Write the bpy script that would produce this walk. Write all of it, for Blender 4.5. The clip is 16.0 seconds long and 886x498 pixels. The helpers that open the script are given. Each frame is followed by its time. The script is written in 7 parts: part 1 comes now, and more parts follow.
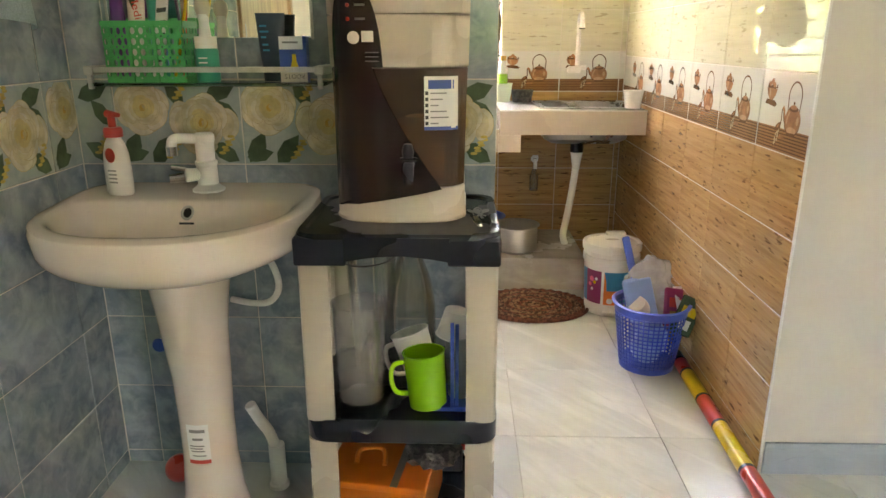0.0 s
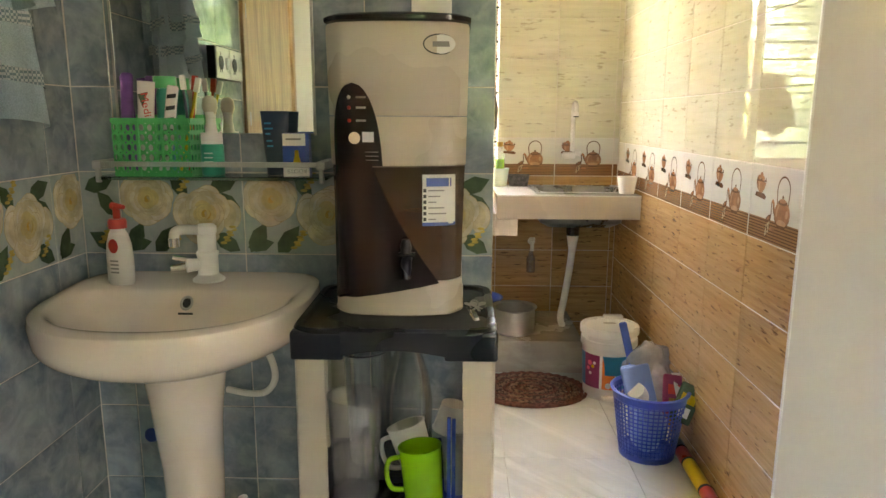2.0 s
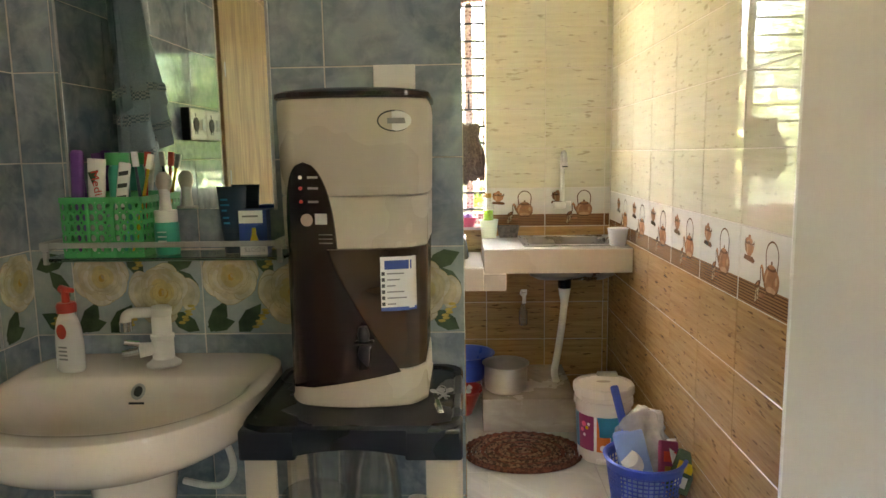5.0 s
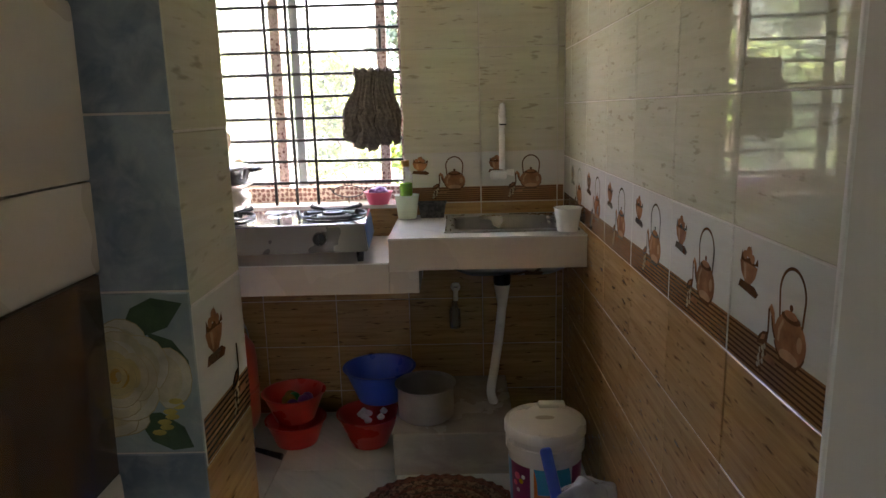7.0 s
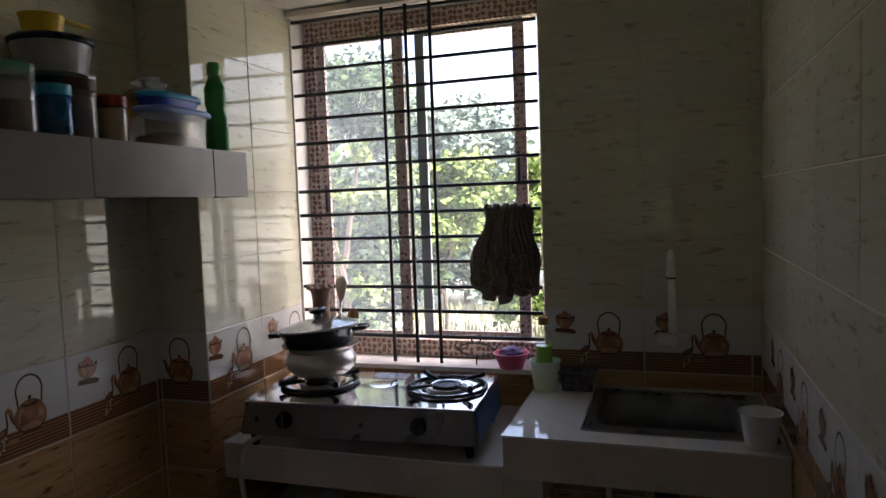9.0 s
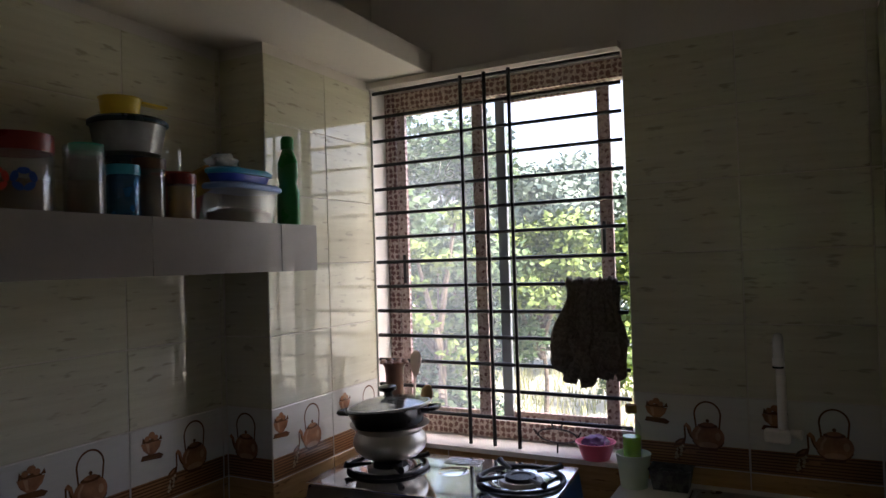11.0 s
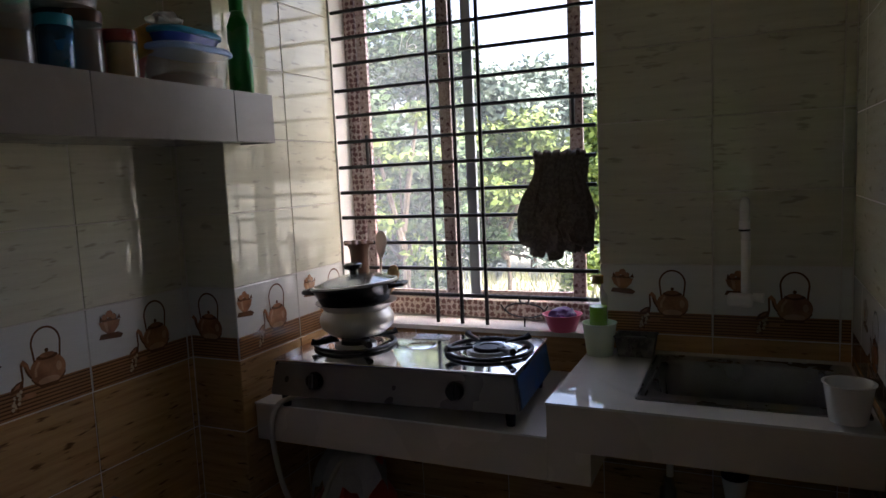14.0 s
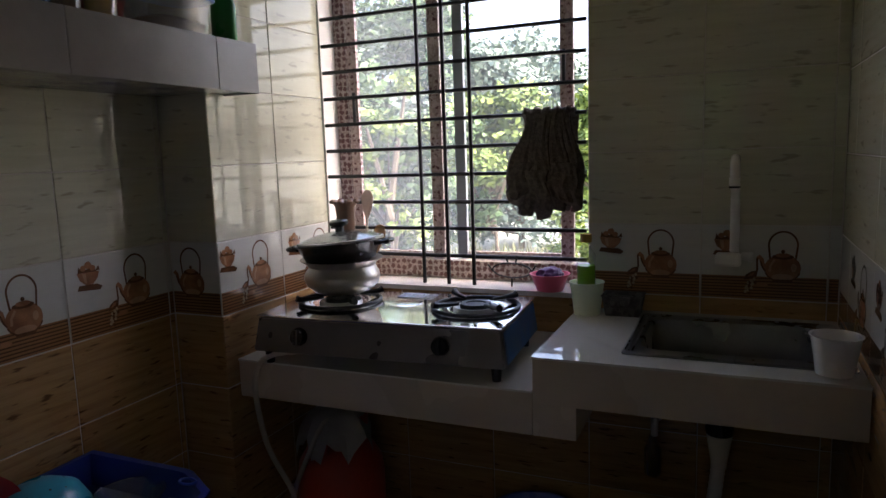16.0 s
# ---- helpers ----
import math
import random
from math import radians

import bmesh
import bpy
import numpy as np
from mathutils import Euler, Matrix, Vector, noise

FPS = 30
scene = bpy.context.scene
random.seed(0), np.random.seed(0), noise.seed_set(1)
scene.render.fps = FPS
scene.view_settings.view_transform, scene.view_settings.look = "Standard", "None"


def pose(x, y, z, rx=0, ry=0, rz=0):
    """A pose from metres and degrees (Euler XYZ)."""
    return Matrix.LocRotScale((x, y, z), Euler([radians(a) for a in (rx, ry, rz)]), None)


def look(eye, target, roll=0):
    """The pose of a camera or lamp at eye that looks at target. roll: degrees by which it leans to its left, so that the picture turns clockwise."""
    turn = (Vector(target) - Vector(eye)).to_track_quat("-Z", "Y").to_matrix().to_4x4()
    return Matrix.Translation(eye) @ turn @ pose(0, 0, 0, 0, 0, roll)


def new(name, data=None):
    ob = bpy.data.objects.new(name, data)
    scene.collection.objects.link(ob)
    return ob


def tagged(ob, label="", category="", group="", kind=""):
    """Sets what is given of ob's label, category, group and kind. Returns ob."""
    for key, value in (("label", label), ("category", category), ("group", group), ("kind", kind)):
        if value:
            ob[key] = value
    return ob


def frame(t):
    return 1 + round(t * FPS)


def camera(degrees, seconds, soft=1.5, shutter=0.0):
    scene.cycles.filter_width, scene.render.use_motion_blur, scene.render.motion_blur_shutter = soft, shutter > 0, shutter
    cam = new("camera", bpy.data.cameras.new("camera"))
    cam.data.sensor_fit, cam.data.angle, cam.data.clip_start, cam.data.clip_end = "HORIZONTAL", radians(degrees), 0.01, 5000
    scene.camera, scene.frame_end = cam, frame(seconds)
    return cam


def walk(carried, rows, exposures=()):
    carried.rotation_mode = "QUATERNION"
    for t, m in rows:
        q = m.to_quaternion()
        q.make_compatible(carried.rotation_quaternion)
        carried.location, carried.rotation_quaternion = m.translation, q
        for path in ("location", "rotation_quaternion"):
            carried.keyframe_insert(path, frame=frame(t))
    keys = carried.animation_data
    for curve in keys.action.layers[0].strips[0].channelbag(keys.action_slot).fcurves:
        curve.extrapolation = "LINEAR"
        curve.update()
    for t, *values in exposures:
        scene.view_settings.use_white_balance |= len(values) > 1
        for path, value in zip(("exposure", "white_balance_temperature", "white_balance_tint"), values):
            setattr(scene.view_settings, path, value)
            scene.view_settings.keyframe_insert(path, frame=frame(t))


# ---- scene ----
cam = camera(66.1, 16.0)
PATH = [
    (0, (0.063, 0.079, 1.153), (0.01, 1.99, 0.566), -0.1),
    (0.5, (0.065, 0.079, 1.164), (0.013, 2.005, 0.626), -0.1),
    (1, (0.064, 0.077, 1.172), (0.012, 2.016, 0.685), 0.1),
    (1.5, (0.066, 0.076, 1.186), (0.016, 2.026, 0.745), -0.1),
    (2, (0.065, 0.073, 1.197), (0.016, 2.037, 0.819), 0.2),
    (2.5, (0.067, 0.07, 1.21), (0.021, 2.044, 0.893), 0.1),
    (3, (0.063, 0.071, 1.221), (0.022, 2.052, 0.953), 0.3),
    (5.3, (0.154, 0.232, 1.281), (0.091, 2.212, 1.001), -1.1),
    (5.5, (0.144, 0.337, 1.284), (0.125, 2.312, 0.968), -0.7),
    (6, (0.233, 0.555, 1.288), (0.31, 2.53, 0.98), -2.5),
    (6.5, (0.351, 0.782, 1.28), (0.351, 2.755, 0.953), -2.0),
    (7, (0.46, 0.976, 1.264), (0.42, 2.935, 0.864), -1.5),
    (7.5, (0.556, 1.207, 1.256), (0.375, 3.157, 0.85), -2.1),
    (8, (0.608, 1.358, 1.315), (0.254, 3.292, 0.945), -1.9),
    (8.5, (0.649, 1.452, 1.389), (0.118, 3.366, 1.149), -0.3),
    (9, (0.638, 1.55, 1.442), (0.009, 3.444, 1.305), -2.1),
    (9.2, (0.735, 1.618, 1.468), (-0.016, 3.471, 1.427), -3.1),
    (11.3, (0.679, 1.693, 1.487), (-0.241, 3.469, 1.528), -1.7),
    (11.5, (0.673, 1.691, 1.475), (-0.242, 3.469, 1.483), -1.7),
    (12, (0.671, 1.698, 1.457), (-0.206, 3.494, 1.405), -1.7),
    (12.5, (0.663, 1.709, 1.431), (-0.197, 3.51, 1.31), -1.8),
    (13, (0.656, 1.718, 1.402), (-0.186, 3.525, 1.243), -2.3),
    (13.5, (0.65, 1.722, 1.39), (-0.167, 3.536, 1.194), -2.2),
    (14, (0.655, 1.732, 1.376), (-0.166, 3.542, 1.158), -2.6),
    (14.5, (0.646, 1.736, 1.365), (-0.162, 3.551, 1.133), -2.5),
    (15, (0.655, 1.744, 1.359), (-0.147, 3.562, 1.131), -2.2),
    (15.5, (0.646, 1.744, 1.33), (-0.145, 3.566, 1.095), -1.9),
    (16, (0.648, 1.749, 1.313), (-0.14, 3.565, 1.032), -1.9),
]
walk(cam, [(t, look(eye, target, roll)) for t, eye, target, roll in PATH],
     [(0, 7.4, 8300, 16), (3.2, 7.1, 8300, 16), (5.5, 6.8, 7900, 17), (6.5, 5.85, 7500, 19), (7, 5.15, 7000, 19), (8, 4.15, 6700, 20), (9, 2.95, 6250, 19), (11.5, 2.75, 6250, 19), (13, 2.75, 6250, 19), (16, 3.0, 6250, 19)])

# ---- light ----
world = bpy.data.worlds.new("sky")
scene.world = world
world.use_nodes = True
wn = world.node_tree
sky = wn.nodes.new("ShaderNodeTexSky")
sky.sky_type, sky.sun_disc = "NISHITA", False
sky.sun_elevation, sky.sun_rotation = radians(58), radians(80)
sky.air_density, sky.dust_density, sky.ozone_density = 1.0, 6.0, 0.6
wn.links.new(sky.outputs[0], wn.nodes["Background"].inputs[0])
wn.nodes["Background"].inputs[1].default_value = 0.15

sun = new("sun", bpy.data.lights.new("sun", "SUN"))
sun.data.energy, sun.data.angle, sun.data.color = 3.0, radians(8), (1.0, 0.96, 0.9)
sun.matrix_world = look((4.6, -0.5, 7.4), (0, 0, 0))

# ---- materials ----
def nodes_of(name):
    m = bpy.data.materials.new(name)
    m.use_nodes = True
    t = m.node_tree
    return m, t, t.nodes["Principled BSDF"]


def mix_rgb(t, fac, a, b, mode="MIX"):
    n = t.nodes.new("ShaderNodeMix")
    n.data_type, n.blend_type = "RGBA", mode
    for sock, v in ((n.inputs[0], fac), (n.inputs[6], a), (n.inputs[7], b)):
        if isinstance(v, bpy.types.NodeSocket):
            t.links.new(v, sock)
        elif isinstance(v, (int, float)):
            sock.default_value = v
        else:
            sock.default_value = (*v[:3], 1)
    return n.outputs[2]


def coords(t, stretch=(1, 1, 1), shift=0.0):
    """World place, stretched, and shifted by each object's own random number."""
    g = t.nodes.new("ShaderNodeNewGeometry")
    v = t.nodes.new("ShaderNodeVectorMath")
    v.operation = "MULTIPLY"
    v.inputs[1].default_value = stretch
    t.links.new(g.outputs["Position"], v.inputs[0])
    if not shift:
        return v.outputs[0]
    o = t.nodes.new("ShaderNodeObjectInfo")
    s = t.nodes.new("ShaderNodeMath")
    s.operation = "MULTIPLY"
    s.inputs[1].default_value = shift
    t.links.new(o.outputs["Random"], s.inputs[0])
    a = t.nodes.new("ShaderNodeVectorMath")
    a.operation = "ADD"
    t.links.new(v.outputs[0], a.inputs[0])
    t.links.new(s.outputs[0], a.inputs[1])
    return a.outputs[0]


def noise_of(t, vec, scale, detail=4.0, rough=0.55, lo=0.35, hi=0.65, distort=0.0):
    n = t.nodes.new("ShaderNodeTexNoise")
    n.inputs["Scale"].default_value, n.inputs["Detail"].default_value = scale, detail
    n.inputs["Roughness"].default_value, n.inputs["Distortion"].default_value = rough, distort
    t.links.new(vec, n.inputs["Vector"])
    r = t.nodes.new("ShaderNodeMapRange")
    r.inputs[1].default_value, r.inputs[2].default_value = lo, hi
    t.links.new(n.outputs[0], r.inputs[0])
    return r.outputs[0]


def bump_of(t, p, height, strength, distance=0.002):
    b = t.nodes.new("ShaderNodeBump")
    b.inputs["Strength"].default_value, b.inputs["Distance"].default_value = strength, distance
    t.links.new(height, b.inputs["Height"])
    t.links.new(b.outputs[0], p.inputs["Normal"])


def rough_of(t, p, fac, lo, hi):
    r = t.nodes.new("ShaderNodeMapRange")
    r.inputs[3].default_value, r.inputs[4].default_value = lo, hi
    t.links.new(fac, r.inputs[0])
    t.links.new(r.outputs[0], p.inputs["Roughness"])


def plain(name, colour, rough=0.4, metal=0.0, vary=0.12, scale=14.0, bump=0.15, coat=0.0, speck=0.0):
    """A surface with coarse and fine variation of one colour."""
    m, t, p = nodes_of(name)
    c = coords(t, (1, 1, 1), 7.0)
    big = noise_of(t, c, scale * 0.35, 3)
    fine = noise_of(t, c, scale * 9, 3)
    dark = tuple(v * (1 - vary) for v in colour)
    light = tuple(min(1, v * (1 + vary * 0.6)) for v in colour)
    col = mix_rgb(t, big, dark, light)
    col = mix_rgb(t, mix_rgb(t, fine, (0, 0, 0), (0.3, 0.3, 0.3)), col, dark)
    if speck:
        s = noise_of(t, c, scale * 22, 2, 0.5, 0.66, 0.72)
        col = mix_rgb(t, mix_rgb(t, s, (0, 0, 0), (speck, speck, speck)), col, (0.05, 0.045, 0.04))
    t.links.new(col, p.inputs["Base Color"])
    p.inputs["Metallic"].default_value = metal
    rough_of(t, p, big, max(0.02, rough * 0.8), min(1, rough * 1.2))
    if bump:
        bump_of(t, p, fine, bump, 0.0006)
    p.inputs["Coat Weight"].default_value = coat
    return m


def see_through(name, colour, rough=0.05, ior=1.45, transmit=1.0):
    m, t, p = nodes_of(name)
    c = coords(t, (1, 1, 1), 5.0)
    f = noise_of(t, c, 9, 4)
    t.links.new(mix_rgb(t, f, tuple(v * 0.94 for v in colour), colour), p.inputs["Base Color"])
    p.inputs["Transmission Weight"].default_value, p.inputs["IOR"].default_value = transmit, ior
    rough_of(t, p, f, rough * 0.7, rough * 1.3 + 0.01)
    return m


def thin_clear(name, colour, haze=0.1, rough=0.2, tint=(1, 1, 1), edge=0.16):
    """Thin clear plastic or glass: mostly see-through, a little milky, glossy at the edges."""
    m, t, p = nodes_of(name)
    c = coords(t, (1, 1, 1), 5.0)
    f = noise_of(t, c, 25, 4)
    t.links.new(mix_rgb(t, f, tuple(v * 0.94 for v in colour), colour), p.inputs["Base Color"])
    p.inputs["Roughness"].default_value = rough
    tr = t.nodes.new("ShaderNodeBsdfTransparent")
    tr.inputs[0].default_value = (*tint, 1)
    h = t.nodes.new("ShaderNodeMapRange")
    h.inputs[3].default_value, h.inputs[4].default_value = haze * 0.9, haze * 1.1
    t.links.new(f, h.inputs[0])
    a = t.nodes.new("ShaderNodeMixShader")
    t.links.new(h.outputs[0], a.inputs[0])
    t.links.new(tr.outputs[0], a.inputs[1])
    t.links.new(p.outputs[0], a.inputs[2])
    g = t.nodes.new("ShaderNodeBsdfGlossy")
    g.inputs["Roughness"].default_value = rough * 0.5
    fr = t.nodes.new("ShaderNodeFresnel")
    fr.inputs[0].default_value = 1.35 if edge < 0.2 else 1.5
    b = t.nodes.new("ShaderNodeMixShader")
    cap = t.nodes.new("ShaderNodeMath")
    cap.operation = "MINIMUM"
    cap.inputs[1].default_value = edge
    t.links.new(fr.outputs[0], cap.inputs[0])
    t.links.new(cap.outputs[0], b.inputs[0])
    t.links.new(a.outputs[0], b.inputs[1])
    t.links.new(g.outputs[0], b.inputs[2])
    t.links.new(b.outputs[0], t.nodes["Material Output"].inputs[0])
    return m


def tile_mat(name, base, streak, knot, rough, streak_amt=0.5, knot_amt=0.5, stretch=(3, 3, 46)):
    m, t, p = nodes_of(name)
    c = coords(t, stretch, 31.0)
    s = noise_of(t, c, 1.2, 5, 0.6, 0.38, 0.66, 0.4)
    k = noise_of(t, coords(t, (stretch[0] * 3.2, stretch[1] * 3.2, stretch[2] * 0.9), 17.0), 1.6, 2, 0.5, 0.62, 0.72)
    w = noise_of(t, coords(t, (1, 1, 1), 3.0), 2.2, 3)
    col = mix_rgb(t, mix_rgb(t, s, (0, 0, 0), (streak_amt,) * 3), base, streak)
    col = mix_rgb(t, mix_rgb(t, k, (0, 0, 0), (knot_amt,) * 3), col, knot)
    col = mix_rgb(t, mix_rgb(t, w, (0, 0, 0), (0.16,) * 3), col, streak)
    t.links.new(col, p.inputs["Base Color"])
    rough_of(t, p, s, rough * 0.75, rough * 1.5)
    bump_of(t, p, w, 0.03, 0.003)
    p.inputs["Specular IOR Level"].default_value = 0.42
    return m


def marble_mat(name, base, vein, cloud, rough, scale=3.0, along=(1.0, 0.35, 1.0)):
    """Polished marble look: soft clouds, long pale streaks on the slant and a few fine dark veins."""
    m, t, p = nodes_of(name)
    c = coords(t, (1, 1, 1), 23.0)
    rot = t.nodes.new("ShaderNodeVectorRotate")
    rot.rotation_type = "Z_AXIS"
    rot.inputs["Angle"].default_value = 0.9
    t.links.new(c, rot.inputs["Vector"])
    st = t.nodes.new("ShaderNodeVectorMath")
    st.operation = "MULTIPLY"
    st.inputs[1].default_value = (0.45 * along[0], 2.6 * along[1], 2.0)
    t.links.new(rot.outputs[0], st.inputs[0])
    streak = noise_of(t, st.outputs[0], scale * 0.9, 6, 0.62, 0.50, 0.68, 0.7)
    fine = noise_of(t, st.outputs[0], scale * 2.6, 6, 0.65, 0.60, 0.70, 1.2)
    f = noise_of(t, c, 4, 6, 0.6)
    col = mix_rgb(t, f, base, cloud)
    col = mix_rgb(t, mix_rgb(t, streak, (0, 0, 0), (0.75,) * 3), col, vein)
    col = mix_rgb(t, mix_rgb(t, fine, (0, 0, 0), (0.45,) * 3), col, tuple(v * 0.78 for v in cloud))
    t.links.new(col, p.inputs["Base Color"])
    rough_of(t, p, f, rough * 0.7, rough * 1.5)
    return m


def cloud_tile(name, a, b, c3, rough):
    """Glazed tile with soft clouds of three tones."""
    m, t, p = nodes_of(name)
    c = coords(t, (1, 1, 1), 19.0)
    f = noise_of(t, c, 9, 4, 0.55, 0.36, 0.62, 0.8)
    g = noise_of(t, c, 26, 4, 0.6, 0.45, 0.75, 0.5)
    col = mix_rgb(t, f, a, b)
    col = mix_rgb(t, mix_rgb(t, g, (0, 0, 0), (0.55,) * 3), col, c3)
    t.links.new(col, p.inputs["Base Color"])
    rough_of(t, p, g, rough * 0.8, rough * 1.5)
    bump_of(t, p, f, 0.04, 0.003)
    return m


def wood_mat(name, a, b, rough=0.45):
    m, t, p = nodes_of(name)
    c = coords(t, (9, 9, 0.7))
    f = noise_of(t, c, 3.5, 6, 0.6, 0.3, 0.7, 1.2)
    t.links.new(mix_rgb(t, f, a, b), p.inputs["Base Color"])
    rough_of(t, p, f, rough * 0.8, rough * 1.2)
    bump_of(t, p, f, 0.2, 0.001)
    return m


def film_mat(name, ground, motif):
    """Window film with small repeated motifs."""
    m, t, p = nodes_of(name)
    c = coords(t, (1, 1, 1))
    v = t.nodes.new("ShaderNodeTexVoronoi")
    wob = t.nodes.new("ShaderNodeTexNoise")
    wob.inputs["Scale"].default_value = 130.0
    t.links.new(c, wob.inputs["Vector"])
    mv = t.nodes.new("ShaderNodeVectorMath")
    mv.operation = "MULTIPLY_ADD"
    mv.inputs[1].default_value = (0.016, 0.016, 0.016)
    t.links.new(wob.outputs["Color"], mv.inputs[0])
    t.links.new(c, mv.inputs[2])
    v.feature, v.inputs["Scale"].default_value, v.inputs["Randomness"].default_value = "F1", 52.0, 0.3
    t.links.new(mv.outputs[0], v.inputs["Vector"])
    r = t.nodes.new("ShaderNodeMapRange")
    r.inputs[1].default_value, r.inputs[2].default_value = 0.36, 0.46
    t.links.new(v.outputs["Distance"], r.inputs[0])
    f = noise_of(t, c, 120, 3, 0.5, 0.45, 0.55)
    col = mix_rgb(t, r.outputs[0], motif, ground)
    col = mix_rgb(t, mix_rgb(t, f, (0, 0, 0), (0.35,) * 3), col, motif)
    t.links.new(col, p.inputs["Base Color"])
    p.inputs["Roughness"].default_value = 0.45
    return m


def braid_mat(name, a, b, scale=60, bump=0.9):
    m, t, p = nodes_of(name)
    c = coords(t, (1, 1, 1), 3.0)
    f = noise_of(t, c, scale, 3, 0.6, 0.44, 0.56)
    t.links.new(mix_rgb(t, f, a, b), p.inputs["Base Color"])
    p.inputs["Roughness"].default_value = 0.95
    bump_of(t, p, f, bump, 0.004 * 60 / scale)
    return m


def check_mat(name, a, b, scale):
    """Small woven checks."""
    m, t, p = nodes_of(name)
    k = t.nodes.new("ShaderNodeTexChecker")
    k.inputs["Scale"].default_value = scale
    k.inputs["Color1"].default_value, k.inputs["Color2"].default_value = (*a, 1), (*b, 1)
    t.links.new(coords(t), k.inputs["Vector"])
    f = noise_of(t, coords(t), 300, 3)
    t.links.new(mix_rgb(t, mix_rgb(t, f, (0, 0, 0), (0.3,) * 3), k.outputs[0], b), p.inputs["Base Color"])
    p.inputs["Roughness"].default_value = 0.95
    return m


def leaf_mat(name, a, b):
    m, t, p = nodes_of(name)
    g = t.nodes.new("ShaderNodeNewGeometry")
    t.links.new(mix_rgb(t, g.outputs["Random Per Island"], a, b), p.inputs["Base Color"])
    p.inputs["Roughness"].default_value = 0.7
    p.inputs["Specular IOR Level"].default_value = 0.25
    return m


PAINT = plain("cream_wall_paint", (0.64, 0.58, 0.51), 0.6, vary=0.05, scale=5, bump=0.2)
CEIL = plain("white_ceiling_paint", (0.78, 0.75, 0.70), 0.8, vary=0.04, scale=4, bump=0.2)
GROUT = plain("pale_grout", (0.72, 0.69, 0.62), 0.75, vary=0.1, scale=20)
CREAM_TILE = tile_mat("cream_streaked_tile", (0.65, 0.62, 0.47), (0.54, 0.505, 0.36), (0.26, 0.21, 0.14), 0.022, 0.6, 0.6)
WOOD_TILE = tile_mat("wood_look_tile", (0.50, 0.31, 0.14), (0.34, 0.19, 0.08), (0.11, 0.05, 0.02), 0.12, 0.9, 0.95, (3.2, 3.2, 60))
PICTURE_TILE = tile_mat("white_picture_tile", (0.68, 0.66, 0.60), (0.60, 0.58, 0.52), (0.48, 0.46, 0.41), 0.09, 0.4, 0.2)
BAND_BROWN = plain("printed_brown_band", (0.33, 0.17, 0.075), 0.14, vary=0.12, scale=20, bump=0)
BAND_DARK = plain("printed_dark_stripe", (0.12, 0.055, 0.025), 0.14, vary=0.1, scale=20, bump=0)
COPPER = plain("printed_copper", (0.40, 0.19, 0.095), 0.14, vary=0.4, scale=60, bump=0)
COPPER_HI = plain("printed_copper_light", (0.54, 0.31, 0.18), 0.14, vary=0.25, scale=60, bump=0)
COPPER_DARK = plain("printed_copper_dark", (0.16, 0.07, 0.03), 0.14, vary=0.3, scale=60, bump=0)
GRAPE = plain("printed_grape", (0.52, 0.40, 0.26), 0.14, vary=0.3, scale=90, bump=0)
BLUE_TILE = cloud_tile("blue_grey_clouded_tile", (0.325, 0.375, 0.40), (0.19, 0.235, 0.265), (0.45, 0.485, 0.50), 0.06)
ROSE_GROUND = cloud_tile("rose_tile_ground", (0.40, 0.44, 0.42), (0.30, 0.36, 0.35), (0.50, 0.51, 0.46), 0.14)
PETAL_OUT = plain("printed_petal_pale", (0.66, 0.59, 0.43), 0.15, vary=0.3, scale=60, bump=0)
PETAL_MID = plain("printed_petal_cream", (0.60, 0.47, 0.22), 0.15, vary=0.3, scale=60, bump=0)
PETAL_IN = plain("printed_petal_yellow", (0.52, 0.31, 0.07), 0.15, vary=0.2, scale=45, bump=0)
PETAL_LINE = plain("printed_petal_shadow", (0.50, 0.40, 0.22), 0.15, vary=0.3, scale=45, bump=0)
PETAL_SOFT = plain("printed_petal_shade", (0.62, 0.53, 0.34), 0.15, vary=0.32, scale=60, bump=0)
LEAF_PRINT = plain("printed_leaf", (0.075, 0.115, 0.065), 0.15, vary=0.35, scale=60, bump=0)
WHEAT_PRINT = plain("printed_wheat", (0.55, 0.42, 0.12), 0.15, vary=0.35, scale=90, bump=0)
FLOOR_MARBLE = marble_mat("grey_marble_floor_tile", (0.62, 0.63, 0.59), (0.76, 0.77, 0.73), (0.55, 0.57, 0.54), 0.09, 3.0, (1.0, 1.0, 1.0))
SKIRT_MARBLE = marble_mat("blue_grey_marble_skirting", (0.42, 0.46, 0.48), (0.50, 0.54, 0.55), (0.37, 0.41, 0.44), 0.2, 6.0)
PLINTH_MARBLE = marble_mat("brown_grey_marble_plinth", (0.42, 0.37, 0.31), (0.52, 0.47, 0.40), (0.36, 0.31, 0.26), 0.2, 5.0)
STONE_TOP = marble_mat("white_counter_tile", (0.76, 0.73, 0.68), (0.80, 0.78, 0.73), (0.72, 0.69, 0.64), 0.045, 1.4)
COUNTER_FACE = plain("cream_counter_edge_tile", (0.62, 0.52, 0.42), 0.28, vary=0.06, scale=8, bump=0.05)
SHELF_FACE = plain("grey_brown_shelf_tile", (0.30, 0.265, 0.24), 0.20, vary=0.08, scale=30, bump=0.18)
CERAMIC = plain("cream_glazed_ceramic", (0.78, 0.67, 0.585), 0.08, vary=0.03, scale=6, bump=0, coat=0.5, speck=0.05)
WHITE_PLASTIC = plain("white_plastic", (0.78, 0.75, 0.70), 0.3, vary=0.05, scale=12, bump=0.05)
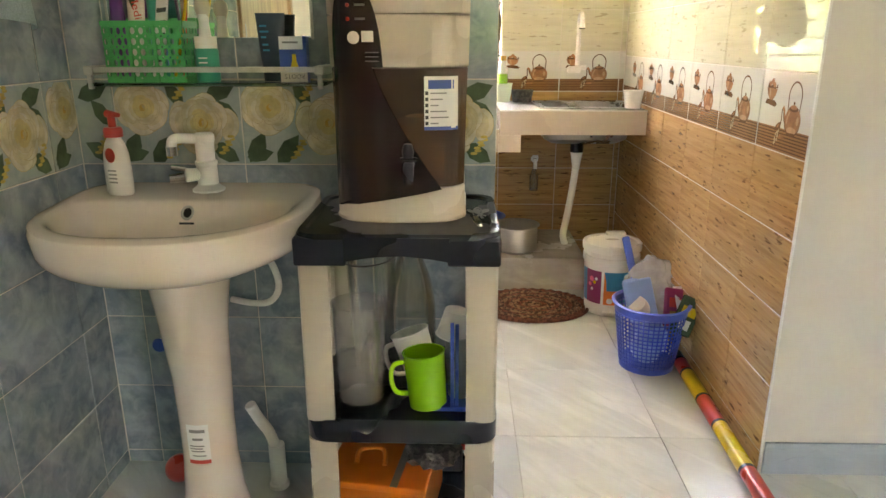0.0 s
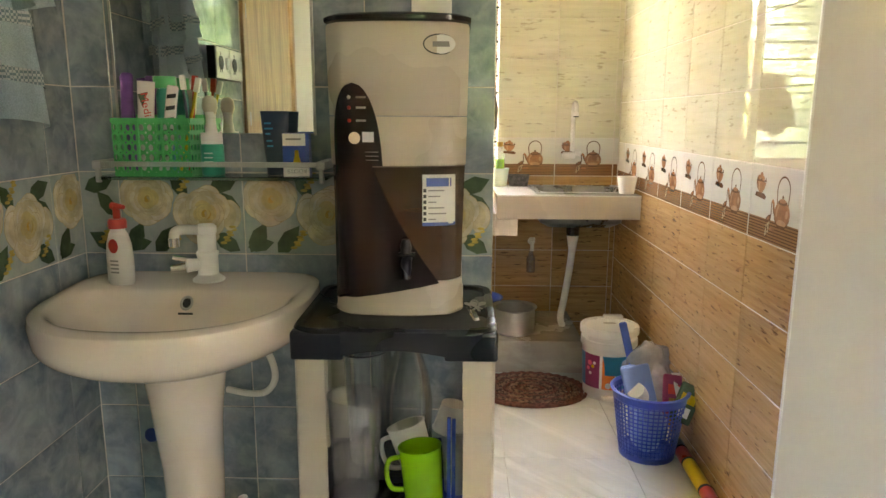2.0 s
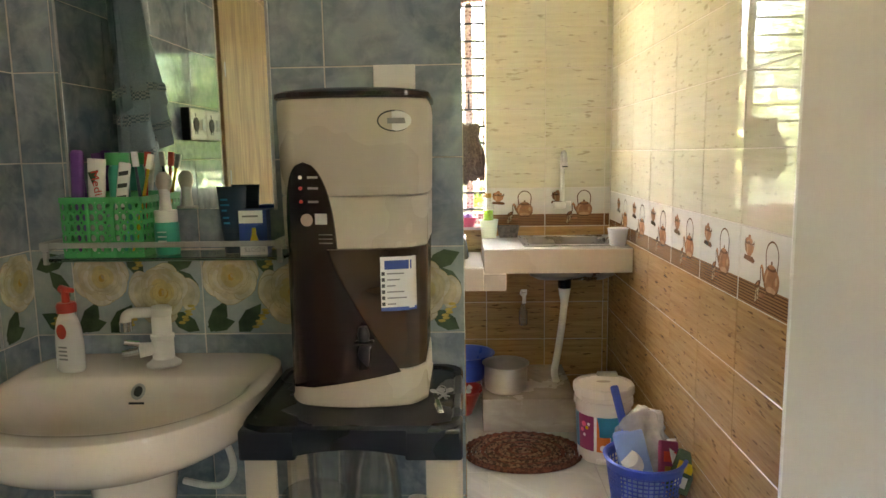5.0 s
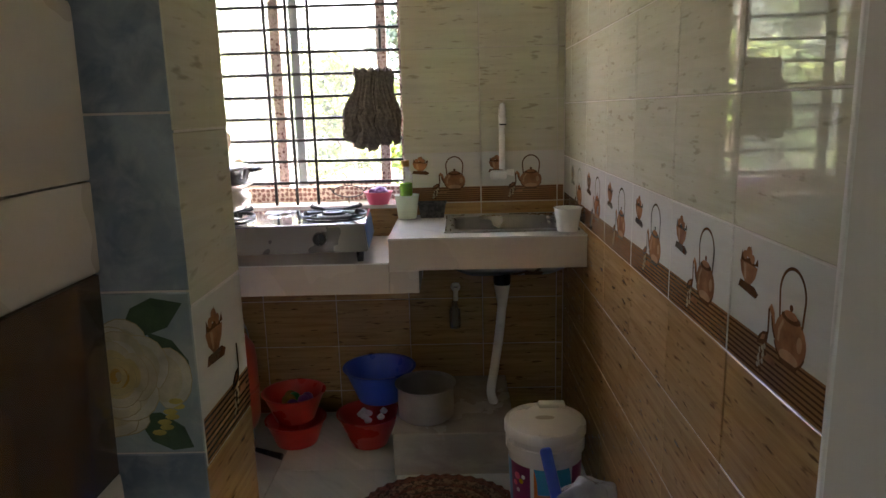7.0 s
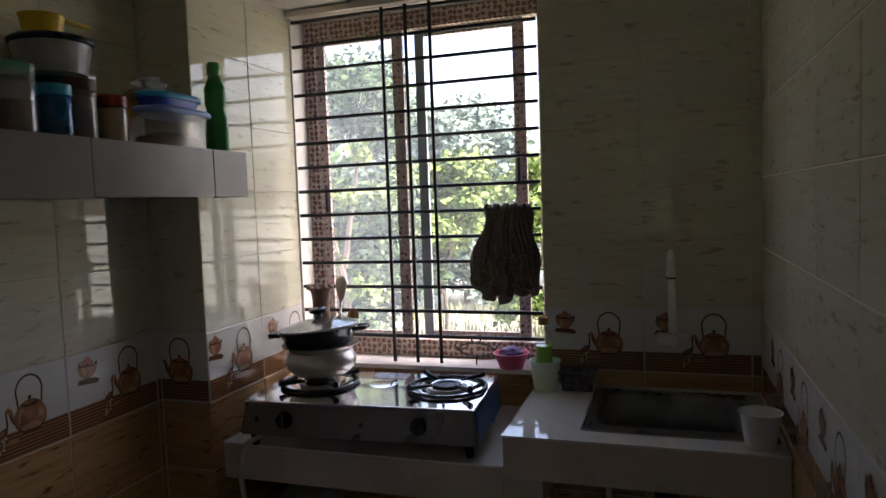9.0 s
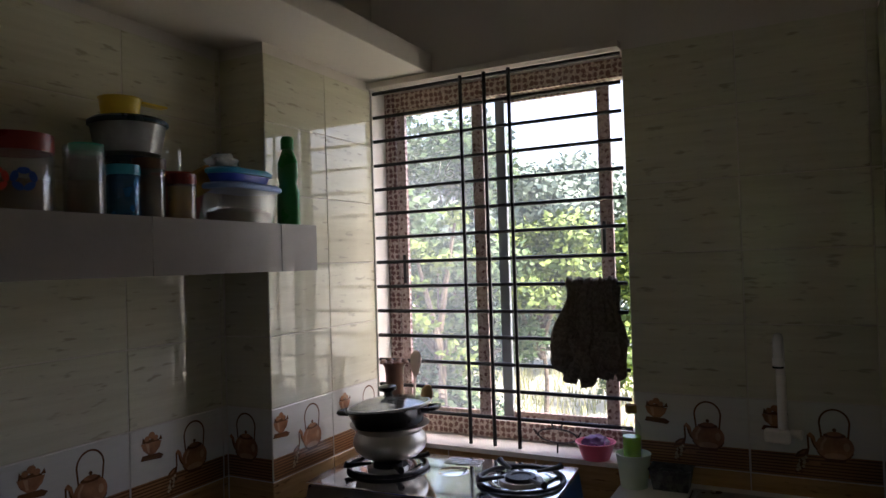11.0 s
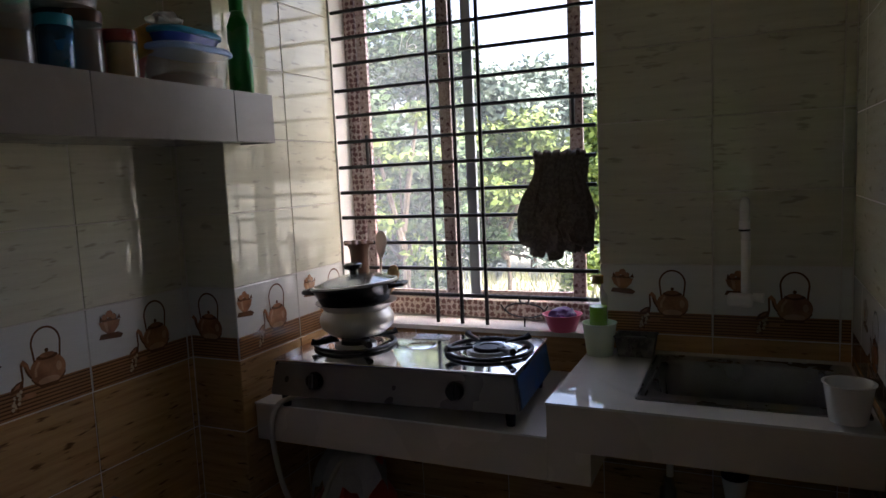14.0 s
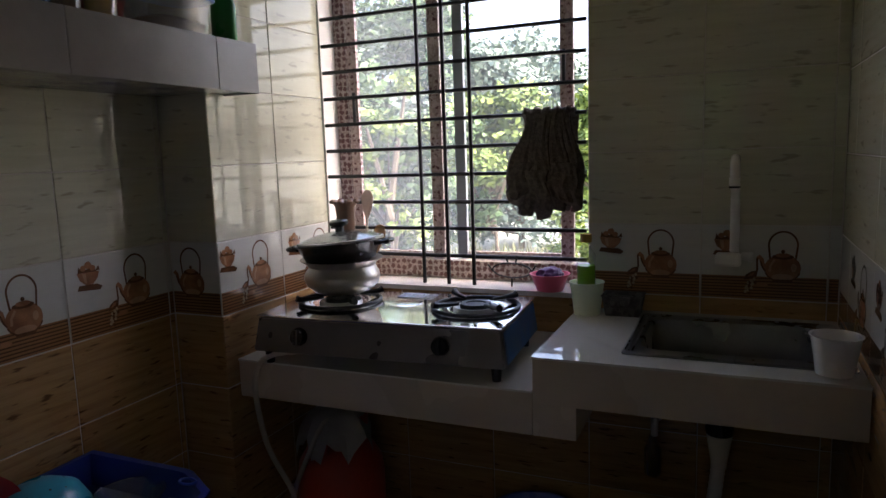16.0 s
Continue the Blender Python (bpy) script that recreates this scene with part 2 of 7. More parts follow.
CREAM_PLASTIC = plain("cream_plastic", (0.58, 0.50, 0.40), 0.30, vary=0.05, scale=10, bump=0.05, speck=0.04)
BLACK_PLASTIC = plain("blue_black_plastic", (0.007, 0.008, 0.015), 0.28, vary=0.12, scale=12, bump=0.1)
MAROON = plain("maroon_black_gloss_plastic", (0.020, 0.007, 0.008), 0.16, vary=0.25, scale=10, bump=0)
CHROME = plain("chrome", (0.80, 0.80, 0.80), 0.10, 1.0, vary=0.08, scale=25, bump=0)
STEEL = plain("brushed_steel", (0.50, 0.49, 0.47), 0.36, 1.0, vary=0.15, scale=25, bump=0.1)
SINK_STEEL = plain("sink_steel", (0.30, 0.29, 0.28), 0.30, 1.0, vary=0.2, scale=25, bump=0.1)
ALU_GREY = plain("grey_window_aluminium", (0.34, 0.38, 0.41), 0.4, 0.3, vary=0.1, scale=20, bump=0.05)
DULL_CLOTH = plain("dull_white_cloth", (0.36, 0.33, 0.31), 0.9, vary=0.2, scale=20, bump=0.5)
ALU = plain("dull_aluminium", (0.56, 0.53, 0.48), 0.38, 1.0, vary=0.18, scale=22, bump=0.2)
IRON = plain("black_painted_iron", (0.018, 0.018, 0.020), 0.45, 0.2, vary=0.3, scale=40, bump=0.3)
NONSTICK = plain("black_nonstick", (0.010, 0.010, 0.011), 0.25, vary=0.3, scale=20, bump=0.1)
STOVE_PAINT = plain("grey_stove_panel", (0.19, 0.172, 0.155), 0.30, 0.7, vary=0.1, scale=15, bump=0.1)
STOVE_BLUE = plain("blue_stove_side", (0.03, 0.13, 0.33), 0.4, vary=0.4, scale=40, bump=0.1)
GREEN_PLASTIC = plain("green_plastic", (0.05, 0.42, 0.13), 0.35, vary=0.1, scale=20, bump=0.05)
LIME = plain("lime_green_plastic", (0.26, 0.56, 0.015), 0.22, vary=0.06, scale=12, bump=0)
PALE_GREEN = plain("pale_green_plastic", (0.68, 0.78, 0.62), 0.35, vary=0.06, scale=12, bump=0)
BOTTLE_GREEN = plain("dark_green_bottle", (0.025, 0.24, 0.05), 0.3, vary=0.1, scale=20, bump=0.05)
DARK_RED = plain("dark_red_plastic", (0.26, 0.03, 0.025), 0.3, vary=0.12, scale=20, bump=0.05)
TEAL = plain("teal_plastic", (0.02, 0.36, 0.24), 0.35, vary=0.1, scale=20, bump=0)
BLUE_PLASTIC = plain("blue_plastic", (0.045, 0.10, 0.52), 0.34, vary=0.12, scale=20, bump=0.05)
PALE_BLUE = plain("faded_blue_plastic", (0.22, 0.34, 0.66), 0.4, vary=0.12, scale=20, bump=0.05)
DEEP_BLUE = plain("deep_blue_plastic", (0.015, 0.03, 0.22), 0.34, vary=0.15, scale=20, bump=0.05)
AQUA = plain("aqua_plastic", (0.03, 0.32, 0.45), 0.3, vary=0.1, scale=20, bump=0.05)
RED = plain("red_plastic", (0.58, 0.045, 0.025), 0.32, vary=0.12, scale=20, bump=0.05)
CYL_RED = plain("red_cylinder_paint", (0.50, 0.065, 0.03), 0.42, vary=0.2, scale=10, bump=0.2)
ORANGE = plain("orange_plastic", (0.72, 0.17, 0.015), 0.38, vary=0.1, scale=12, bump=0.05)
YELLOW = plain("yellow_plastic", (0.74, 0.52, 0.02), 0.3, vary=0.1, scale=15, bump=0.05)
PINK = plain("pink_plastic", (0.78, 0.12, 0.22), 0.3, vary=0.08, scale=15, bump=0)
PURPLE = plain("purple_plastic", (0.16, 0.05, 0.24), 0.4, vary=0.2, scale=40, bump=0.3)
MAGENTA = plain("magenta_print", (0.26, 0.02, 0.10), 0.35, vary=0.1, scale=15, bump=0)
CYAN = plain("cyan_print", (0.02, 0.26, 0.46), 0.35, vary=0.1, scale=15, bump=0)
NAVY = plain("navy_plastic", (0.012, 0.03, 0.055), 0.3, vary=0.2, scale=20, bump=0)
PAPER = plain("white_paper", (0.80, 0.79, 0.76), 0.6, vary=0.04, scale=15, bump=0.05)
BLUE_PRINT = plain("blue_print", (0.02, 0.07, 0.33), 0.5, vary=0.08, scale=15, bump=0)
INK = plain("black_ink", (0.02, 0.02, 0.022), 0.55, vary=0.1, scale=30, bump=0)
GREY_INK = plain("grey_ink", (0.25, 0.24, 0.23), 0.55, vary=0.1, scale=30, bump=0)
RED_INK = plain("red_ink", (0.62, 0.05, 0.03), 0.5, vary=0.1, scale=30, bump=0)
GLASS = thin_clear("clear_glass", (0.85, 0.87, 0.86), 0.06, 0.05, (0.93, 0.95, 0.94), 0.6)
SHELF_GLASS = see_through("green_edged_glass", (0.62, 0.86, 0.76), 0.03, 1.45)
FROST = thin_clear("cloudy_clear_plastic", (0.58, 0.55, 0.51), 0.16, 0.3)
BLUE_TINT = thin_clear("blue_tinted_plastic", (0.05, 0.22, 0.42), 0.5, 0.16, (0.35, 0.62, 0.85))
JAR = thin_clear("clear_jar_plastic", (0.72, 0.72, 0.70), 0.14, 0.18)
MILKY = thin_clear("milky_plastic", (0.62, 0.62, 0.62), 0.6, 0.3)
SMOKE = thin_clear("smoky_brown_tank", (0.16, 0.10, 0.065), 0.45, 0.16, (0.55, 0.42, 0.32))
WATER = thin_clear("amber_water", (0.26, 0.13, 0.05), 0.35, 0.08, (0.80, 0.58, 0.36))
BAG = thin_clear("thin_plastic_bag", (0.88, 0.88, 0.88), 0.38, 0.18)
MIRROR = plain("mirror_silver", (0.90, 0.91, 0.90), 0.012, 1.0, vary=0.01, scale=4, bump=0)
TOWEL_BLUE = braid_mat("blue_grey_terry", (0.54, 0.66, 0.69), (0.42, 0.54, 0.57), 420, 0.6)
TOWEL_HEM = check_mat("woven_check_hem", (0.66, 0.70, 0.70), (0.22, 0.30, 0.33), 190)
CLOTH = braid_mat("grey_brown_cloth", (0.15, 0.12, 0.10), (0.10, 0.078, 0.066), 90, 0.25)
GREY_CLOTH = braid_mat("grey_cloth", (0.16, 0.15, 0.145), (0.09, 0.085, 0.085))
BRAID_RED = braid_mat("red_brown_braid", (0.22, 0.075, 0.045), (0.11, 0.035, 0.02))
BRAID_FLECK = braid_mat("flecked_braid", (0.30, 0.16, 0.10), (0.08, 0.035, 0.022))
FILM = film_mat("patterned_window_film", (0.52, 0.42, 0.39), (0.13, 0.05, 0.05))
FILM_PALE = film_mat("pale_patterned_window_film", (0.66, 0.56, 0.47), (0.20, 0.10, 0.08))
DOOR_WOOD = wood_mat("varnished_pale_wood", (0.28, 0.13, 0.045), (0.66, 0.45, 0.22))
BROWN_WOOD = wood_mat("dark_brown_wood", (0.09, 0.035, 0.018), (0.15, 0.07, 0.035))
FOOD = plain("brown_dry_food", (0.16, 0.08, 0.035), 0.8, vary=0.5, scale=60, bump=0.6)
SPICE = plain("ochre_spice", (0.42, 0.24, 0.05), 0.8, vary=0.4, scale=60, bump=0.4)
HOSE = plain("pale_rubber_hose", (0.52, 0.46, 0.38), 0.5, vary=0.12, scale=30, bump=0.2)
FOLIAGE = leaf_mat("green_leaves", (0.024, 0.050, 0.018), (0.085, 0.135, 0.050))
FOLIAGE_LIGHT = leaf_mat("young_green_leaves", (0.035, 0.065, 0.02), (0.19, 0.25, 0.05))
# Aerial haze put into the leaf colour: paler and greyer for distant trees.
FOLIAGE_HAZED = leaf_mat("haze_paled_far_leaves", (0.10, 0.14, 0.11), (0.20, 0.25, 0.19))
BARK = plain("grey_brown_bark", (0.13, 0.10, 0.07), 0.9, vary=0.4, scale=20, bump=0.8)
GRASS_GROUND = plain("dry_grass_ground", (0.31, 0.31, 0.24), 0.95, vary=0.5, scale=3, bump=0.6)
GRASS = leaf_mat("dry_grass", (0.17, 0.19, 0.08), (0.40, 0.37, 0.20))
HOUSE_WHITE = plain("white_render", (0.75, 0.75, 0.73), 0.8, vary=0.08, scale=2, bump=0.2)


# ---- building tools ----
def link_mesh(name, bm, mats, smooth=True):
    me = bpy.data.meshes.new(name)
    bm.normal_update()
    bm.faces.index_update()
    mark = bm.faces.layers.int.get("even")
    even = [f.index for f in bm.faces if mark and f[mark]]
    if mark:
        bm.faces.layers.int.remove(mark)
    bm.to_mesh(me)
    bm.free()
    for m in (mats if isinstance(mats, (list, tuple)) else [mats]):
        me.materials.append(m)
    if smooth:
        me.shade_smooth()
        me.set_sharp_from_angle(angle=radians(35))
        for i in even:
            me.polygons[i].use_smooth = False
    return me


def part(name, bm, material, parent, label="", m=None):
    ob = new(name, link_mesh(name, bm, material))
    ob.parent = parent
    if m is not None:
        ob.matrix_basis = m
    if label:
        ob["label"] = label
    return ob


def thing(name, label, category, m, group=""):
    e = new(name)
    e.empty_display_size = 0.05
    e.matrix_basis = m
    return tagged(e, label, category, group)


def structure(name, bm, material, label="", category=""):
    ob = new(name, link_mesh(name, bm, material))
    return tagged(ob, label, category, kind="structure")


def add_box(bm, x0, x1, y0, y1, z0, z1, bevel=0.0, mat=0, seg=2):
    vs = [bm.verts.new((x, y, z)) for x in (x0, x1) for y in (y0, y1) for z in (z0, z1)]
    fs = [bm.faces.new([vs[i] for i in q]) for q in ((0, 1, 3, 2), (4, 6, 7, 5), (0, 4, 5, 1), (2, 3, 7, 6), (0, 2, 6, 4), (1, 5, 7, 3))]
    for f in fs:
        f.material_index = mat
    if bevel:
        es = list({e for f in fs for e in f.edges})
        r = bmesh.ops.bevel(bm, geom=es, offset=bevel, segments=seg, affect="EDGES", profile=0.5)
        for f in r["faces"]:
            f.material_index = mat
        mark = bm.faces.layers.int.get("even") or bm.faces.layers.int.new("even")
        bm.normal_update()
        for f in bm.faces:
            if len(f.verts) == 4 and max(abs(v) for v in f.normal) > 0.9995:
                f[mark] = 1
    return bm


def box(x0, x1, y0, y1, z0, z1, bevel=0.0, seg=2):
    return add_box(bmesh.new(), x0, x1, y0, y1, z0, z1, bevel, 0, seg)


def add_rings(bm, rings, close_first=False, close_last=False, mat=0, loop=False):
    """Skin a row of closed rings of points."""
    made = [[bm.verts.new(p) for p in ring] for ring in rings]
    n = len(made[0])
    pairs = list(zip(made, made[1:])) + ([(made[-1], made[0])] if loop else [])
    for a, b in pairs:
        for i in range(n):
            f = bm.faces.new((a[i], a[(i + 1) % n], b[(i + 1) % n], b[i]))
            f.material_index = mat
    for ring, wanted in ((made[0], close_first), (made[-1], close_last)):
        if wanted:
            f = bm.faces.new(ring)
            f.material_index = mat
    return bm


def lathe(profile, seg=32, cx=0.0, cy=0.0, bm=None, squash=1.0, mat=0, close=True):
    """Turn (radius, height) pairs round the upright axis."""
    bm = bm or bmesh.new()
    rings = [[(cx + r * math.cos(2 * math.pi * i / seg), cy + r * squash * math.sin(2 * math.pi * i / seg), z) for i in range(seg)] for r, z in profile]
    add_rings(bm, rings, close, close, mat)
    return bm


def tube(points, radius, seg=8, bm=None, closed=False, mat=0, ends=True, ribs=0.0):
    """Sweep a round section along points; ribs makes it corrugated."""
    bm = bm or bmesh.new()
    pts = [Vector(p) for p in points]
    rings, side = [], None
    for i, p in enumerate(pts):
        a = pts[i - 1] if (i or closed) else p
        b = pts[(i + 1) % len(pts)] if (i < len(pts) - 1 or closed) else p
        d = (b - a).normalized()
        if side is None:
            side = d.cross(Vector((0.13, 0.21, 0.97)))
            if side.length < 0.2:
                side = d.cross(Vector((1, 0, 0)))
        side = (side - d * side.dot(d)).normalized()
        up = d.cross(side)
        r = radius[i] if isinstance(radius, (list, tuple)) else radius
        r *= 1 + (ribs if i % 2 else 0)
        rings.append([p + (side * math.cos(2 * math.pi * k / seg) + up * math.sin(2 * math.pi * k / seg)) * r for k in range(seg)])
    add_rings(bm, rings, ends and not closed, ends and not closed, mat, closed)
    return bm


def smooth_path(points, steps=6):
    """A curve through the points."""
    pts = [Vector(p) for p in points]
    out = []
    for i in range(len(pts) - 1):
        p0, p1, p2, p3 = pts[max(i - 1, 0)], pts[i], pts[i + 1], pts[min(i + 2, len(pts) - 1)]
        for k in range(steps):
            t = k / steps
            out.append(0.5 * (2 * p1 + (p2 - p0) * t + (2 * p0 - 5 * p1 + 4 * p2 - p3) * t * t + (3 * p1 - p0 - 3 * p2 + p3) * t ** 3))
    return out + [pts[-1]]


def flat(bm, outline, y, mat=0, thick=0.0006):
    """A thin plate in the x-z plane whose front lies at y - thick."""
    front = [bm.verts.new((x, y - thick, z)) for x, z in outline]
    f = bm.faces.new(front)
    f.material_index = mat
    f.normal_update()
    if f.normal.y > 0:
        f.normal_flip()
    return bm


def oval(cx, cz, rx, rz, n=20, wob=0.0, lobes=5, turn=0.0):
    return [(cx + rx * (1 + wob * math.cos(lobes * a + turn)) * math.cos(a), cz + rz * (1 + wob * math.cos(lobes * a + turn)) * math.sin(a)) for a in (2 * math.pi * i / n for i in range(n))]


def ribbon(points, width):
    """The outline of a band along points in the plane."""
    ps = [Vector(p) for p in points]
    a, b = [], []
    for i, p in enumerate(ps):
        d = (ps[min(i + 1, len(ps) - 1)] - ps[max(i - 1, 0)]).normalized()
        n = Vector((-d.y, d.x)) * width / 2
        a.append(tuple(p + n))
        b.append(tuple(p - n))
    return a, b


def flat_ribbon(bm, points, width, y, mat=0, thick=0.0008):
    a, b = ribbon(points, width)
    va = [bm.verts.new((x, y - thick, z)) for x, z in a]
    vb = [bm.verts.new((x, y - thick, z)) for x, z in b]
    for i in range(len(va) - 1):
        f = bm.faces.new((va[i], vb[i], vb[i + 1], va[i + 1]))
        f.material_index = mat
        f.normal_update()
        if f.normal.y > 0:
            f.normal_flip()
    return bm


def shell_cup(r0, r1, h, wall=0.0025, seg=32, lip=0.002, foot=0.0):
    """An open tapering vessel with wall thickness and a rolled lip."""
    return lathe([(r0 * 0.6, foot), (r0, 0.0), (r0 + (r1 - r0) * 0.5, h * 0.5), (r1, h * 0.97), (r1 + lip, h * 0.985), (r1 + lip, h), (r1 - wall, h),
                  (r0 + (r1 - r0) * 0.5 - wall, h * 0.5), (r0 - wall, wall + foot), (0.002, wall + foot)], seg)


def arc(cx, cz, r, a0, a1, n=16, rz=None):
    rz = rz or r
    return [(cx + r * math.cos(radians(a0 + (a1 - a0) * i / n)), cz + rz * math.sin(radians(a0 + (a1 - a0) * i / n))) for i in range(n + 1)]


# ---- the setting ----
EAST, NORTH, BASIN, WEST_K, WEST_D = 0.895, 3.705, 1.741, -0.77, -0.88
JAMB, COLUMN, END_X = -0.605, 3.143, 0.147
WIN_R, WIN_B, WIN_T = 0.258, 0.905, 2.095
S_WIN = (0.03, 0.69, 0.98, 2.16)

bm = box(-1.1, 2.75, -2.45, 3.85, -0.25, -0.006)
floor = structure("floor", bm, GROUT, "grey veined marble tile floor", "floor")

bm = box(-1.1, JAMB - 0.002, NORTH + 0.002, 3.84, 0, 2.75)
add_box(bm, WIN_R + 0.002, 1.05, NORTH + 0.002, 3.84, 0, 2.75)
add_box(bm, JAMB - 0.002, WIN_R + 0.002, NORTH + 0.002, 3.84, 0, WIN_B - 0.016)
add_box(bm, JAMB - 0.002, WIN_R + 0.002, NORTH + 0.002, 3.84, WIN_T, 2.75)
wall_north = structure("wall_north", bm, PAINT, "tiled kitchen wall with a barred window", "wall")
wall_east = structure("wall_east", box(EAST + 0.002, 1.05, 1.9, NORTH + 0.002, 0, 2.75), PAINT, "tiled kitchen side wall with teapot border", "wall")
wall_partition = structure("wall_partition", box(EAST + 0.002, 2.6, BASIN - 0.006, 1.9, 0, 2.75), PAINT, "cream painted wall with marble skirting", "wall")
wall_basin = structure("wall_basin", box(-1.03, END_X - 0.002, BASIN + 0.002, 1.926, 0, 2.75), PAINT, "blue tiled wall with rose border", "wall")
bm = box(-0.9, WEST_K - 0.002, 1.926, NORTH + 0.002, 0, 2.75)
add_box(bm, WEST_K - 0.002, JAMB - 0.002, COLUMN + 0.002, NORTH + 0.002, 0, 2.75)
wall_west_kitchen = structure("wall_west_kitchen", bm, PAINT, "tiled kitchen wall with a projecting column", "wall")
bm = box(-1.03, WEST_D - 0.002, 0.38, BASIN + 0.002, 0, 2.75)
add_box(bm, -1.03, WEST_D - 0.002, -2.45, -0.55, 0, 2.75)
add_box(bm, -1.03, WEST_D - 0.002, -0.55, 0.38, 2.1, 2.75)
wall_west_dining = structure("wall_west_dining", bm, PAINT, "cream wall, blue tiled beside the basin", "wall")
structure("wall_east_dining", box(2.6, 2.75, -2.45, 1.9, 0, 2.75), PAINT, "plain cream wall", "wall")
bm = box(-0.88, S_WIN[0], -2.45, -2.3, 0, 2.75)
# Unseen opening at x 2.15 to 2.45, added to light the dining space.
add_box(bm, S_WIN[1], 2.15, -2.45, -2.3, 0, 2.75)
add_box(bm, 2.45, 2.6, -2.45, -2.3, 0, 2.75)
add_box(bm, 2.15, 2.45, -2.45, -2.3, 0, 0.9)
add_box(bm, 2.15, 2.45, -2.45, -2.3, 2.1, 2.75)
add_box(bm, S_WIN[0], S_WIN[1], -2.45, -2.3, 0, S_WIN[2])
add_box(bm, S_WIN[0], S_WIN[1], -2.45, -2.3, S_WIN[3], 2.75)
structure("wall_south", bm, PAINT, "cream wall with a window and an added light opening", "wall")
structure("ceiling", box(-1.1, 2.75, -2.45, 3.85, 2.75, 2.9), CEIL, "white painted ceiling", "ceiling")
loft = structure("loft_slab", box(WEST_K, -0.37, 1.95, NORTH, 2.12, 2.19, 0.004), PAINT, "painted concrete loft slab above the shelf", "loft")
sill = structure("window_sill", box(JAMB, WIN_R, 3.635, 3.80, WIN_B - 0.016, WIN_B, 0.003), STONE_TOP, "white stone window sill", "sill")
lintel = structure("window_lintel", box(JAMB, WIN_R, 3.66, NORTH + 0.002, WIN_T, WIN_T + 0.022, 0.003), PAINT, "thin painted ledge over the window", "trim")
skirting = structure("skirting", box(0.90, 2.6, BASIN - 0.016, BASIN - 0.008, 0, 0.098, 0.002), SKIRT_MARBLE, "blue grey marble tile skirting", "skirting")
corner_trim = structure("corner_trim", box(EAST - 0.004, EAST + 0.002, BASIN - 0.012, BASIN - 0.004, 0, 2.75, 0.002), WHITE_PLASTIC, "white corner bead on the wall edge", "trim")
structure("reveal_trim", box(JAMB, JAMB + 0.006, 3.68, 3.80, WIN_B, WIN_T), CEIL, "white window reveal", "trim")

# ---- tiles ----
tile_meshes = {}


def tile_mesh(w, h, kind):
    key = (round(w, 3), round(h, 3), kind)
    if key in tile_meshes:
        return tile_meshes[key]
    bm = bmesh.new()
    e = 0.0012
    back = [bm.verts.new(p) for p in ((0, 0.004, 0), (w, 0.004, 0), (w, 0.004, h), (0, 0.004, h))]
    mid = [bm.verts.new(p) for p in ((0, e, 0), (w, e, 0), (w, e, h), (0, e, h))]
    top = [bm.verts.new(p) for p in ((e, 0, e), (w - e, 0, e), (w - e, 0, h - e), (e, 0, h - e))]
    bm.faces.new(top)
    for a, b in ((back, mid), (mid, top)):
        for i in range(4):
            bm.faces.new((a[i], a[(i + 1) % 4], b[(i + 1) % 4], b[i]))
    if kind == "teapot" and h > 0.1:
        flat(bm, [(e, e), (w - e, e), (w - e, 0.062), (e, 0.062)], 0, 1, 0.0004)
        for k in range(7):
            z = 0.006 + 0.0082 * k
            flat(bm, [(e, z), (w - e, z), (w - e, z + 0.0032), (e, z + 0.0032)], 0, 2, 0.0007)
    mats = {"cream": [CREAM_TILE], "wood": [WOOD_TILE], "teapot": [PICTURE_TILE, BAND_BROWN, BAND_DARK], "blue": [BLUE_TILE], "rose": [ROSE_GROUND]}[kind]
    tile_meshes[key] = link_mesh("tile", bm, mats, False)
    return tile_meshes[key]


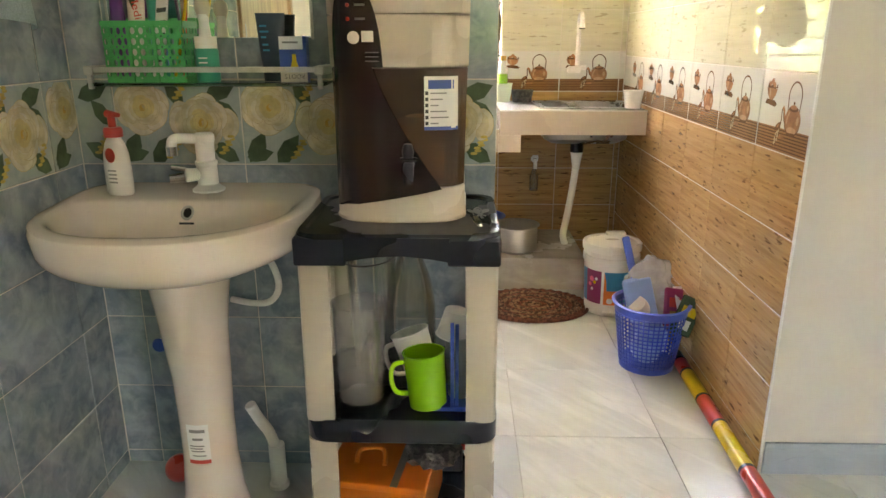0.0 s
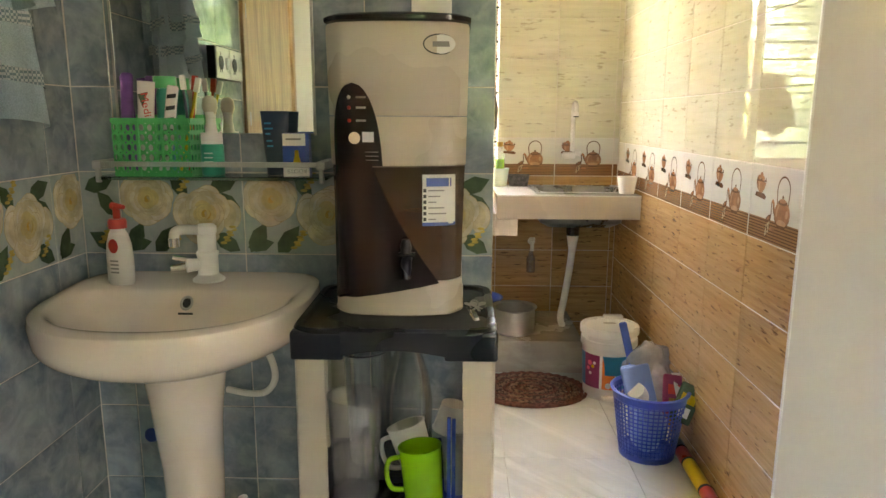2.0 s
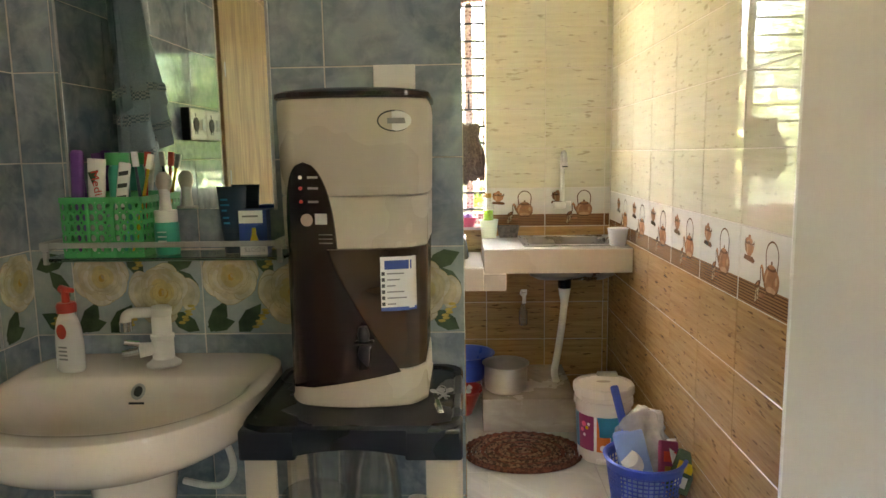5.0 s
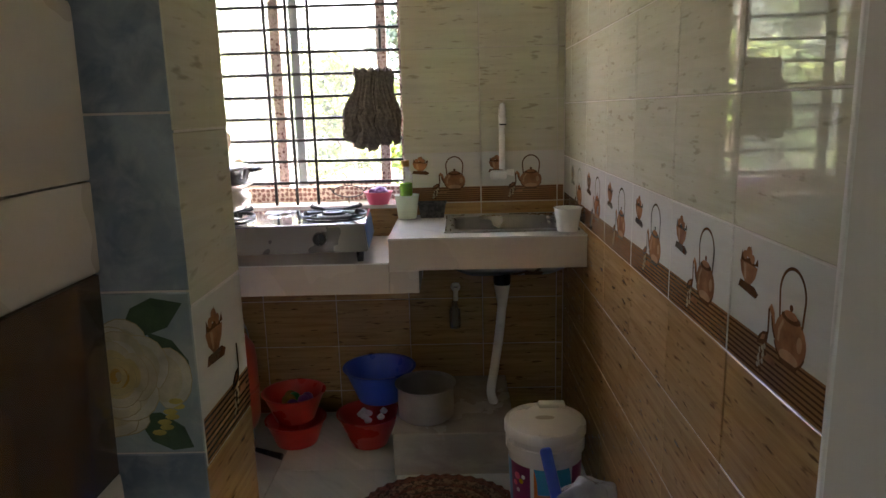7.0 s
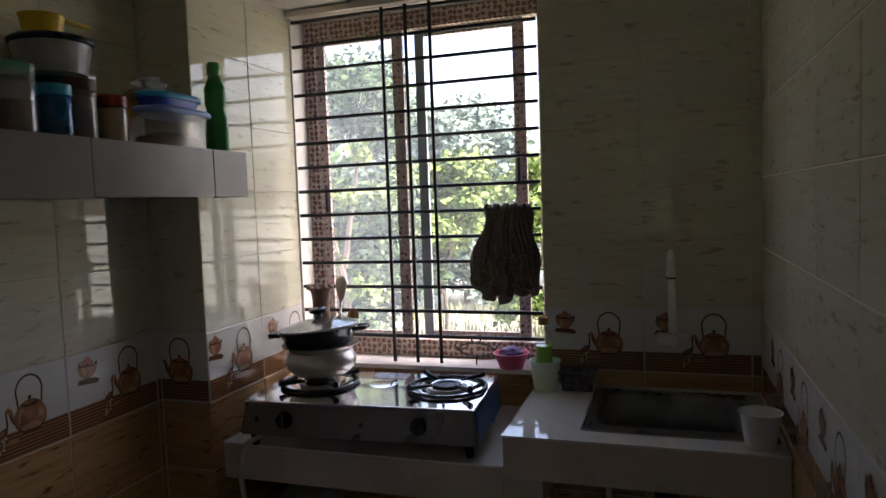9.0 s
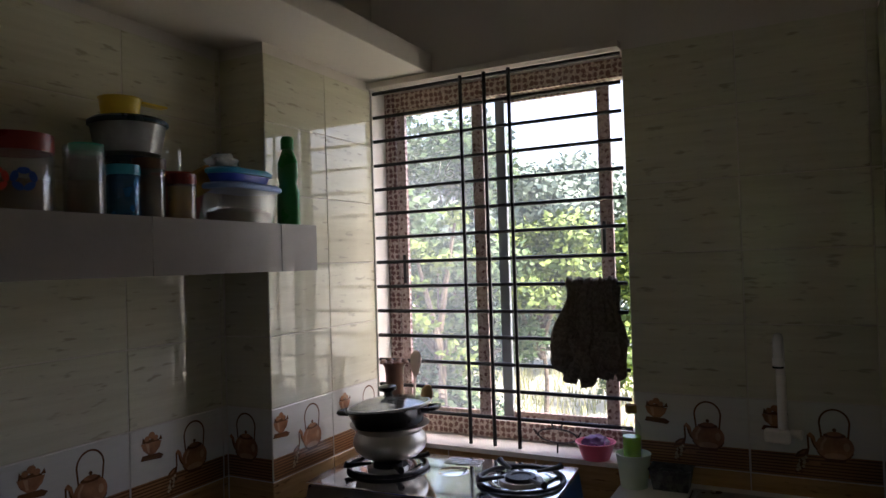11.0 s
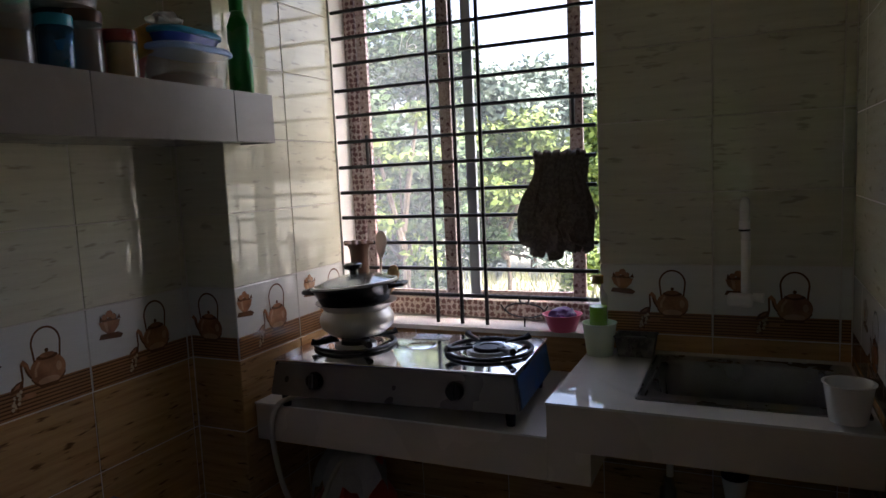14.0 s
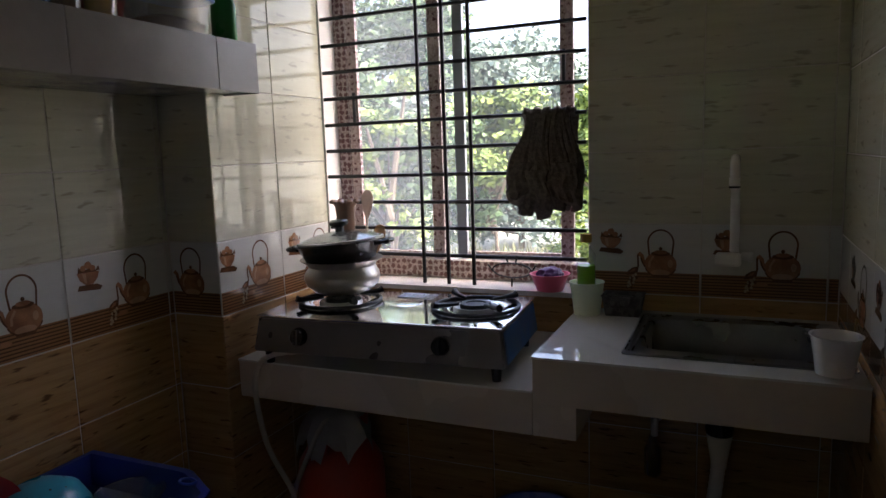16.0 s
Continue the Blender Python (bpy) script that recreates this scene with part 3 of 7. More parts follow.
def teapot_picture(pieces):
    """The printed copper teapot, cup and grapes of one border tile."""
    bm = bmesh.new()
    if "cup" in pieces:
        flat(bm, [(0.030, 0.118), (0.092, 0.112), (0.100, 0.120), (0.086, 0.128), (0.036, 0.130)], 0, 2, 0.0006)
        flat(bm, [(0.032, 0.160), (0.094, 0.158), (0.088, 0.142), (0.074, 0.129), (0.054, 0.129), (0.039, 0.142)], 0, 0, 0.0009)
        flat(bm, [(0.046, 0.158), (0.056, 0.157), (0.058, 0.134), (0.052, 0.134)], 0, 1, 0.0012)
        flat(bm, [(0.038, 0.160), (0.088, 0.158), (0.080, 0.166), (0.046, 0.167)], 0, 2, 0.0011)
        for cx, cz, r in ((0.050, 0.170, 0.008), (0.064, 0.176, 0.010), (0.076, 0.168, 0.008)):
            flat(bm, oval(cx, cz, r, r * 0.9, 10), 0, 0, 0.0013)
        for px, pz in ((0.042, 0.176), (0.090, 0.172), (0.066, 0.187)):
            flat(bm, [(px - 0.007, 0.160), (px + 0.006, 0.160), (px + (0.003 if px > 0.05 else -0.004), pz)], 0, 2, 0.0010)
    if "kettle" in pieces:
        flat(bm, oval(0.200, 0.086, 0.043, 0.036, 24), 0, 0, 0.0010)
        flat_ribbon(bm, [(0.170, 0.076), (0.171, 0.092), (0.181, 0.108)], 0.006, 0, 1, 0.0013)
        flat(bm, oval(0.226, 0.088, 0.007, 0.011, 12), 0, 1, 0.0013)
        flat(bm, oval(0.200, 0.062, 0.026, 0.009, 14), 0, 1, 0.00125)
        flat(bm, [(0.174, 0.056), (0.226, 0.056), (0.222, 0.050), (0.178, 0.050)], 0, 2, 0.0013)
        flat(bm, oval(0.200, 0.116, 0.026, 0.007, 16), 0, 2, 0.0014)
        flat(bm, oval(0.200, 0.120, 0.018, 0.006, 12), 0, 0, 0.0016)
        flat(bm, oval(0.200, 0.130, 0.005, 0.005, 8), 0, 2, 0.0016)
        flat_ribbon(bm, [(0.162, 0.082), (0.153, 0.094), (0.150, 0.108), (0.141, 0.117)], 0.011, 0, 0, 0.0012)
        flat_ribbon(bm, [(0.160, 0.076), (0.153, 0.086), (0.147, 0.104)], 0.004, 0, 2, 0.0014)
        flat_ribbon(bm, [(0.170, 0.110), *arc(0.200, 0.146, 0.034, 180, 0, 18, 0.036), (0.230, 0.110)], 0.0048, 0, 2, 0.0012)
        flat_ribbon(bm, arc(0.200, 0.086, 0.043, 200, 340, 16, 0.036), 0.0035, 0, 2, 0.0015)
    if "grape" in pieces:
        for k in range(16):
            cx, cz = 0.110 + 0.0048 * (k % 4) + 0.0045 * (k // 4) - 0.002 * (k % 2), 0.016 + 0.0098 * (k // 4) + 0.0045 * (k % 3)
            flat(bm, oval(cx, cz, 0.0040, 0.0043, 8), 0, 3 if k % 3 else 2, 0.0010 + 0.00005 * k)
        flat(bm, [(0.108, 0.052), (0.113, 0.066), (0.126, 0.075), (0.140, 0.078), (0.137, 0.064), (0.128, 0.056)], 0, 2, 0.0016)
        flat(bm, [(0.116, 0.060), (0.124, 0.070), (0.134, 0.073), (0.130, 0.064)], 0, 0, 0.0018)
        flat_ribbon(bm, [(0.136, 0.060), (0.140, 0.080), (0.139, 0.112)], 0.005, 0, 2, 0.0015)
        flat(bm, oval(0.150, 0.040, 0.017, 0.006, 10), 0, 0, 0.0012)
    return link_mesh("teapot_picture", bm, [COPPER, COPPER_HI, COPPER_DARK, GRAPE], False)


def petal_ring(bm, cx, cz, r, y, left, right, warm):
    """A rose as rings of overlapping petals, each with a dark edge, a pale rim and a warmer heart."""
    rng = random.Random(int(cx * 1000))
    layer = 0
    for count, dist, size, rim, heart in ((5, 0.74, 0.44, 0, 6), (5, 0.56, 0.46, 0, 6), (5, 0.40, 0.38, 6, 0), (4, 0.26, 0.32, 6, 1), (4, 0.15, 0.23, 1, warm), (3, 0.08, 0.15, 1, 2), (3, 0.03, 0.08, 2, 3)):
        for k in range(count):
            a = 2 * math.pi * (k + 0.43 * layer) / count + rng.uniform(-0.35, 0.35)
            d = dist * rng.uniform(0.72, 1.15)
            px, pz = cx + r * d * math.cos(a), cz + r * d * 0.90 * math.sin(a)
            lift = y + 0.00020 * layer + 0.00003 * k
            s = r * size * rng.uniform(0.88, 1.12)
            tip = rng.uniform(0.05, 0.22)
            def shape(q, inward):
                out = []
                for i in range(16):
                    b = 2 * math.pi * i / 16
                    ux, uz = math.cos(b) * (0.62 + tip * max(0, math.cos(b))), math.sin(b) * (1.0 + 0.07 * math.cos(3 * b + k))
                    x = px - inward * r * math.cos(a) + q * (ux * math.cos(a) - uz * math.sin(a))
                    z = pz - inward * r * math.sin(a) + q * 0.94 * (ux * math.sin(a) + uz * math.cos(a))
                    out.append((min(max(x, left), right), min(max(z, 0.002), 0.178)))
                return out
            flat(bm, shape(s * 1.03, -0.004), 0, 3, lift)
            flat(bm, shape(s, 0.0), 0, rim, lift + 0.00001)
            flat(bm, shape(s * 0.80, 0.075), 0, heart, lift + 0.00002)
        layer += 1


def rose_picture(left=0.0, right=0.31):
    """Two printed yellow roses with leaves and wheat on one border tile."""
    bm = bmesh.new()
    keep = lambda u: left + 0.012 < u < right - 0.012
    for u, v, a, r in ((0.262, 0.155, 20, 0.040), (0.278, 0.110, 130, 0.036), (0.110, 0.030, 50, 0.044), (0.150, 0.150, 130, 0.034), (0.262, 0.026, 150, 0.040), (0.034, 0.035, 60, 0.042), (0.040, 0.020, 10, 0.034)):
        if keep(u) and left + r * 0.8 < u < right - r * 0.8:
            ca, sa = math.cos(radians(a)), math.sin(radians(a))
            pts = [(-r, 0), (-r * 0.5, r * 0.42), (r * 0.2, r * 0.46), (r, 0), (r * 0.3, -r * 0.44), (-r * 0.5, -r * 0.40)]
            pts = [(u + x * ca - z * sa, v + x * sa + z * ca) for x, z in pts]
            flat(bm, [(x, min(max(z, 0.003), 0.177)) for x, z in pts], 0, 4, 0.0005 + u * 0.0004)
    for u, v in ((0.135, 0.030), (0.165, 0.158), (0.268, 0.040)):
        if left + 0.03 < u < right - 0.03:
            for k in range(7):
                flat(bm, oval(u - 0.012 + 0.004 * k + 0.006 * (k % 2), max(0.008, v - 0.016 + 0.006 * k), 0.009, 0.0035, 8), 0, 5, 0.0009 + 0.00006 * k)
    for u, v, r, warm in ((0.070, 0.122, 0.072, 1), (0.212, 0.090, 0.078, 2)):
        if left + r * 0.2 < u < right - r * 0.2:
            petal_ring(bm, u, v, r, 0.0012, left + 0.0025, right - 0.0025, warm)
    return link_mesh("rose_picture", bm, [PETAL_OUT, PETAL_MID, PETAL_IN, PETAL_LINE, LEAF_PRINT, WHEAT_PRINT, PETAL_SOFT], False)


picture_meshes = {}


def lay_tiles(wall, origin, turn, joint, rows, regions, width=0.305, gap=0.0028):
    """Tiles on one wall: origin and turn place its plane, whose u runs to the right as one faces it; regions are (u0, u1, z0, z1)."""
    base = pose(*origin, 0, 0, turn)
    for u0, u1, z0, z1 in regions:
        for ra, rb, kind in rows:
            a, b = max(ra, z0), min(rb, z1)
            if b - a < 0.012:
                continue
            k = math.floor((u0 - joint) / width)
            while joint + k * width < u1 - 0.001:
                ja = joint + k * width
                ua, ub = max(ja, u0), min(ja + width, u1)
                k += 1
                if ub - ua < 0.008:
                    continue
                ob = new("tile", tile_mesh(ub - ua - gap, b - a - gap, kind))
                ob.parent = wall
                wob = random.uniform(-0.0006, 0.0006)
                ob.matrix_basis = base @ pose(ua + gap / 2, wob, a + gap / 2)
                if kind in ("teapot", "rose"):
                    lo, hi = ua - ja, ub - ja
                    if kind == "teapot":
                        have = tuple(n for n, x, y in (("cup", 0.028, 0.102), ("kettle", 0.144, 0.240), ("grape", 0.098, 0.170)) if lo < x and y < hi)
                        make = lambda: teapot_picture(have)
                    else:
                        have = (round(lo, 2), round(hi, 2))
                        make = lambda: rose_picture(lo, hi)
                    if have:
                        if (kind, have) not in picture_meshes:
                            picture_meshes[kind, have] = make()
                        pic = new(kind + "_picture", picture_meshes[kind, have])
                        pic.parent = ob
                        pic.matrix_basis = pose(-lo - gap / 2, 0, 0) @ Matrix.Diagonal((1, 1, 1.125 if kind == "rose" else 1, 1))


def rows_for(datum, pitch, h, top, low, border, high):
    rows = [(datum, datum + h, border)]
    z = datum
    while z > 0.005:
        rows.append((max(0, z - pitch), z, low))
        z -= pitch
    z = datum + h
    while z < top - 0.005:
        rows.append((z, min(top, z + pitch), high))
        z += pitch
    return rows


def tile_all():
    far = rows_for(0.897, 0.2, 0.2, 2.10, "wood", "teapot", "cream")
    near = rows_for(0.868, 0.203, 0.207, 2.10, "wood", "teapot", "cream")
    blue = rows_for(0.859, 0.205, 0.205, 2.10, "blue", "rose", "blue")
    lay_tiles(wall_east, (EAST, 0, 0), -90, -3.560, near, [(-NORTH, -BASIN + 0.006, 0, 2.10)])
    lay_tiles(wall_north, (0, NORTH, 0), 0, 0.258, far, [(WIN_R, EAST, 0, 2.10), (JAMB, WIN_R, 0, WIN_B - 0.018)])
    lay_tiles(wall_west_kitchen, (JAMB, 0, 0), 90, 3.115, far, [(COLUMN, 3.682, 0, 2.09)])
    lay_tiles(wall_west_kitchen, (0, COLUMN, 0), 0, WEST_K - 0.13, far, [(WEST_K, JAMB, 0, 2.09)])
    lay_tiles(wall_west_kitchen, (WEST_K, 0, 0), 90, 2.820, far, [(1.930, COLUMN, 0, 2.09)])
    lay_tiles(wall_basin, (END_X, 0, 0), 90, 1.741, rows_for(0.838, 0.203, 0.207, 2.10, "wood", "teapot", "cream"), [(1.741, 1.926, 0, 2.10)])
    lay_tiles(wall_basin, (0, BASIN, 0), 0, -0.473, blue, [(WEST_D, END_X, 0, 2.10)], 0.31)
    lay_tiles(wall_west_dining, (WEST_D, 0, 0), 90, 1.620, blue, [(0.40, BASIN, 0, 2.10)], 0.31)
    fm = {}
    for i in range(-3, 6):
        for j in range(-6, 9):
            x0, y0 = 0.232 + 0.44 * i, 0.58 + 0.44 * j
            a, b, c, d = max(x0, -1.02), min(x0 + 0.44, 2.6), max(y0, -2.3), min(y0 + 0.44, 3.7)
            if b - a < 0.02 or d - c < 0.02:
                continue
            key = (round(b - a, 3), round(d - c, 3))
            if key not in fm:
                fm[key] = link_mesh("floor_tile", box(0.0008, key[0] - 0.0008, 0.0008, key[1] - 0.0008, -0.006, 0, 0.0006, 1), FLOOR_MARBLE, False)
            ob = new("floor_tile", fm[key])
            ob.parent = floor
            ob.matrix_basis = pose(a, c, random.uniform(-0.0004, 0.0))


# ---- window ----
def window_frame():
    w = structure("window_1", box(JAMB + 0.004, JAMB + 0.045, 3.765, 3.815, WIN_B, WIN_T, 0.003), FILM, "sliding window with patterned film frame", "window")
    w["label"] = "sliding glass window in a patterned film covered frame"
    def bar(name, x0, x1, z0, z1, y0, y1, m=FILM):
        return part(name, box(x0, x1, y0, y1, z0, z1, 0.002), m, w)
    bar("head", JAMB + 0.046, WIN_R - 0.002, 2.035, 2.092, 3.765, 3.815, FILM_PALE)
    bar("foot_rail", JAMB + 0.046, WIN_R - 0.002, WIN_B + 0.002, 0.965, 3.765, 3.815, FILM_PALE)
    bar("side_rail", 0.246, 0.257, 0.967, 2.033, 3.765, 3.815)
    for x0, x1, y, name in ((-0.556, -0.222, 3.772, "sash"), (-0.186, 0.197, 3.795, "sash")):
        s = bar(name, x0, x0 + 0.034, 0.967, 2.033, y, y + 0.016, FILM if y < 3.78 else ALU_GREY)
        for n2, a, b, c, d in (("stile", x1 - 0.04, x1, 0.967, 2.033), ("bottom_rail", x0 + 0.036, x1 - 0.042, 0.967, 0.992), ("top_rail", x0 + 0.036, x1 - 0.042, 2.012, 2.033)):
            part(n2, box(a, b, y, y + 0.016, c, d, 0.002), FILM if n2 == "stile" else FILM_PALE, s)
        p = part("pane", box(x0 + 0.034, x1 - 0.04, y + 0.006, y + 0.010, 0.990, 2.014), HAZY if x0 > -0.3 else DUSTY, s, "clear pane" if x0 > -0.3 else "dusty pane with finger marks")
        p.visible_shadow = False
    p = part("fixed_pane", box(-0.222, -0.186, 3.800, 3.804, 0.967, 2.033), DUSTY, w, "narrow dusty pane")
    p.visible_shadow = False
    for n, pts in (("scratched_figure", [(-0.380, 1.912), (-0.366, 1.923), (-0.352, 1.916), (-0.356, 1.902), (-0.372, 1.892), (-0.350, 1.888), (-0.330, 1.896)]), ("scratched_line", [(-0.405, 1.870), (-0.36, 1.874), (-0.312, 1.868)]),
                   ("scratched_figure", [(-0.384, 1.836), (-0.390, 1.812), (-0.398, 1.786)]), ("scratched_figure", [(-0.345, 1.836), (-0.366, 1.812), (-0.368, 1.788), (-0.348, 1.780), (-0.336, 1.792), (-0.348, 1.802), (-0.364, 1.796)])):
        part(n, tube(smooth_path([(x, 3.7765, z) for x, z in pts], 4), 0.0011, 5), PAPER, w)
    part("latch", box(0.170, 0.180, 3.764, 3.772, 1.50, 1.60, 0.002), IRON, w)
    part("latch", box(-0.540, -0.530, 3.764, 3.772, 1.42, 1.52, 0.002), IRON, w)
    return w


def dusty(name, amount):
    m = bpy.data.materials.new(name)
    m.use_nodes = True
    t = m.node_tree
    c = coords(t)
    f = noise_of(t, c, 70, 5, 0.7, 0.42, 0.72)
    g = noise_of(t, c, 5, 3)
    tr = t.nodes.new("ShaderNodeBsdfTransparent")
    du = t.nodes.new("ShaderNodeBsdfTranslucent")
    gl = t.nodes.new("ShaderNodeBsdfGlossy")
    gl.inputs["Roughness"].default_value = 0.02
    t.links.new(mix_rgb(t, g, (0.70, 0.74, 0.78), (0.86, 0.88, 0.9)), du.inputs[0])
    a = t.nodes.new("ShaderNodeMath")
    a.operation = "MULTIPLY_ADD"
    t.links.new(f, a.inputs[0])
    a.inputs[1].default_value, a.inputs[2].default_value = amount * 0.6, amount * 0.7
    mx = t.nodes.new("ShaderNodeMixShader")
    t.links.new(a.outputs[0], mx.inputs[0])
    t.links.new(tr.outputs[0], mx.inputs[1])
    t.links.new(du.outputs[0], mx.inputs[2])
    m2 = t.nodes.new("ShaderNodeMixShader")
    m2.inputs[0].default_value = 0.04
    t.links.new(mx.outputs[0], m2.inputs[1])
    t.links.new(gl.outputs[0], m2.inputs[2])
    t.links.new(m2.outputs[0], t.nodes["Material Output"].inputs[0])
    return m


DUSTY = dusty("dusty_pane", 0.075)
HAZY = dusty("hazy_pane", 0.030)
# Added tint: cuts the outdoor brightness through the dining room window.
DIM_PANE = thin_clear("green_dimming_pane", (0.20, 0.26, 0.22), 0.05, 0.05, (0.50, 0.58, 0.53))
window_frame()


def window_grille():
    g = thing("window_grille", "black iron bars across the kitchen window", "grille", pose(0, 3.69, WIN_B))
    for k in range(14):
        z = 0.993 + 0.0838 * k - WIN_B
        if z + WIN_B > WIN_T - 0.01:
            break
        part("bar", tube([(JAMB + 0.001, 0, z), (-0.17, 0.001 * (k % 3 - 1), z + 0.0015 * (k % 2)), (WIN_R - 0.001, 0, z)], 0.0062, 8), IRON, g)
    for x in (-0.256, -0.172, -0.088):
        part("upright", tube([(x, -0.010, 0.0), (x, -0.0105, 0.6), (x, -0.010, WIN_T - WIN_B - 0.002)], 0.0062, 8), IRON, g)


window_grille()


def south_window():
    """The barred window of the dining space, seen in the mirror and in the glazed tiles."""
    x0, x1, z0, z1 = S_WIN
    w = structure("window_2", box(x0 + 0.001, x0 + 0.036, -2.42, -2.38, z0 + 0.001, z1 - 0.001, 0.003), CEIL, "sliding glass window with white frame and iron bars", "window")
    for n, a, b, c, d in (("side_rail", x1 - 0.036, x1 - 0.001, z0 + 0.001, z1 - 0.001), ("head", x0 + 0.037, x1 - 0.037, z1 - 0.037, z1 - 0.001), ("foot_rail", x0 + 0.037, x1 - 0.037, z0 + 0.001, z0 + 0.037), ("stile", 0.345, 0.385, z0 + 0.038, z1 - 0.038)):
        part(n, box(a, b, -2.42, -2.38, c, d, 0.003), CEIL, w)
    for a, b in ((x0 + 0.036, 0.345), (0.385, x1 - 0.036)):
        p = part("pane", box(a, b, -2.402, -2.398, z0 + 0.037, z1 - 0.037), DIM_PANE, w, "green tinted pane")
        p.visible_shadow = False
    g = thing("window_grille", "black iron bars across the dining room window", "grille", pose(0, -2.345, z0))
    for k in range(14):
        part("bar", tube([(x0 + 0.001, 0, 0.04 + 0.083 * k), (x1 - 0.001, 0, 0.04 + 0.083 * k)], 0.0062, 8), IRON, g)
    for x in (0.28, 0.365, 0.45):
        part("upright", tube([(x, 0.010, 0.001), (x, 0.010, z1 - z0 - 0.002)], 0.0062, 8), IRON, g)


south_window()

bm = box(WEST_D - 0.03, WEST_D - 0.006, -0.50, 0.33, 0.005, 2.05, 0.003)
door = structure("door_1", bm, DOOR_WOOD, "varnished pale wooden door, closed", "door")
part("door_frame", box(WEST_D - 0.06, WEST_D + 0.012, 0.335, 0.378, 0, 2.098, 0.004), DOOR_WOOD, door)
part("door_frame", box(WEST_D - 0.06, WEST_D + 0.012, -0.548, -0.505, 0, 2.098, 0.004), DOOR_WOOD, door)
part("door_frame", box(WEST_D - 0.06, WEST_D + 0.012, -0.503, 0.333, 2.055, 2.098, 0.004), DOOR_WOOD, door)
for z in (1.16, 1.62):
    part("hinge", tube([(WEST_D + 0.004, 0.325, z), (WEST_D + 0.004, 0.325, z + 0.06)], 0.008, 10), STEEL, door)

# ---- counters ----
def counters():
    def slab(x0, x1, y0, y1, z0, z1):
        """A slab with the sink's opening through it."""
        def rect(a, b, c, d, z):
            return [(a, c, z), (b, c, z), (b, d, z), (a, d, z)]
        hole = (0.445, 0.855, 3.305, 3.605)
        bm = add_rings(bmesh.new(), [rect(x0, x1, y0, y1, z0), rect(x0, x1, y0, y1, z1), rect(*hole, z1), rect(*hole, z0)], loop=True)
        bmesh.ops.recalc_face_normals(bm, faces=bm.faces)
        return bm
    s = tagged(new("sink_counter", link_mesh("sink_counter", slab(0.234, 0.891, 3.186, 3.701, 0.741, 0.845), COUNTER_FACE)), "cream tiled counter slab around a steel sink", "counter", kind="structure")
    part("top_tile", slab(0.232, 0.891, 3.184, 3.701, 0.8455, 0.851), STONE_TOP, s, "glossy white counter tile")
    h = tagged(new("stove_counter", link_mesh("stove_counter", box(JAMB + 0.001, 0.231, 3.192, 3.701, 0.661, 0.7625, 0.002), COUNTER_FACE)), "lower cream tiled counter slab under the stove", "counter", kind="structure")
    part("slab_end", box(0.2315, 0.332, 3.192, 3.701, 0.661, 0.739, 0.002), COUNTER_FACE, h)
    part("top_tile", box(JAMB + 0.001, 0.2305, 3.189, 3.701, 0.763, 0.768, 0.001), STONE_TOP, h, "white counter tile with a thin edge")
    st = tagged(new("floor_plinth", link_mesh("floor_plinth", box(0.222, 0.655, 3.175, 3.701, 0, 0.158, 0.004), PLINTH_MARBLE)), "low grey marble tiled plinth under the sink", "plinth", kind="structure")
    sh = tagged(new("wall_shelf", link_mesh("wall_shelf", box(WEST_K + 0.001, -0.494, 1.935, 3.21, 1.482, 1.598, 0.003), SHELF_FACE)), "thick tiled concrete wall shelf", "shelf", kind="structure")
    for a, b in ((1.937, 2.295), (2.297, 2.667), (2.669, 3.065), (3.067, 3.212)):
        part("face_tile", box(-0.4935, -0.488, a, b, 1.478, 1.602, 0.001), SHELF_FACE, sh)
    part("end_tile", box(-0.604, -0.496, 3.2105, 3.214, 1.478, 1.602, 0.001), SHELF_FACE, sh)


counters()


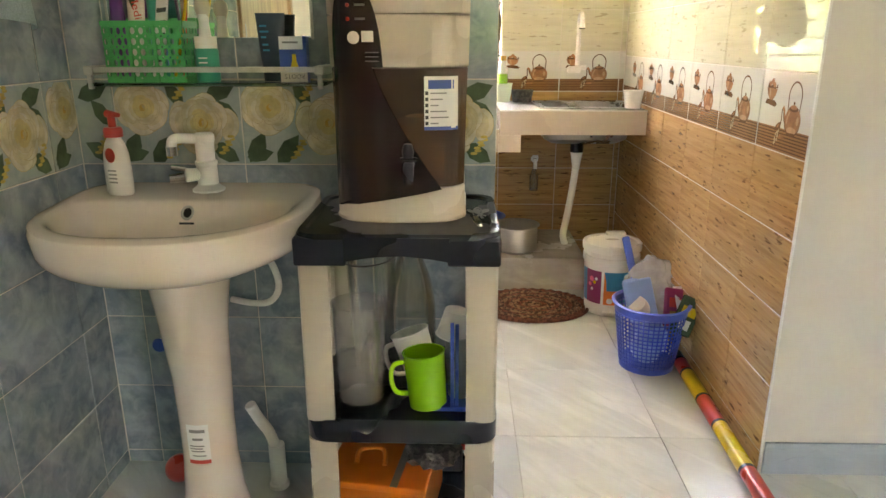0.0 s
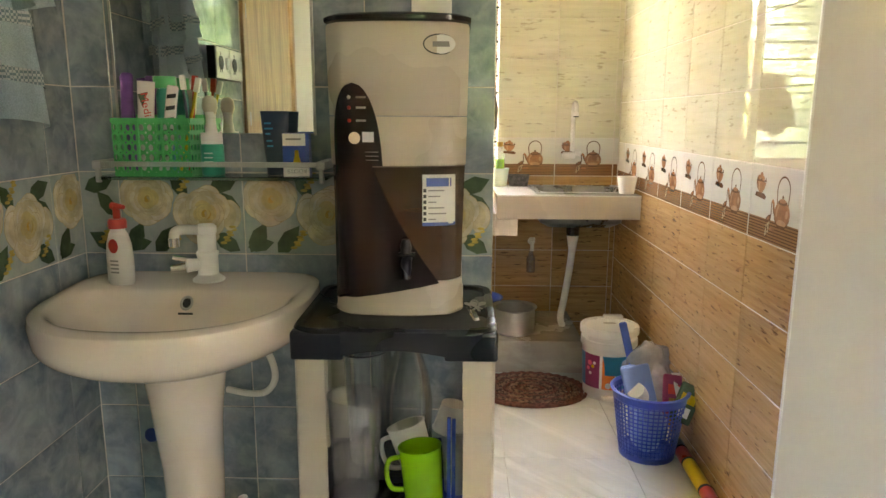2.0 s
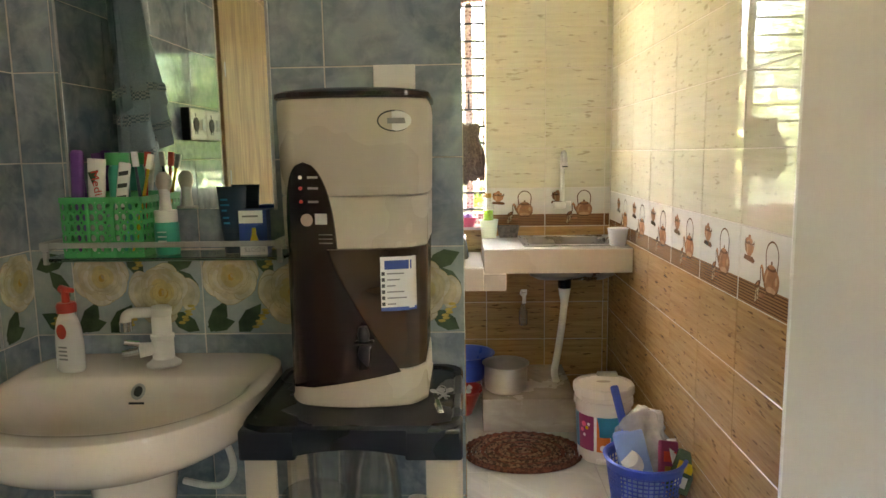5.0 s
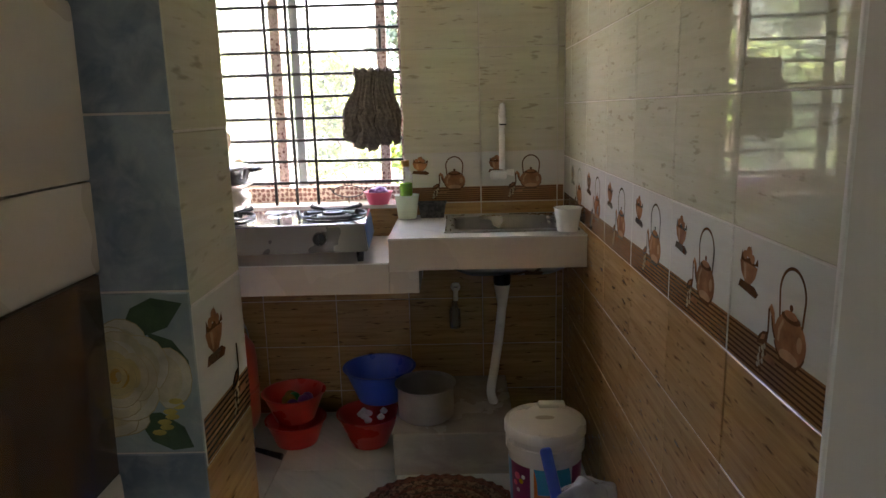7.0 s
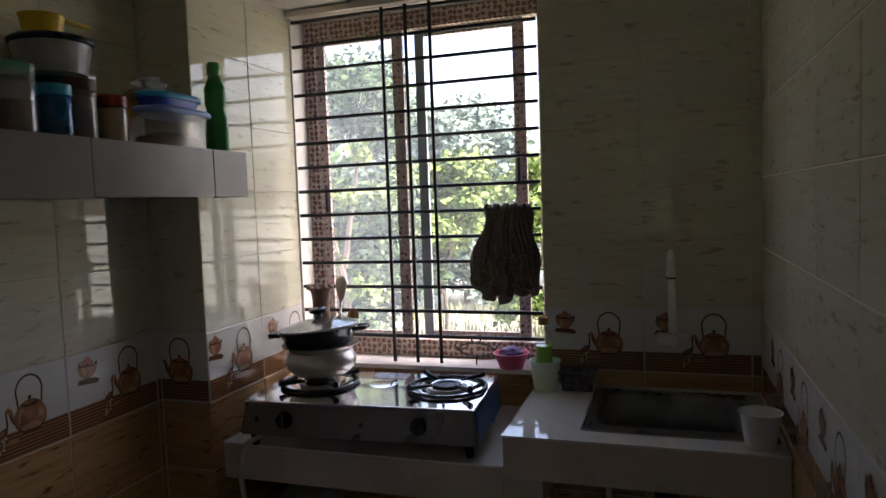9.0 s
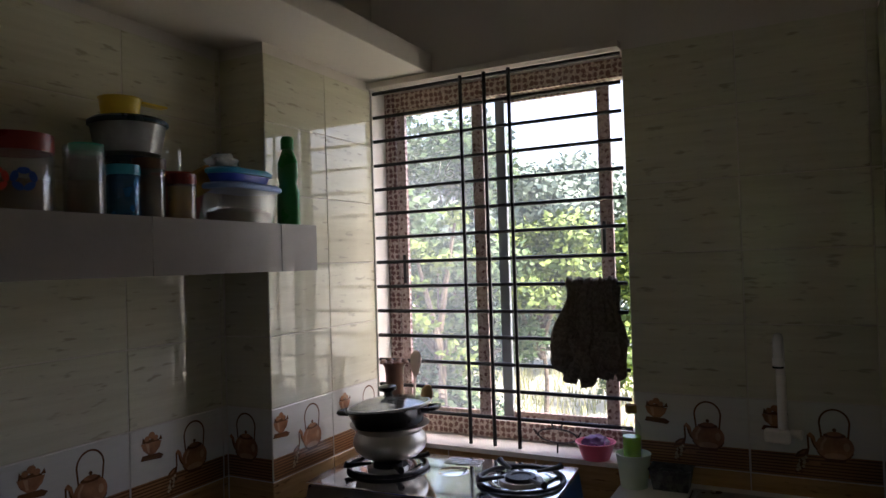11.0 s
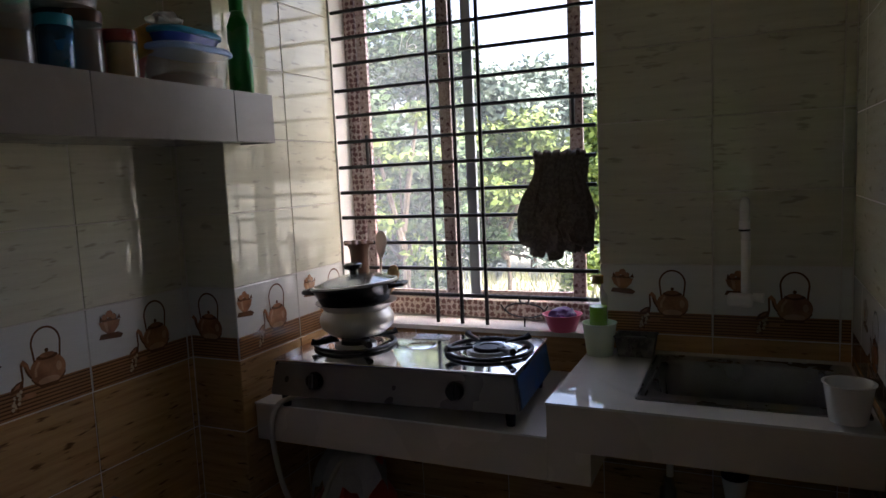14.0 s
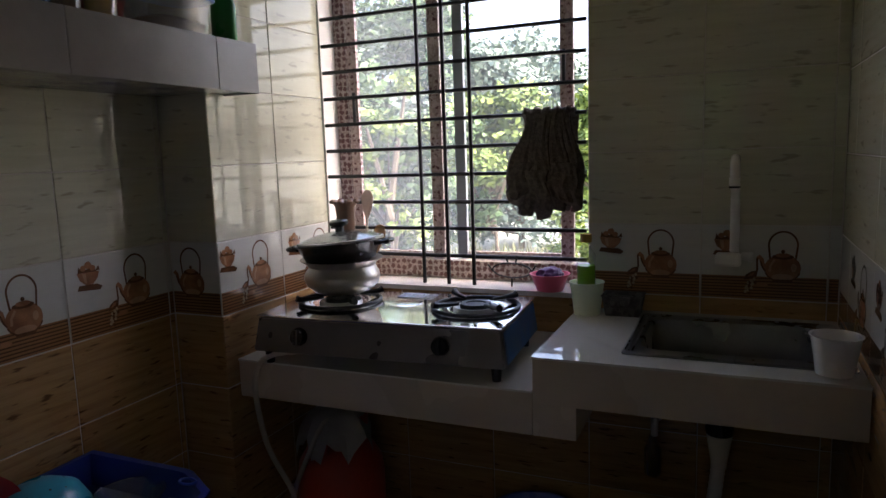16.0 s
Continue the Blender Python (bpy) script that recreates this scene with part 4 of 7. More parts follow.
# ---- beside the basin ----
def washbasin():
    b = thing("washbasin", "cream ceramic pedestal washbasin with a white tap", "washbasin", pose(-0.563, BASIN, 0))
    n = 72
    def outline(hw, front, back, straight):
        pts = []
        for i in range(n):
            a = 2 * math.pi * i / n
            c, s = math.cos(a), math.sin(a)
            if s < 0:
                pts.append((hw * math.copysign(abs(c) ** 0.86, c), -straight - (front - straight) * abs(s) ** 0.95))
            else:
                pts.append((hw * math.copysign(min(1, abs(c) ** 0.25 * 1.0), c) if abs(c) > 1e-6 else 0, -straight + (straight - back) * min(1, s ** 0.5 * 1.0)))
        return pts
    def ring(hw, front, back, straight, z, dip=0.0):
        return [(x, y, z + dip * max(0, (y + 0.2) / 0.2) if dip else z) for x, y in outline(hw, front, back, straight)]
    rings = [ring(0.100, 0.345, 0.120, 0.22, 0.664), ring(0.150, 0.385, 0.050, 0.20, 0.672), ring(0.215, 0.440, 0.012, 0.18, 0.690), ring(0.256, 0.474, 0.003, 0.17, 0.708),
             ring(0.278, 0.490, 0.002, 0.17, 0.722), ring(0.288, 0.498, 0.002, 0.17, 0.734), ring(0.292, 0.502, 0.002, 0.17, 0.748), ring(0.296, 0.505, 0.002, 0.17, 0.788),
             ring(0.293, 0.501, 0.002, 0.17, 0.798, 0.012), ring(0.286, 0.493, 0.004, 0.17, 0.802, 0.012), ring(0.272, 0.476, 0.012, 0.17, 0.803, 0.012),
             ring(0.260, 0.462, 0.135, 0.21, 0.802), ring(0.250, 0.452, 0.150, 0.22, 0.795), ring(0.225, 0.430, 0.170, 0.24, 0.765), ring(0.170, 0.390, 0.200, 0.26, 0.722), ring(0.08, 0.330, 0.25, 0.28, 0.702), ring(0.025, 0.300, 0.275, 0.286, 0.698)]
    bm = add_rings(bmesh.new(), rings, True, True)
    part("bowl", bm, CERAMIC, b)
    prof = [(0.100, 0.676), (0.088, 0.640), (0.080, 0.590), (0.073, 0.520), (0.067, 0.420), (0.063, 0.300), (0.063, 0.200), (0.070, 0.100), (0.084, 0.030), (0.090, 0.0)]
    rings = []
    for r, z in prof:
        rings.append([(0.020 + r * math.cos(a), -0.235 + r * 1.05 * math.sin(a) - (0.01 if z > 0.5 else 0), z) for a in (2 * math.pi * i / 40 for i in range(40))])
    p = part("pedestal", add_rings(bmesh.new(), rings, True, True), CERAMIC, b)
    def wrapped(name, u0, u1, z0, z1, lift, m, parent, label=""):
        """A paper patch that follows the round front of the pedestal."""
        bm = bmesh.new()
        g = []
        for z in (z0, z1):
            r = 0.0655 + lift
            g.append([bm.verts.new((0.020 + r * math.sin(u / 0.065), -0.235 - (r * 1.05) * math.cos(u / 0.065), z)) for u in (u0 + (u1 - u0) * k / 8 for k in range(9))])
        for k in range(8):
            bm.faces.new((g[0][k], g[0][k + 1], g[1][k + 1], g[1][k]))
        r2 = bmesh.ops.extrude_face_region(bm, geom=list(bm.faces))
        bmesh.ops.translate(bm, verts=[v for v in r2["geom"] if isinstance(v, bmesh.types.BMVert)], vec=(0, 0.0004, 0))
        bmesh.ops.recalc_face_normals(bm, faces=bm.faces)
        return part(name, bm, m, parent, label)
    st = wrapped("sticker", -0.026, 0.026, 0.205, 0.308, 0.0, PAPER, p, "white product sticker with an orange foot")
    wrapped("sticker_foot", -0.0255, 0.0255, 0.206, 0.216, 0.0006, RED_INK, st)
    for z, a, c, h in ((0.288, -0.018, 0.018, 0.008), (0.268, -0.012, 0.012, 0.006), (0.252, -0.020, 0.014, 0.003), (0.245, -0.020, 0.010, 0.003), (0.238, -0.018, 0.014, 0.003), (0.226, -0.016, 0.016, 0.003)):
        wrapped("sticker_print", a, c, z, z + h, 0.0006, GREY_INK, st)
    part("overflow_ring", tube([(0.0 + 0.0125 * math.cos(a), -0.1655 + 0.009 * math.sin(a), 0.776 + 0.0125 * math.sin(a)) for a in (2 * math.pi * i / 20 for i in range(20))], 0.003, 8, None, True), STEEL, b)
    part("overflow_hole", lathe([(0.0, -0.004), (0.0115, -0.003), (0.0115, 0.0), (0.0, 0.0)], 20), INK, b, "", pose(0.0, -0.1650, 0.776, 55, 0, 0))
    bm = bmesh.new()
    flat(bm, [(-0.016, 0.752), (0.018, 0.752), (0.018, 0.757), (-0.016, 0.757)], -0.1790, 0)
    part("maker_mark", bm, INK, b)
    part("waste", lathe([(0.0, 0.699), (0.022, 0.700), (0.024, 0.702), (0.016, 0.703), (0.0, 0.702)], 20, 0, -0.29), CHROME, b)


def basin_tap():
    t = thing("basin_tap", "white plastic pillar tap with chrome tips on the basin", "tap", pose(-0.538, BASIN - 0.085, 0.811) @ Matrix.Scale(1.22, 4))
    part("body", lathe([(0.030, 0.0), (0.031, 0.004), (0.024, 0.009), (0.0195, 0.014), (0.0195, 0.050), (0.021, 0.052), (0.021, 0.058), (0.0175, 0.060), (0.0175, 0.094), (0.0195, 0.096), (0.0195, 0.108), (0.015, 0.112), (0.0, 0.113)], 24), WHITE_PLASTIC, t)
    part("spout", tube(smooth_path([(0.0, 0.0, 0.100), (-0.020, -0.014, 0.103), (-0.038, -0.028, 0.105), (-0.047, -0.034, 0.101), (-0.049, -0.036, 0.088)]), 0.0098, 12), WHITE_PLASTIC, t)
    part("aerator", tube([(-0.049, -0.036, 0.091), (-0.049, -0.036, 0.074)], 0.0108, 14), CHROME, t)
    part("knob", tube([(-0.010, -0.008, 0.034), (-0.034, -0.022, 0.034)], [0.011, 0.014], 14), WHITE_PLASTIC, t)
    part("lever", tube([(-0.036, -0.023, 0.030), (-0.060, -0.036, 0.029)], [0.010, 0.008], 12), CHROME, t)
    part("lever", tube([(-0.034, -0.022, 0.046), (-0.056, -0.034, 0.052)], [0.006, 0.005], 10), CHROME, t)


def soap_bottle():
    s = thing("soap_bottle", "white pump bottle with a red top on the basin", "bottle", pose(-0.735, BASIN - 0.115, 0.808, 0, 0, -12))
    part("body", lathe([(0.0, 0.0), (0.030, 0.0), (0.034, 0.006), (0.034, 0.06), (0.031, 0.098), (0.024, 0.120), (0.018, 0.130), (0.018, 0.134), (0.0, 0.134)], 28, squash=0.62), WHITE_PLASTIC, s)
    part("cap", lathe([(0.0, 0.134), (0.0205, 0.134), (0.021, 0.150), (0.018, 0.156), (0.0, 0.157)], 24), RED, s)
    part("pump", tube(smooth_path([(0, 0, 0.156), (0, 0, 0.178), (0.002, -0.002, 0.188)], 3), [0.0085] * 6 + [0.0085], 12), RED, s)
    part("nozzle", tube([(-0.010, 0.0, 0.186), (0.024, -0.004, 0.184)], [0.009, 0.005], 10), RED, s)
    bm = bmesh.new()
    flat(bm, oval(0.0, 0.094, 0.013, 0.017, 16), -0.0222, 0)
    part("label_mark", bm, RED, s, "red printed badge", pose(0, 0.002, 0, 0, 0, 0))
    bm = bmesh.new()
    for k in range(4):
        flat(bm, [(-0.010, 0.030 + 0.009 * k), (0.012, 0.030 + 0.009 * k), (0.012, 0.034 + 0.009 * k), (-0.010, 0.034 + 0.009 * k)], -0.0218, 0)
    part("label_print", bm, GREY_INK, s)


def basin_pipes():
    h = thing("basin_hose", "white flexible supply hose looping beside the pedestal", "hose", pose(-0.44, 1.60, 0.60))
    part("hose", tube(smooth_path([(-0.02, 0.02, 0.095), (0.03, 0.0, 0.085), (0.062, -0.01, 0.04), (0.070, -0.01, -0.01), (0.045, 0.0, -0.048), (0.0, 0.015, -0.060), (-0.060, 0.03, -0.056)]), 0.008, 10), WHITE_PLASTIC, h)
    d = thing("drain_hose", "white ribbed drain hose going to the floor", "pipe", pose(-0.42, 1.62, 0.0))
    part("ribbed_hose", tube(smooth_path([(-0.050, -0.02, 0.27), (-0.035, -0.005, 0.22), (-0.018, 0.015, 0.17), (-0.005, 0.02, 0.12)], 10), 0.013, 12, ribs=0.14), WHITE_PLASTIC, d)
    part("sleeve", lathe([(0.020, 0.0), (0.026, 0.002), (0.026, 0.012), (0.021, 0.016), (0.021, 0.13), (0.0, 0.13)], 20, -0.003, 0.02), WHITE_PLASTIC, d)
    v = thing("angle_valve", "small blue valve wheel on the tiled wall", "valve", pose(-0.740, BASIN, 0.375))
    part("wheel", lathe([(0.0, 0.0), (0.017, 0.0), (0.020, 0.005), (0.016, 0.012), (0.0, 0.014)], 18), BLUE_PRINT, v, "", pose(0, -0.016, 0, 90, 0, 0))
    part("stem", tube([(0, 0, 0), (0, -0.018, 0)], 0.012, 12), WHITE_PLASTIC, v)
    r = thing("red_ball", "red plastic ball on the floor behind the pedestal", "ball", pose(-0.70, 1.66, 0.0))
    part("ball", lathe([(0.038 * math.sin(math.pi * k / 12) + 0.0003, 0.038 - 0.038 * math.cos(math.pi * k / 12)) for k in range(13)], 24), RED, r)


def glass_shelf():
    s = thing("glass_shelf", "glass bathroom shelf with a steel rail on the tiled wall", "shelf", pose(-0.508, BASIN, 1.055))
    part("glass", box(-0.265, 0.265, -0.128, -0.012, 0.0, 0.008, 0.002), SHELF_GLASS, s)
    part("rail", box(-0.262, 0.262, -0.126, -0.119, 0.030, 0.042, 0.002), STEEL, s)
    for x in (-0.262, 0.252):
        br = part("bracket", box(x - 0.006, x + 0.016, -0.130, -0.001, 0.024, 0.044, 0.004), STEEL, s)
        part("post", box(x, x + 0.010, -0.128, -0.116, -0.006, 0.026, 0.002), STEEL, br)


def perforated_basket():
    b = thing("toiletry_basket", "green perforated plastic basket on the glass shelf", "basket", pose(-0.642, 1.676, 1.0635))
    hw, d, h = 0.089, 0.045, 0.135
    def wall(x0, y0, x1, y1, cols, name):
        bm = bmesh.new()
        L = math.hypot(x1 - x0, y1 - y0)
        m = Matrix.Translation((x0, y0, 0)) @ Matrix.Rotation(math.atan2(y1 - y0, x1 - x0), 4, "Z")
        rows, cw = 5, L / cols
        for i in range(cols):
            for j in range(rows):
                ch = (h - 0.022) / rows
                cx, cz = (i + 0.5) * cw, 0.008 + (j + 0.5) * ch
                outer, inner = [], []
                for k in range(16):
                    a = 2 * math.pi * (k + 0.5) / 16
                    c, s = math.cos(a), math.sin(a)
                    f = max(abs(c), abs(s))
                    outer.append((cx + c / f * cw / 2, cz + s / f * ch / 2))
                    inner.append((cx + c * cw * 0.31, cz + s * ch * 0.33))
                rings = [[(x, -0.001, z) for x, z in outer], [(x, -0.001, z) for x, z in inner], [(x, 0.001, z) for x, z in inner], [(x, 0.001, z) for x, z in outer]]
                add_rings(bm, rings)
        add_box(bm, 0, L, -0.001, 0.001, 0, 0.008)
        add_box(bm, 0, L, -0.003, 0.003, h - 0.015, h - 0.004 + (0.008 if cols > 6 else 0.0))
        bmesh.ops.remove_doubles(bm, verts=bm.verts, dist=0.0009)
        bm.transform(m)
        part(name, bm, GREEN_PLASTIC, b)
    wall(-hw, -d, -0.030, -d, 4, "front_wall")
    wall(-0.030, -d, 0.026, -d, 3, "front_wall")
    wall(0.026, -d, hw, -d, 4, "front_wall")
    wall(hw, -d, hw, d, 5, "side_wall")
    wall(-hw, d, -hw, -d, 5, "side_wall")
    wall(hw, d, -hw, d, 8, "back_wall")
    for x in (-0.030, 0.026):
        part("front_rib", box(x - 0.004, x + 0.004, -d - 0.004, -d + 0.001, 0.0, h - 0.008, 0.002), GREEN_PLASTIC, b)
    part("base", box(-hw, hw, -d, d, -0.001, 0.002), GREEN_PLASTIC, b)


def toiletries():
    z = 1.068
    o = thing("hair_brush", "purple hair brush standing in the green basket", "brush", pose(-0.722, 1.672, z, 0, 4, 0))
    part("head", box(-0.014, 0.014, -0.008, 0.008, 0.09, 0.195, 0.007, 3), PURPLE, o)
    part("handle", tube([(0, 0, 0.0), (0, 0, 0.095)], 0.007, 10), PURPLE, o)
    o = thing("comb", "dark comb in the green basket", "comb", pose(-0.700, 1.690, z, 0, -6, 0))
    part("comb", box(-0.010, 0.012, -0.003, 0.003, 0.0, 0.19, 0.002), PURPLE, o)
    o = thing("toothpaste_tube", "white toothpaste tube with red lettering", "tube", pose(-0.672, 1.660, z, 0, 4, 0))
    rings = [[(w * math.cos(a), d * math.sin(a), zz) for a in (2 * math.pi * i / 20 for i in range(20))] for w, d, zz in ((0.011, 0.011, 0.0), (0.017, 0.013, 0.03), (0.019, 0.010, 0.10), (0.021, 0.003, 0.172), (0.021, 0.002, 0.178))]
    part("body", add_rings(bmesh.new(), rings, True, True), WHITE_PLASTIC, o)
    t = bpy.data.curves.new("lettering", "FONT")
    t.body, t.size, t.extrude = "Medi", 0.024, 0.0003
    t.materials.append(RED_INK)
    tx = new("lettering", t)
    tx.parent = o
    tx.matrix_basis = pose(-0.007, -0.0125, 0.155, 90, 78, 0)
    bm = bmesh.new()
    flat(bm, [(-0.016, 0.152), (0.008, 0.158), (-0.004, 0.128)], -0.0075, 0)
    part("leaf_mark", bm, LEAF_PRINT, o)
    o = thing("toothpaste_tube", "black and white striped toothpaste tube", "tube", pose(-0.632, 1.668, z, 0, 9, 10))
    part("body", box(-0.013, 0.013, -0.005, 0.005, 0.0, 0.172, 0.004), WHITE_PLASTIC, o)
    bm = bmesh.new()
    for k in range(6):
        flat(bm, [(-0.010, 0.03 + 0.023 * k), (0.010, 0.035 + 0.023 * k), (0.010, 0.043 + 0.023 * k), (-0.010, 0.038 + 0.023 * k)], -0.0055, 0)
    part("stripes", bm, INK, o)
    o = thing("toilet_bottle", "dark green capped bottle in the basket", "bottle", pose(-0.628, 1.694, z))
    part("body", lathe([(0, 0), (0.022, 0), (0.022, 0.15), (0.018, 0.165), (0.0, 0.165)], 20), TEAL, o)
    part("cap", lathe([(0, 0.165), (0.026, 0.165), (0.026, 0.188), (0, 0.189)], 20), GREEN_PLASTIC, o)
    for x, y, tilt, m, n in ((-0.590, 1.660, 14, YELLOW, "yellow"), (-0.572, 1.672, 6, RED, "red and white"), (-0.560, 1.664, -4, NAVY, "dark blue"), (-0.604, 1.682, -8, PALE_BLUE, "blue")):
        o = thing("toothbrush", n + " toothbrush standing in the green basket", "toothbrush", pose(x, y, z, 0, tilt, 0), "toothbrushes in the basket")
        part("handle", tube([(0, 0, 0), (0.001, 0, 0.09), (0, 0, 0.165)], [0.0045, 0.004, 0.003], 8), m, o)
        part("bristles", box(-0.005, 0.007, -0.005, 0.005, 0.162, 0.190, 0.001), PAPER if m is not RED else RED, o)
    o = thing("pump_bottle", "teal foam bottle with a white brush pump", "bottle", pose(-0.517, 1.672, 1.0635))
    part("body", lathe([(0, 0), (0.025, 0), (0.0265, 0.004), (0.0265, 0.068), (0.024, 0.072), (0, 0.072)], 26), TEAL, o)
    part("collar", lathe([(0, 0.072), (0.0245, 0.072), (0.0245, 0.098), (0, 0.098)], 26), WHITE_PLASTIC, o)
    part("neck", lathe([(0, 0.098), (0.014, 0.098), (0.011, 0.125), (0.012, 0.145), (0, 0.146)], 20), WHITE_PLASTIC, o)
    part("brush_head", lathe([(0, 0.138), (0.012, 0.140), (0.018, 0.156), (0.016, 0.174), (0.008, 0.182), (0, 0.183)], 20, squash=0.7), CREAM_PLASTIC, o)
    bm = bmesh.new()
    for k in range(4):
        flat(bm, [(-0.010, 0.02 + 0.01 * k), (0.010, 0.02 + 0.01 * k), (0.010, 0.023 + 0.01 * k), (-0.010, 0.023 + 0.01 * k)], -0.0268, 0)
    part("label_print", bm, PAPER, o)
    o = thing("face_wash_tube", "navy squeeze tube with pale lettering on the glass shelf", "tube", pose(-0.370, 1.684, 1.0635))
    rings = [[(w * math.cos(a), d * math.sin(a), zz) for a in (2 * math.pi * i / 24 for i in range(24))] for w, d, zz in ((0.022, 0.020, 0.0), (0.024, 0.020, 0.030), (0.027, 0.017, 0.05), (0.032, 0.008, 0.125), (0.034, 0.002, 0.148))]
    part("body", add_rings(bmesh.new(), rings, True, True), NAVY, o)
    bm = bmesh.new()
    for zz, a, c in ((0.118, -0.020, -0.004), (0.106, -0.020, 0.0), (0.094, -0.018, -0.006), (0.078, -0.016, -0.002), (0.066, -0.015, 0.0)):
        flat(bm, [(a, zz), (c, zz), (c, zz + 0.004), (a, zz + 0.004)], -0.0205, 0)
    part("label_print", bm, CYAN, o)
    o = thing("bulb_carton", "small blue and cream light bulb carton on the glass shelf", "box", pose(-0.314, 1.660, 1.0635, 0, 0, 6))
    part("carton", box(-0.030, 0.030, -0.024, 0.024, 0, 0.098, 0.001), BLUE_PRINT, o)
    bm = bmesh.new()
    flat(bm, [(-0.0295, 0.070), (0.022, 0.070), (0.022, 0.0975), (-0.0295, 0.0975)], -0.0243, 0)
    part("pale_band", bm, PAPER, o)
    bm = bmesh.new()
    flat(bm, [(-0.0295, 0.0), (0.0295, 0.0), (0.0295, 0.022), (-0.0295, 0.022)], -0.0243, 0)
    part("pale_band", bm, PAPER, o)
    bm = bmesh.new()
    flat(bm, [(-0.008, 0.028), (0.012, 0.028), (0.007, 0.046), (0.006, 0.060), (-0.002, 0.060), (-0.003, 0.046)], -0.0247, 0)
    part("bulb_picture", bm, YELLOW, o)
    t = bpy.data.curves.new("lettering", "FONT")
    t.body, t.size, t.extrude = "ROOTS", 0.0135, 0.0002
    t.materials.append(INK)
    tx = new("lettering", t)
    tx.parent = o
    tx.matrix_basis = pose(0.024, -0.0247, 0.0165, 90, 180, 0)
    bm = bmesh.new()
    flat(bm, [(-0.022, 0.083), (0.012, 0.083), (0.012, 0.087), (-0.022, 0.087)], -0.0247, 0)
    part("carton_print", bm, GREY_INK, o)
    for ob in bpy.data.objects:
        if ob.parent is None and ob.name.split(".")[0] in ("hair_brush", "comb", "toothpaste_tube", "toilet_bottle", "toothbrush"):
            ob.matrix_basis = ob.matrix_basis @ Matrix.Diagonal((1, 1, 1.18, 1))


def wall_mirror():
    m = thing("wall_mirror", "frameless wall mirror over the basin", "mirror", pose(-0.526, BASIN, 1.158))
    part("glass", box(-0.240, 0.240, -0.008, -0.003, 0.0, 0.72, 0.0015), MIRROR, m)
    for x in (-0.242, 0.236):
        part("edge_strip", box(x, x + 0.006, -0.010, -0.001, -0.003, 0.723, 0.001), STEEL, m)


def hanging_towel():
    t = thing("hanging_towel", "blue grey terry towel with checked bands hanging from a wall hook", "towel", pose(WEST_D, 0, 0))
    def place(u, v, y_top, y_low, w_top, w_low, z_low, z_rise, out, ph):
        """u runs along the hem towards the room, v from the hem up to the hook."""
        q = (1 - v) ** 0.75
        y = y_top + (y_low - y_top) * q - (u - 0.5) * (w_top + (w_low - w_top) * q)
        x = out + 0.030 * q + (0.010 + 0.028 * q) * math.sin(u * 13 + ph + 1.2 * v) + 0.010 * math.sin(u * 29 + 2 * ph) * (0.4 + 0.6 * q)
        z0 = z_low + z_rise * u ** 1.6 + 0.012 * math.sin(u * 9 + ph)
        return x, y, z0 + (1.80 - z0) * v
    layers = (("cloth", 1.33, 1.28, 0.10, 0.36, 1.17, 0.15, 0.052, 0.3), ("cloth", 1.35, 1.36, 0.08, 0.20, 1.40, 0.05, 0.092, 2.1))
    nu, nv = 36, 40
    for name, *a in layers:
        bm = bmesh.new()
        g = [[bm.verts.new(place(i / nu, j / nv, *a)) for i in range(nu + 1)] for j in range(nv + 1)]
        for j in range(nv):
            for i in range(nu):
                bm.faces.new((g[j][i], g[j][i + 1], g[j + 1][i + 1], g[j + 1][i]))
        bmesh.ops.solidify(bm, geom=list(bm.faces), thickness=0.006)
        cl = part(name, bm, TOWEL_BLUE, t)
        for v0, dv in (((0.12, 0.045), (0.30, 0.045)) if a[4] > 0.12 and a[3] > 0.3 else ((0.10, 0.06),)):
            bm = bmesh.new()
            for side in (0.005, -0.010):
                rows = []
                for v in (v0, v0 + dv):
                    row = []
                    for i in range(nu + 1):
                        x, y, z = place(i / nu, v, *a)
                        row.append(bm.verts.new((x + side, y - 0.2 * side, z)))
                    rows.append(row)
                for i in range(nu):
                    bm.faces.new((rows[0][i], rows[0][i + 1], rows[1][i + 1], rows[1][i]))
            part("woven_band", bm, TOWEL_HEM, cl, "pale checked woven band")
    h = thing("wall_hook", "steel hook on the tiled wall holding a towel", "hook", pose(WEST_D, 1.34, 1.78))
    part("plate", box(0.0, 0.006, -0.02, 0.02, -0.02, 0.03, 0.002), STEEL, h)
    part("prong", tube(smooth_path([(0.004, 0, 0.01), (0.05, 0, 0.0), (0.09, 0, 0.02), (0.088, 0, 0.05)]), 0.005, 8), STEEL, h)


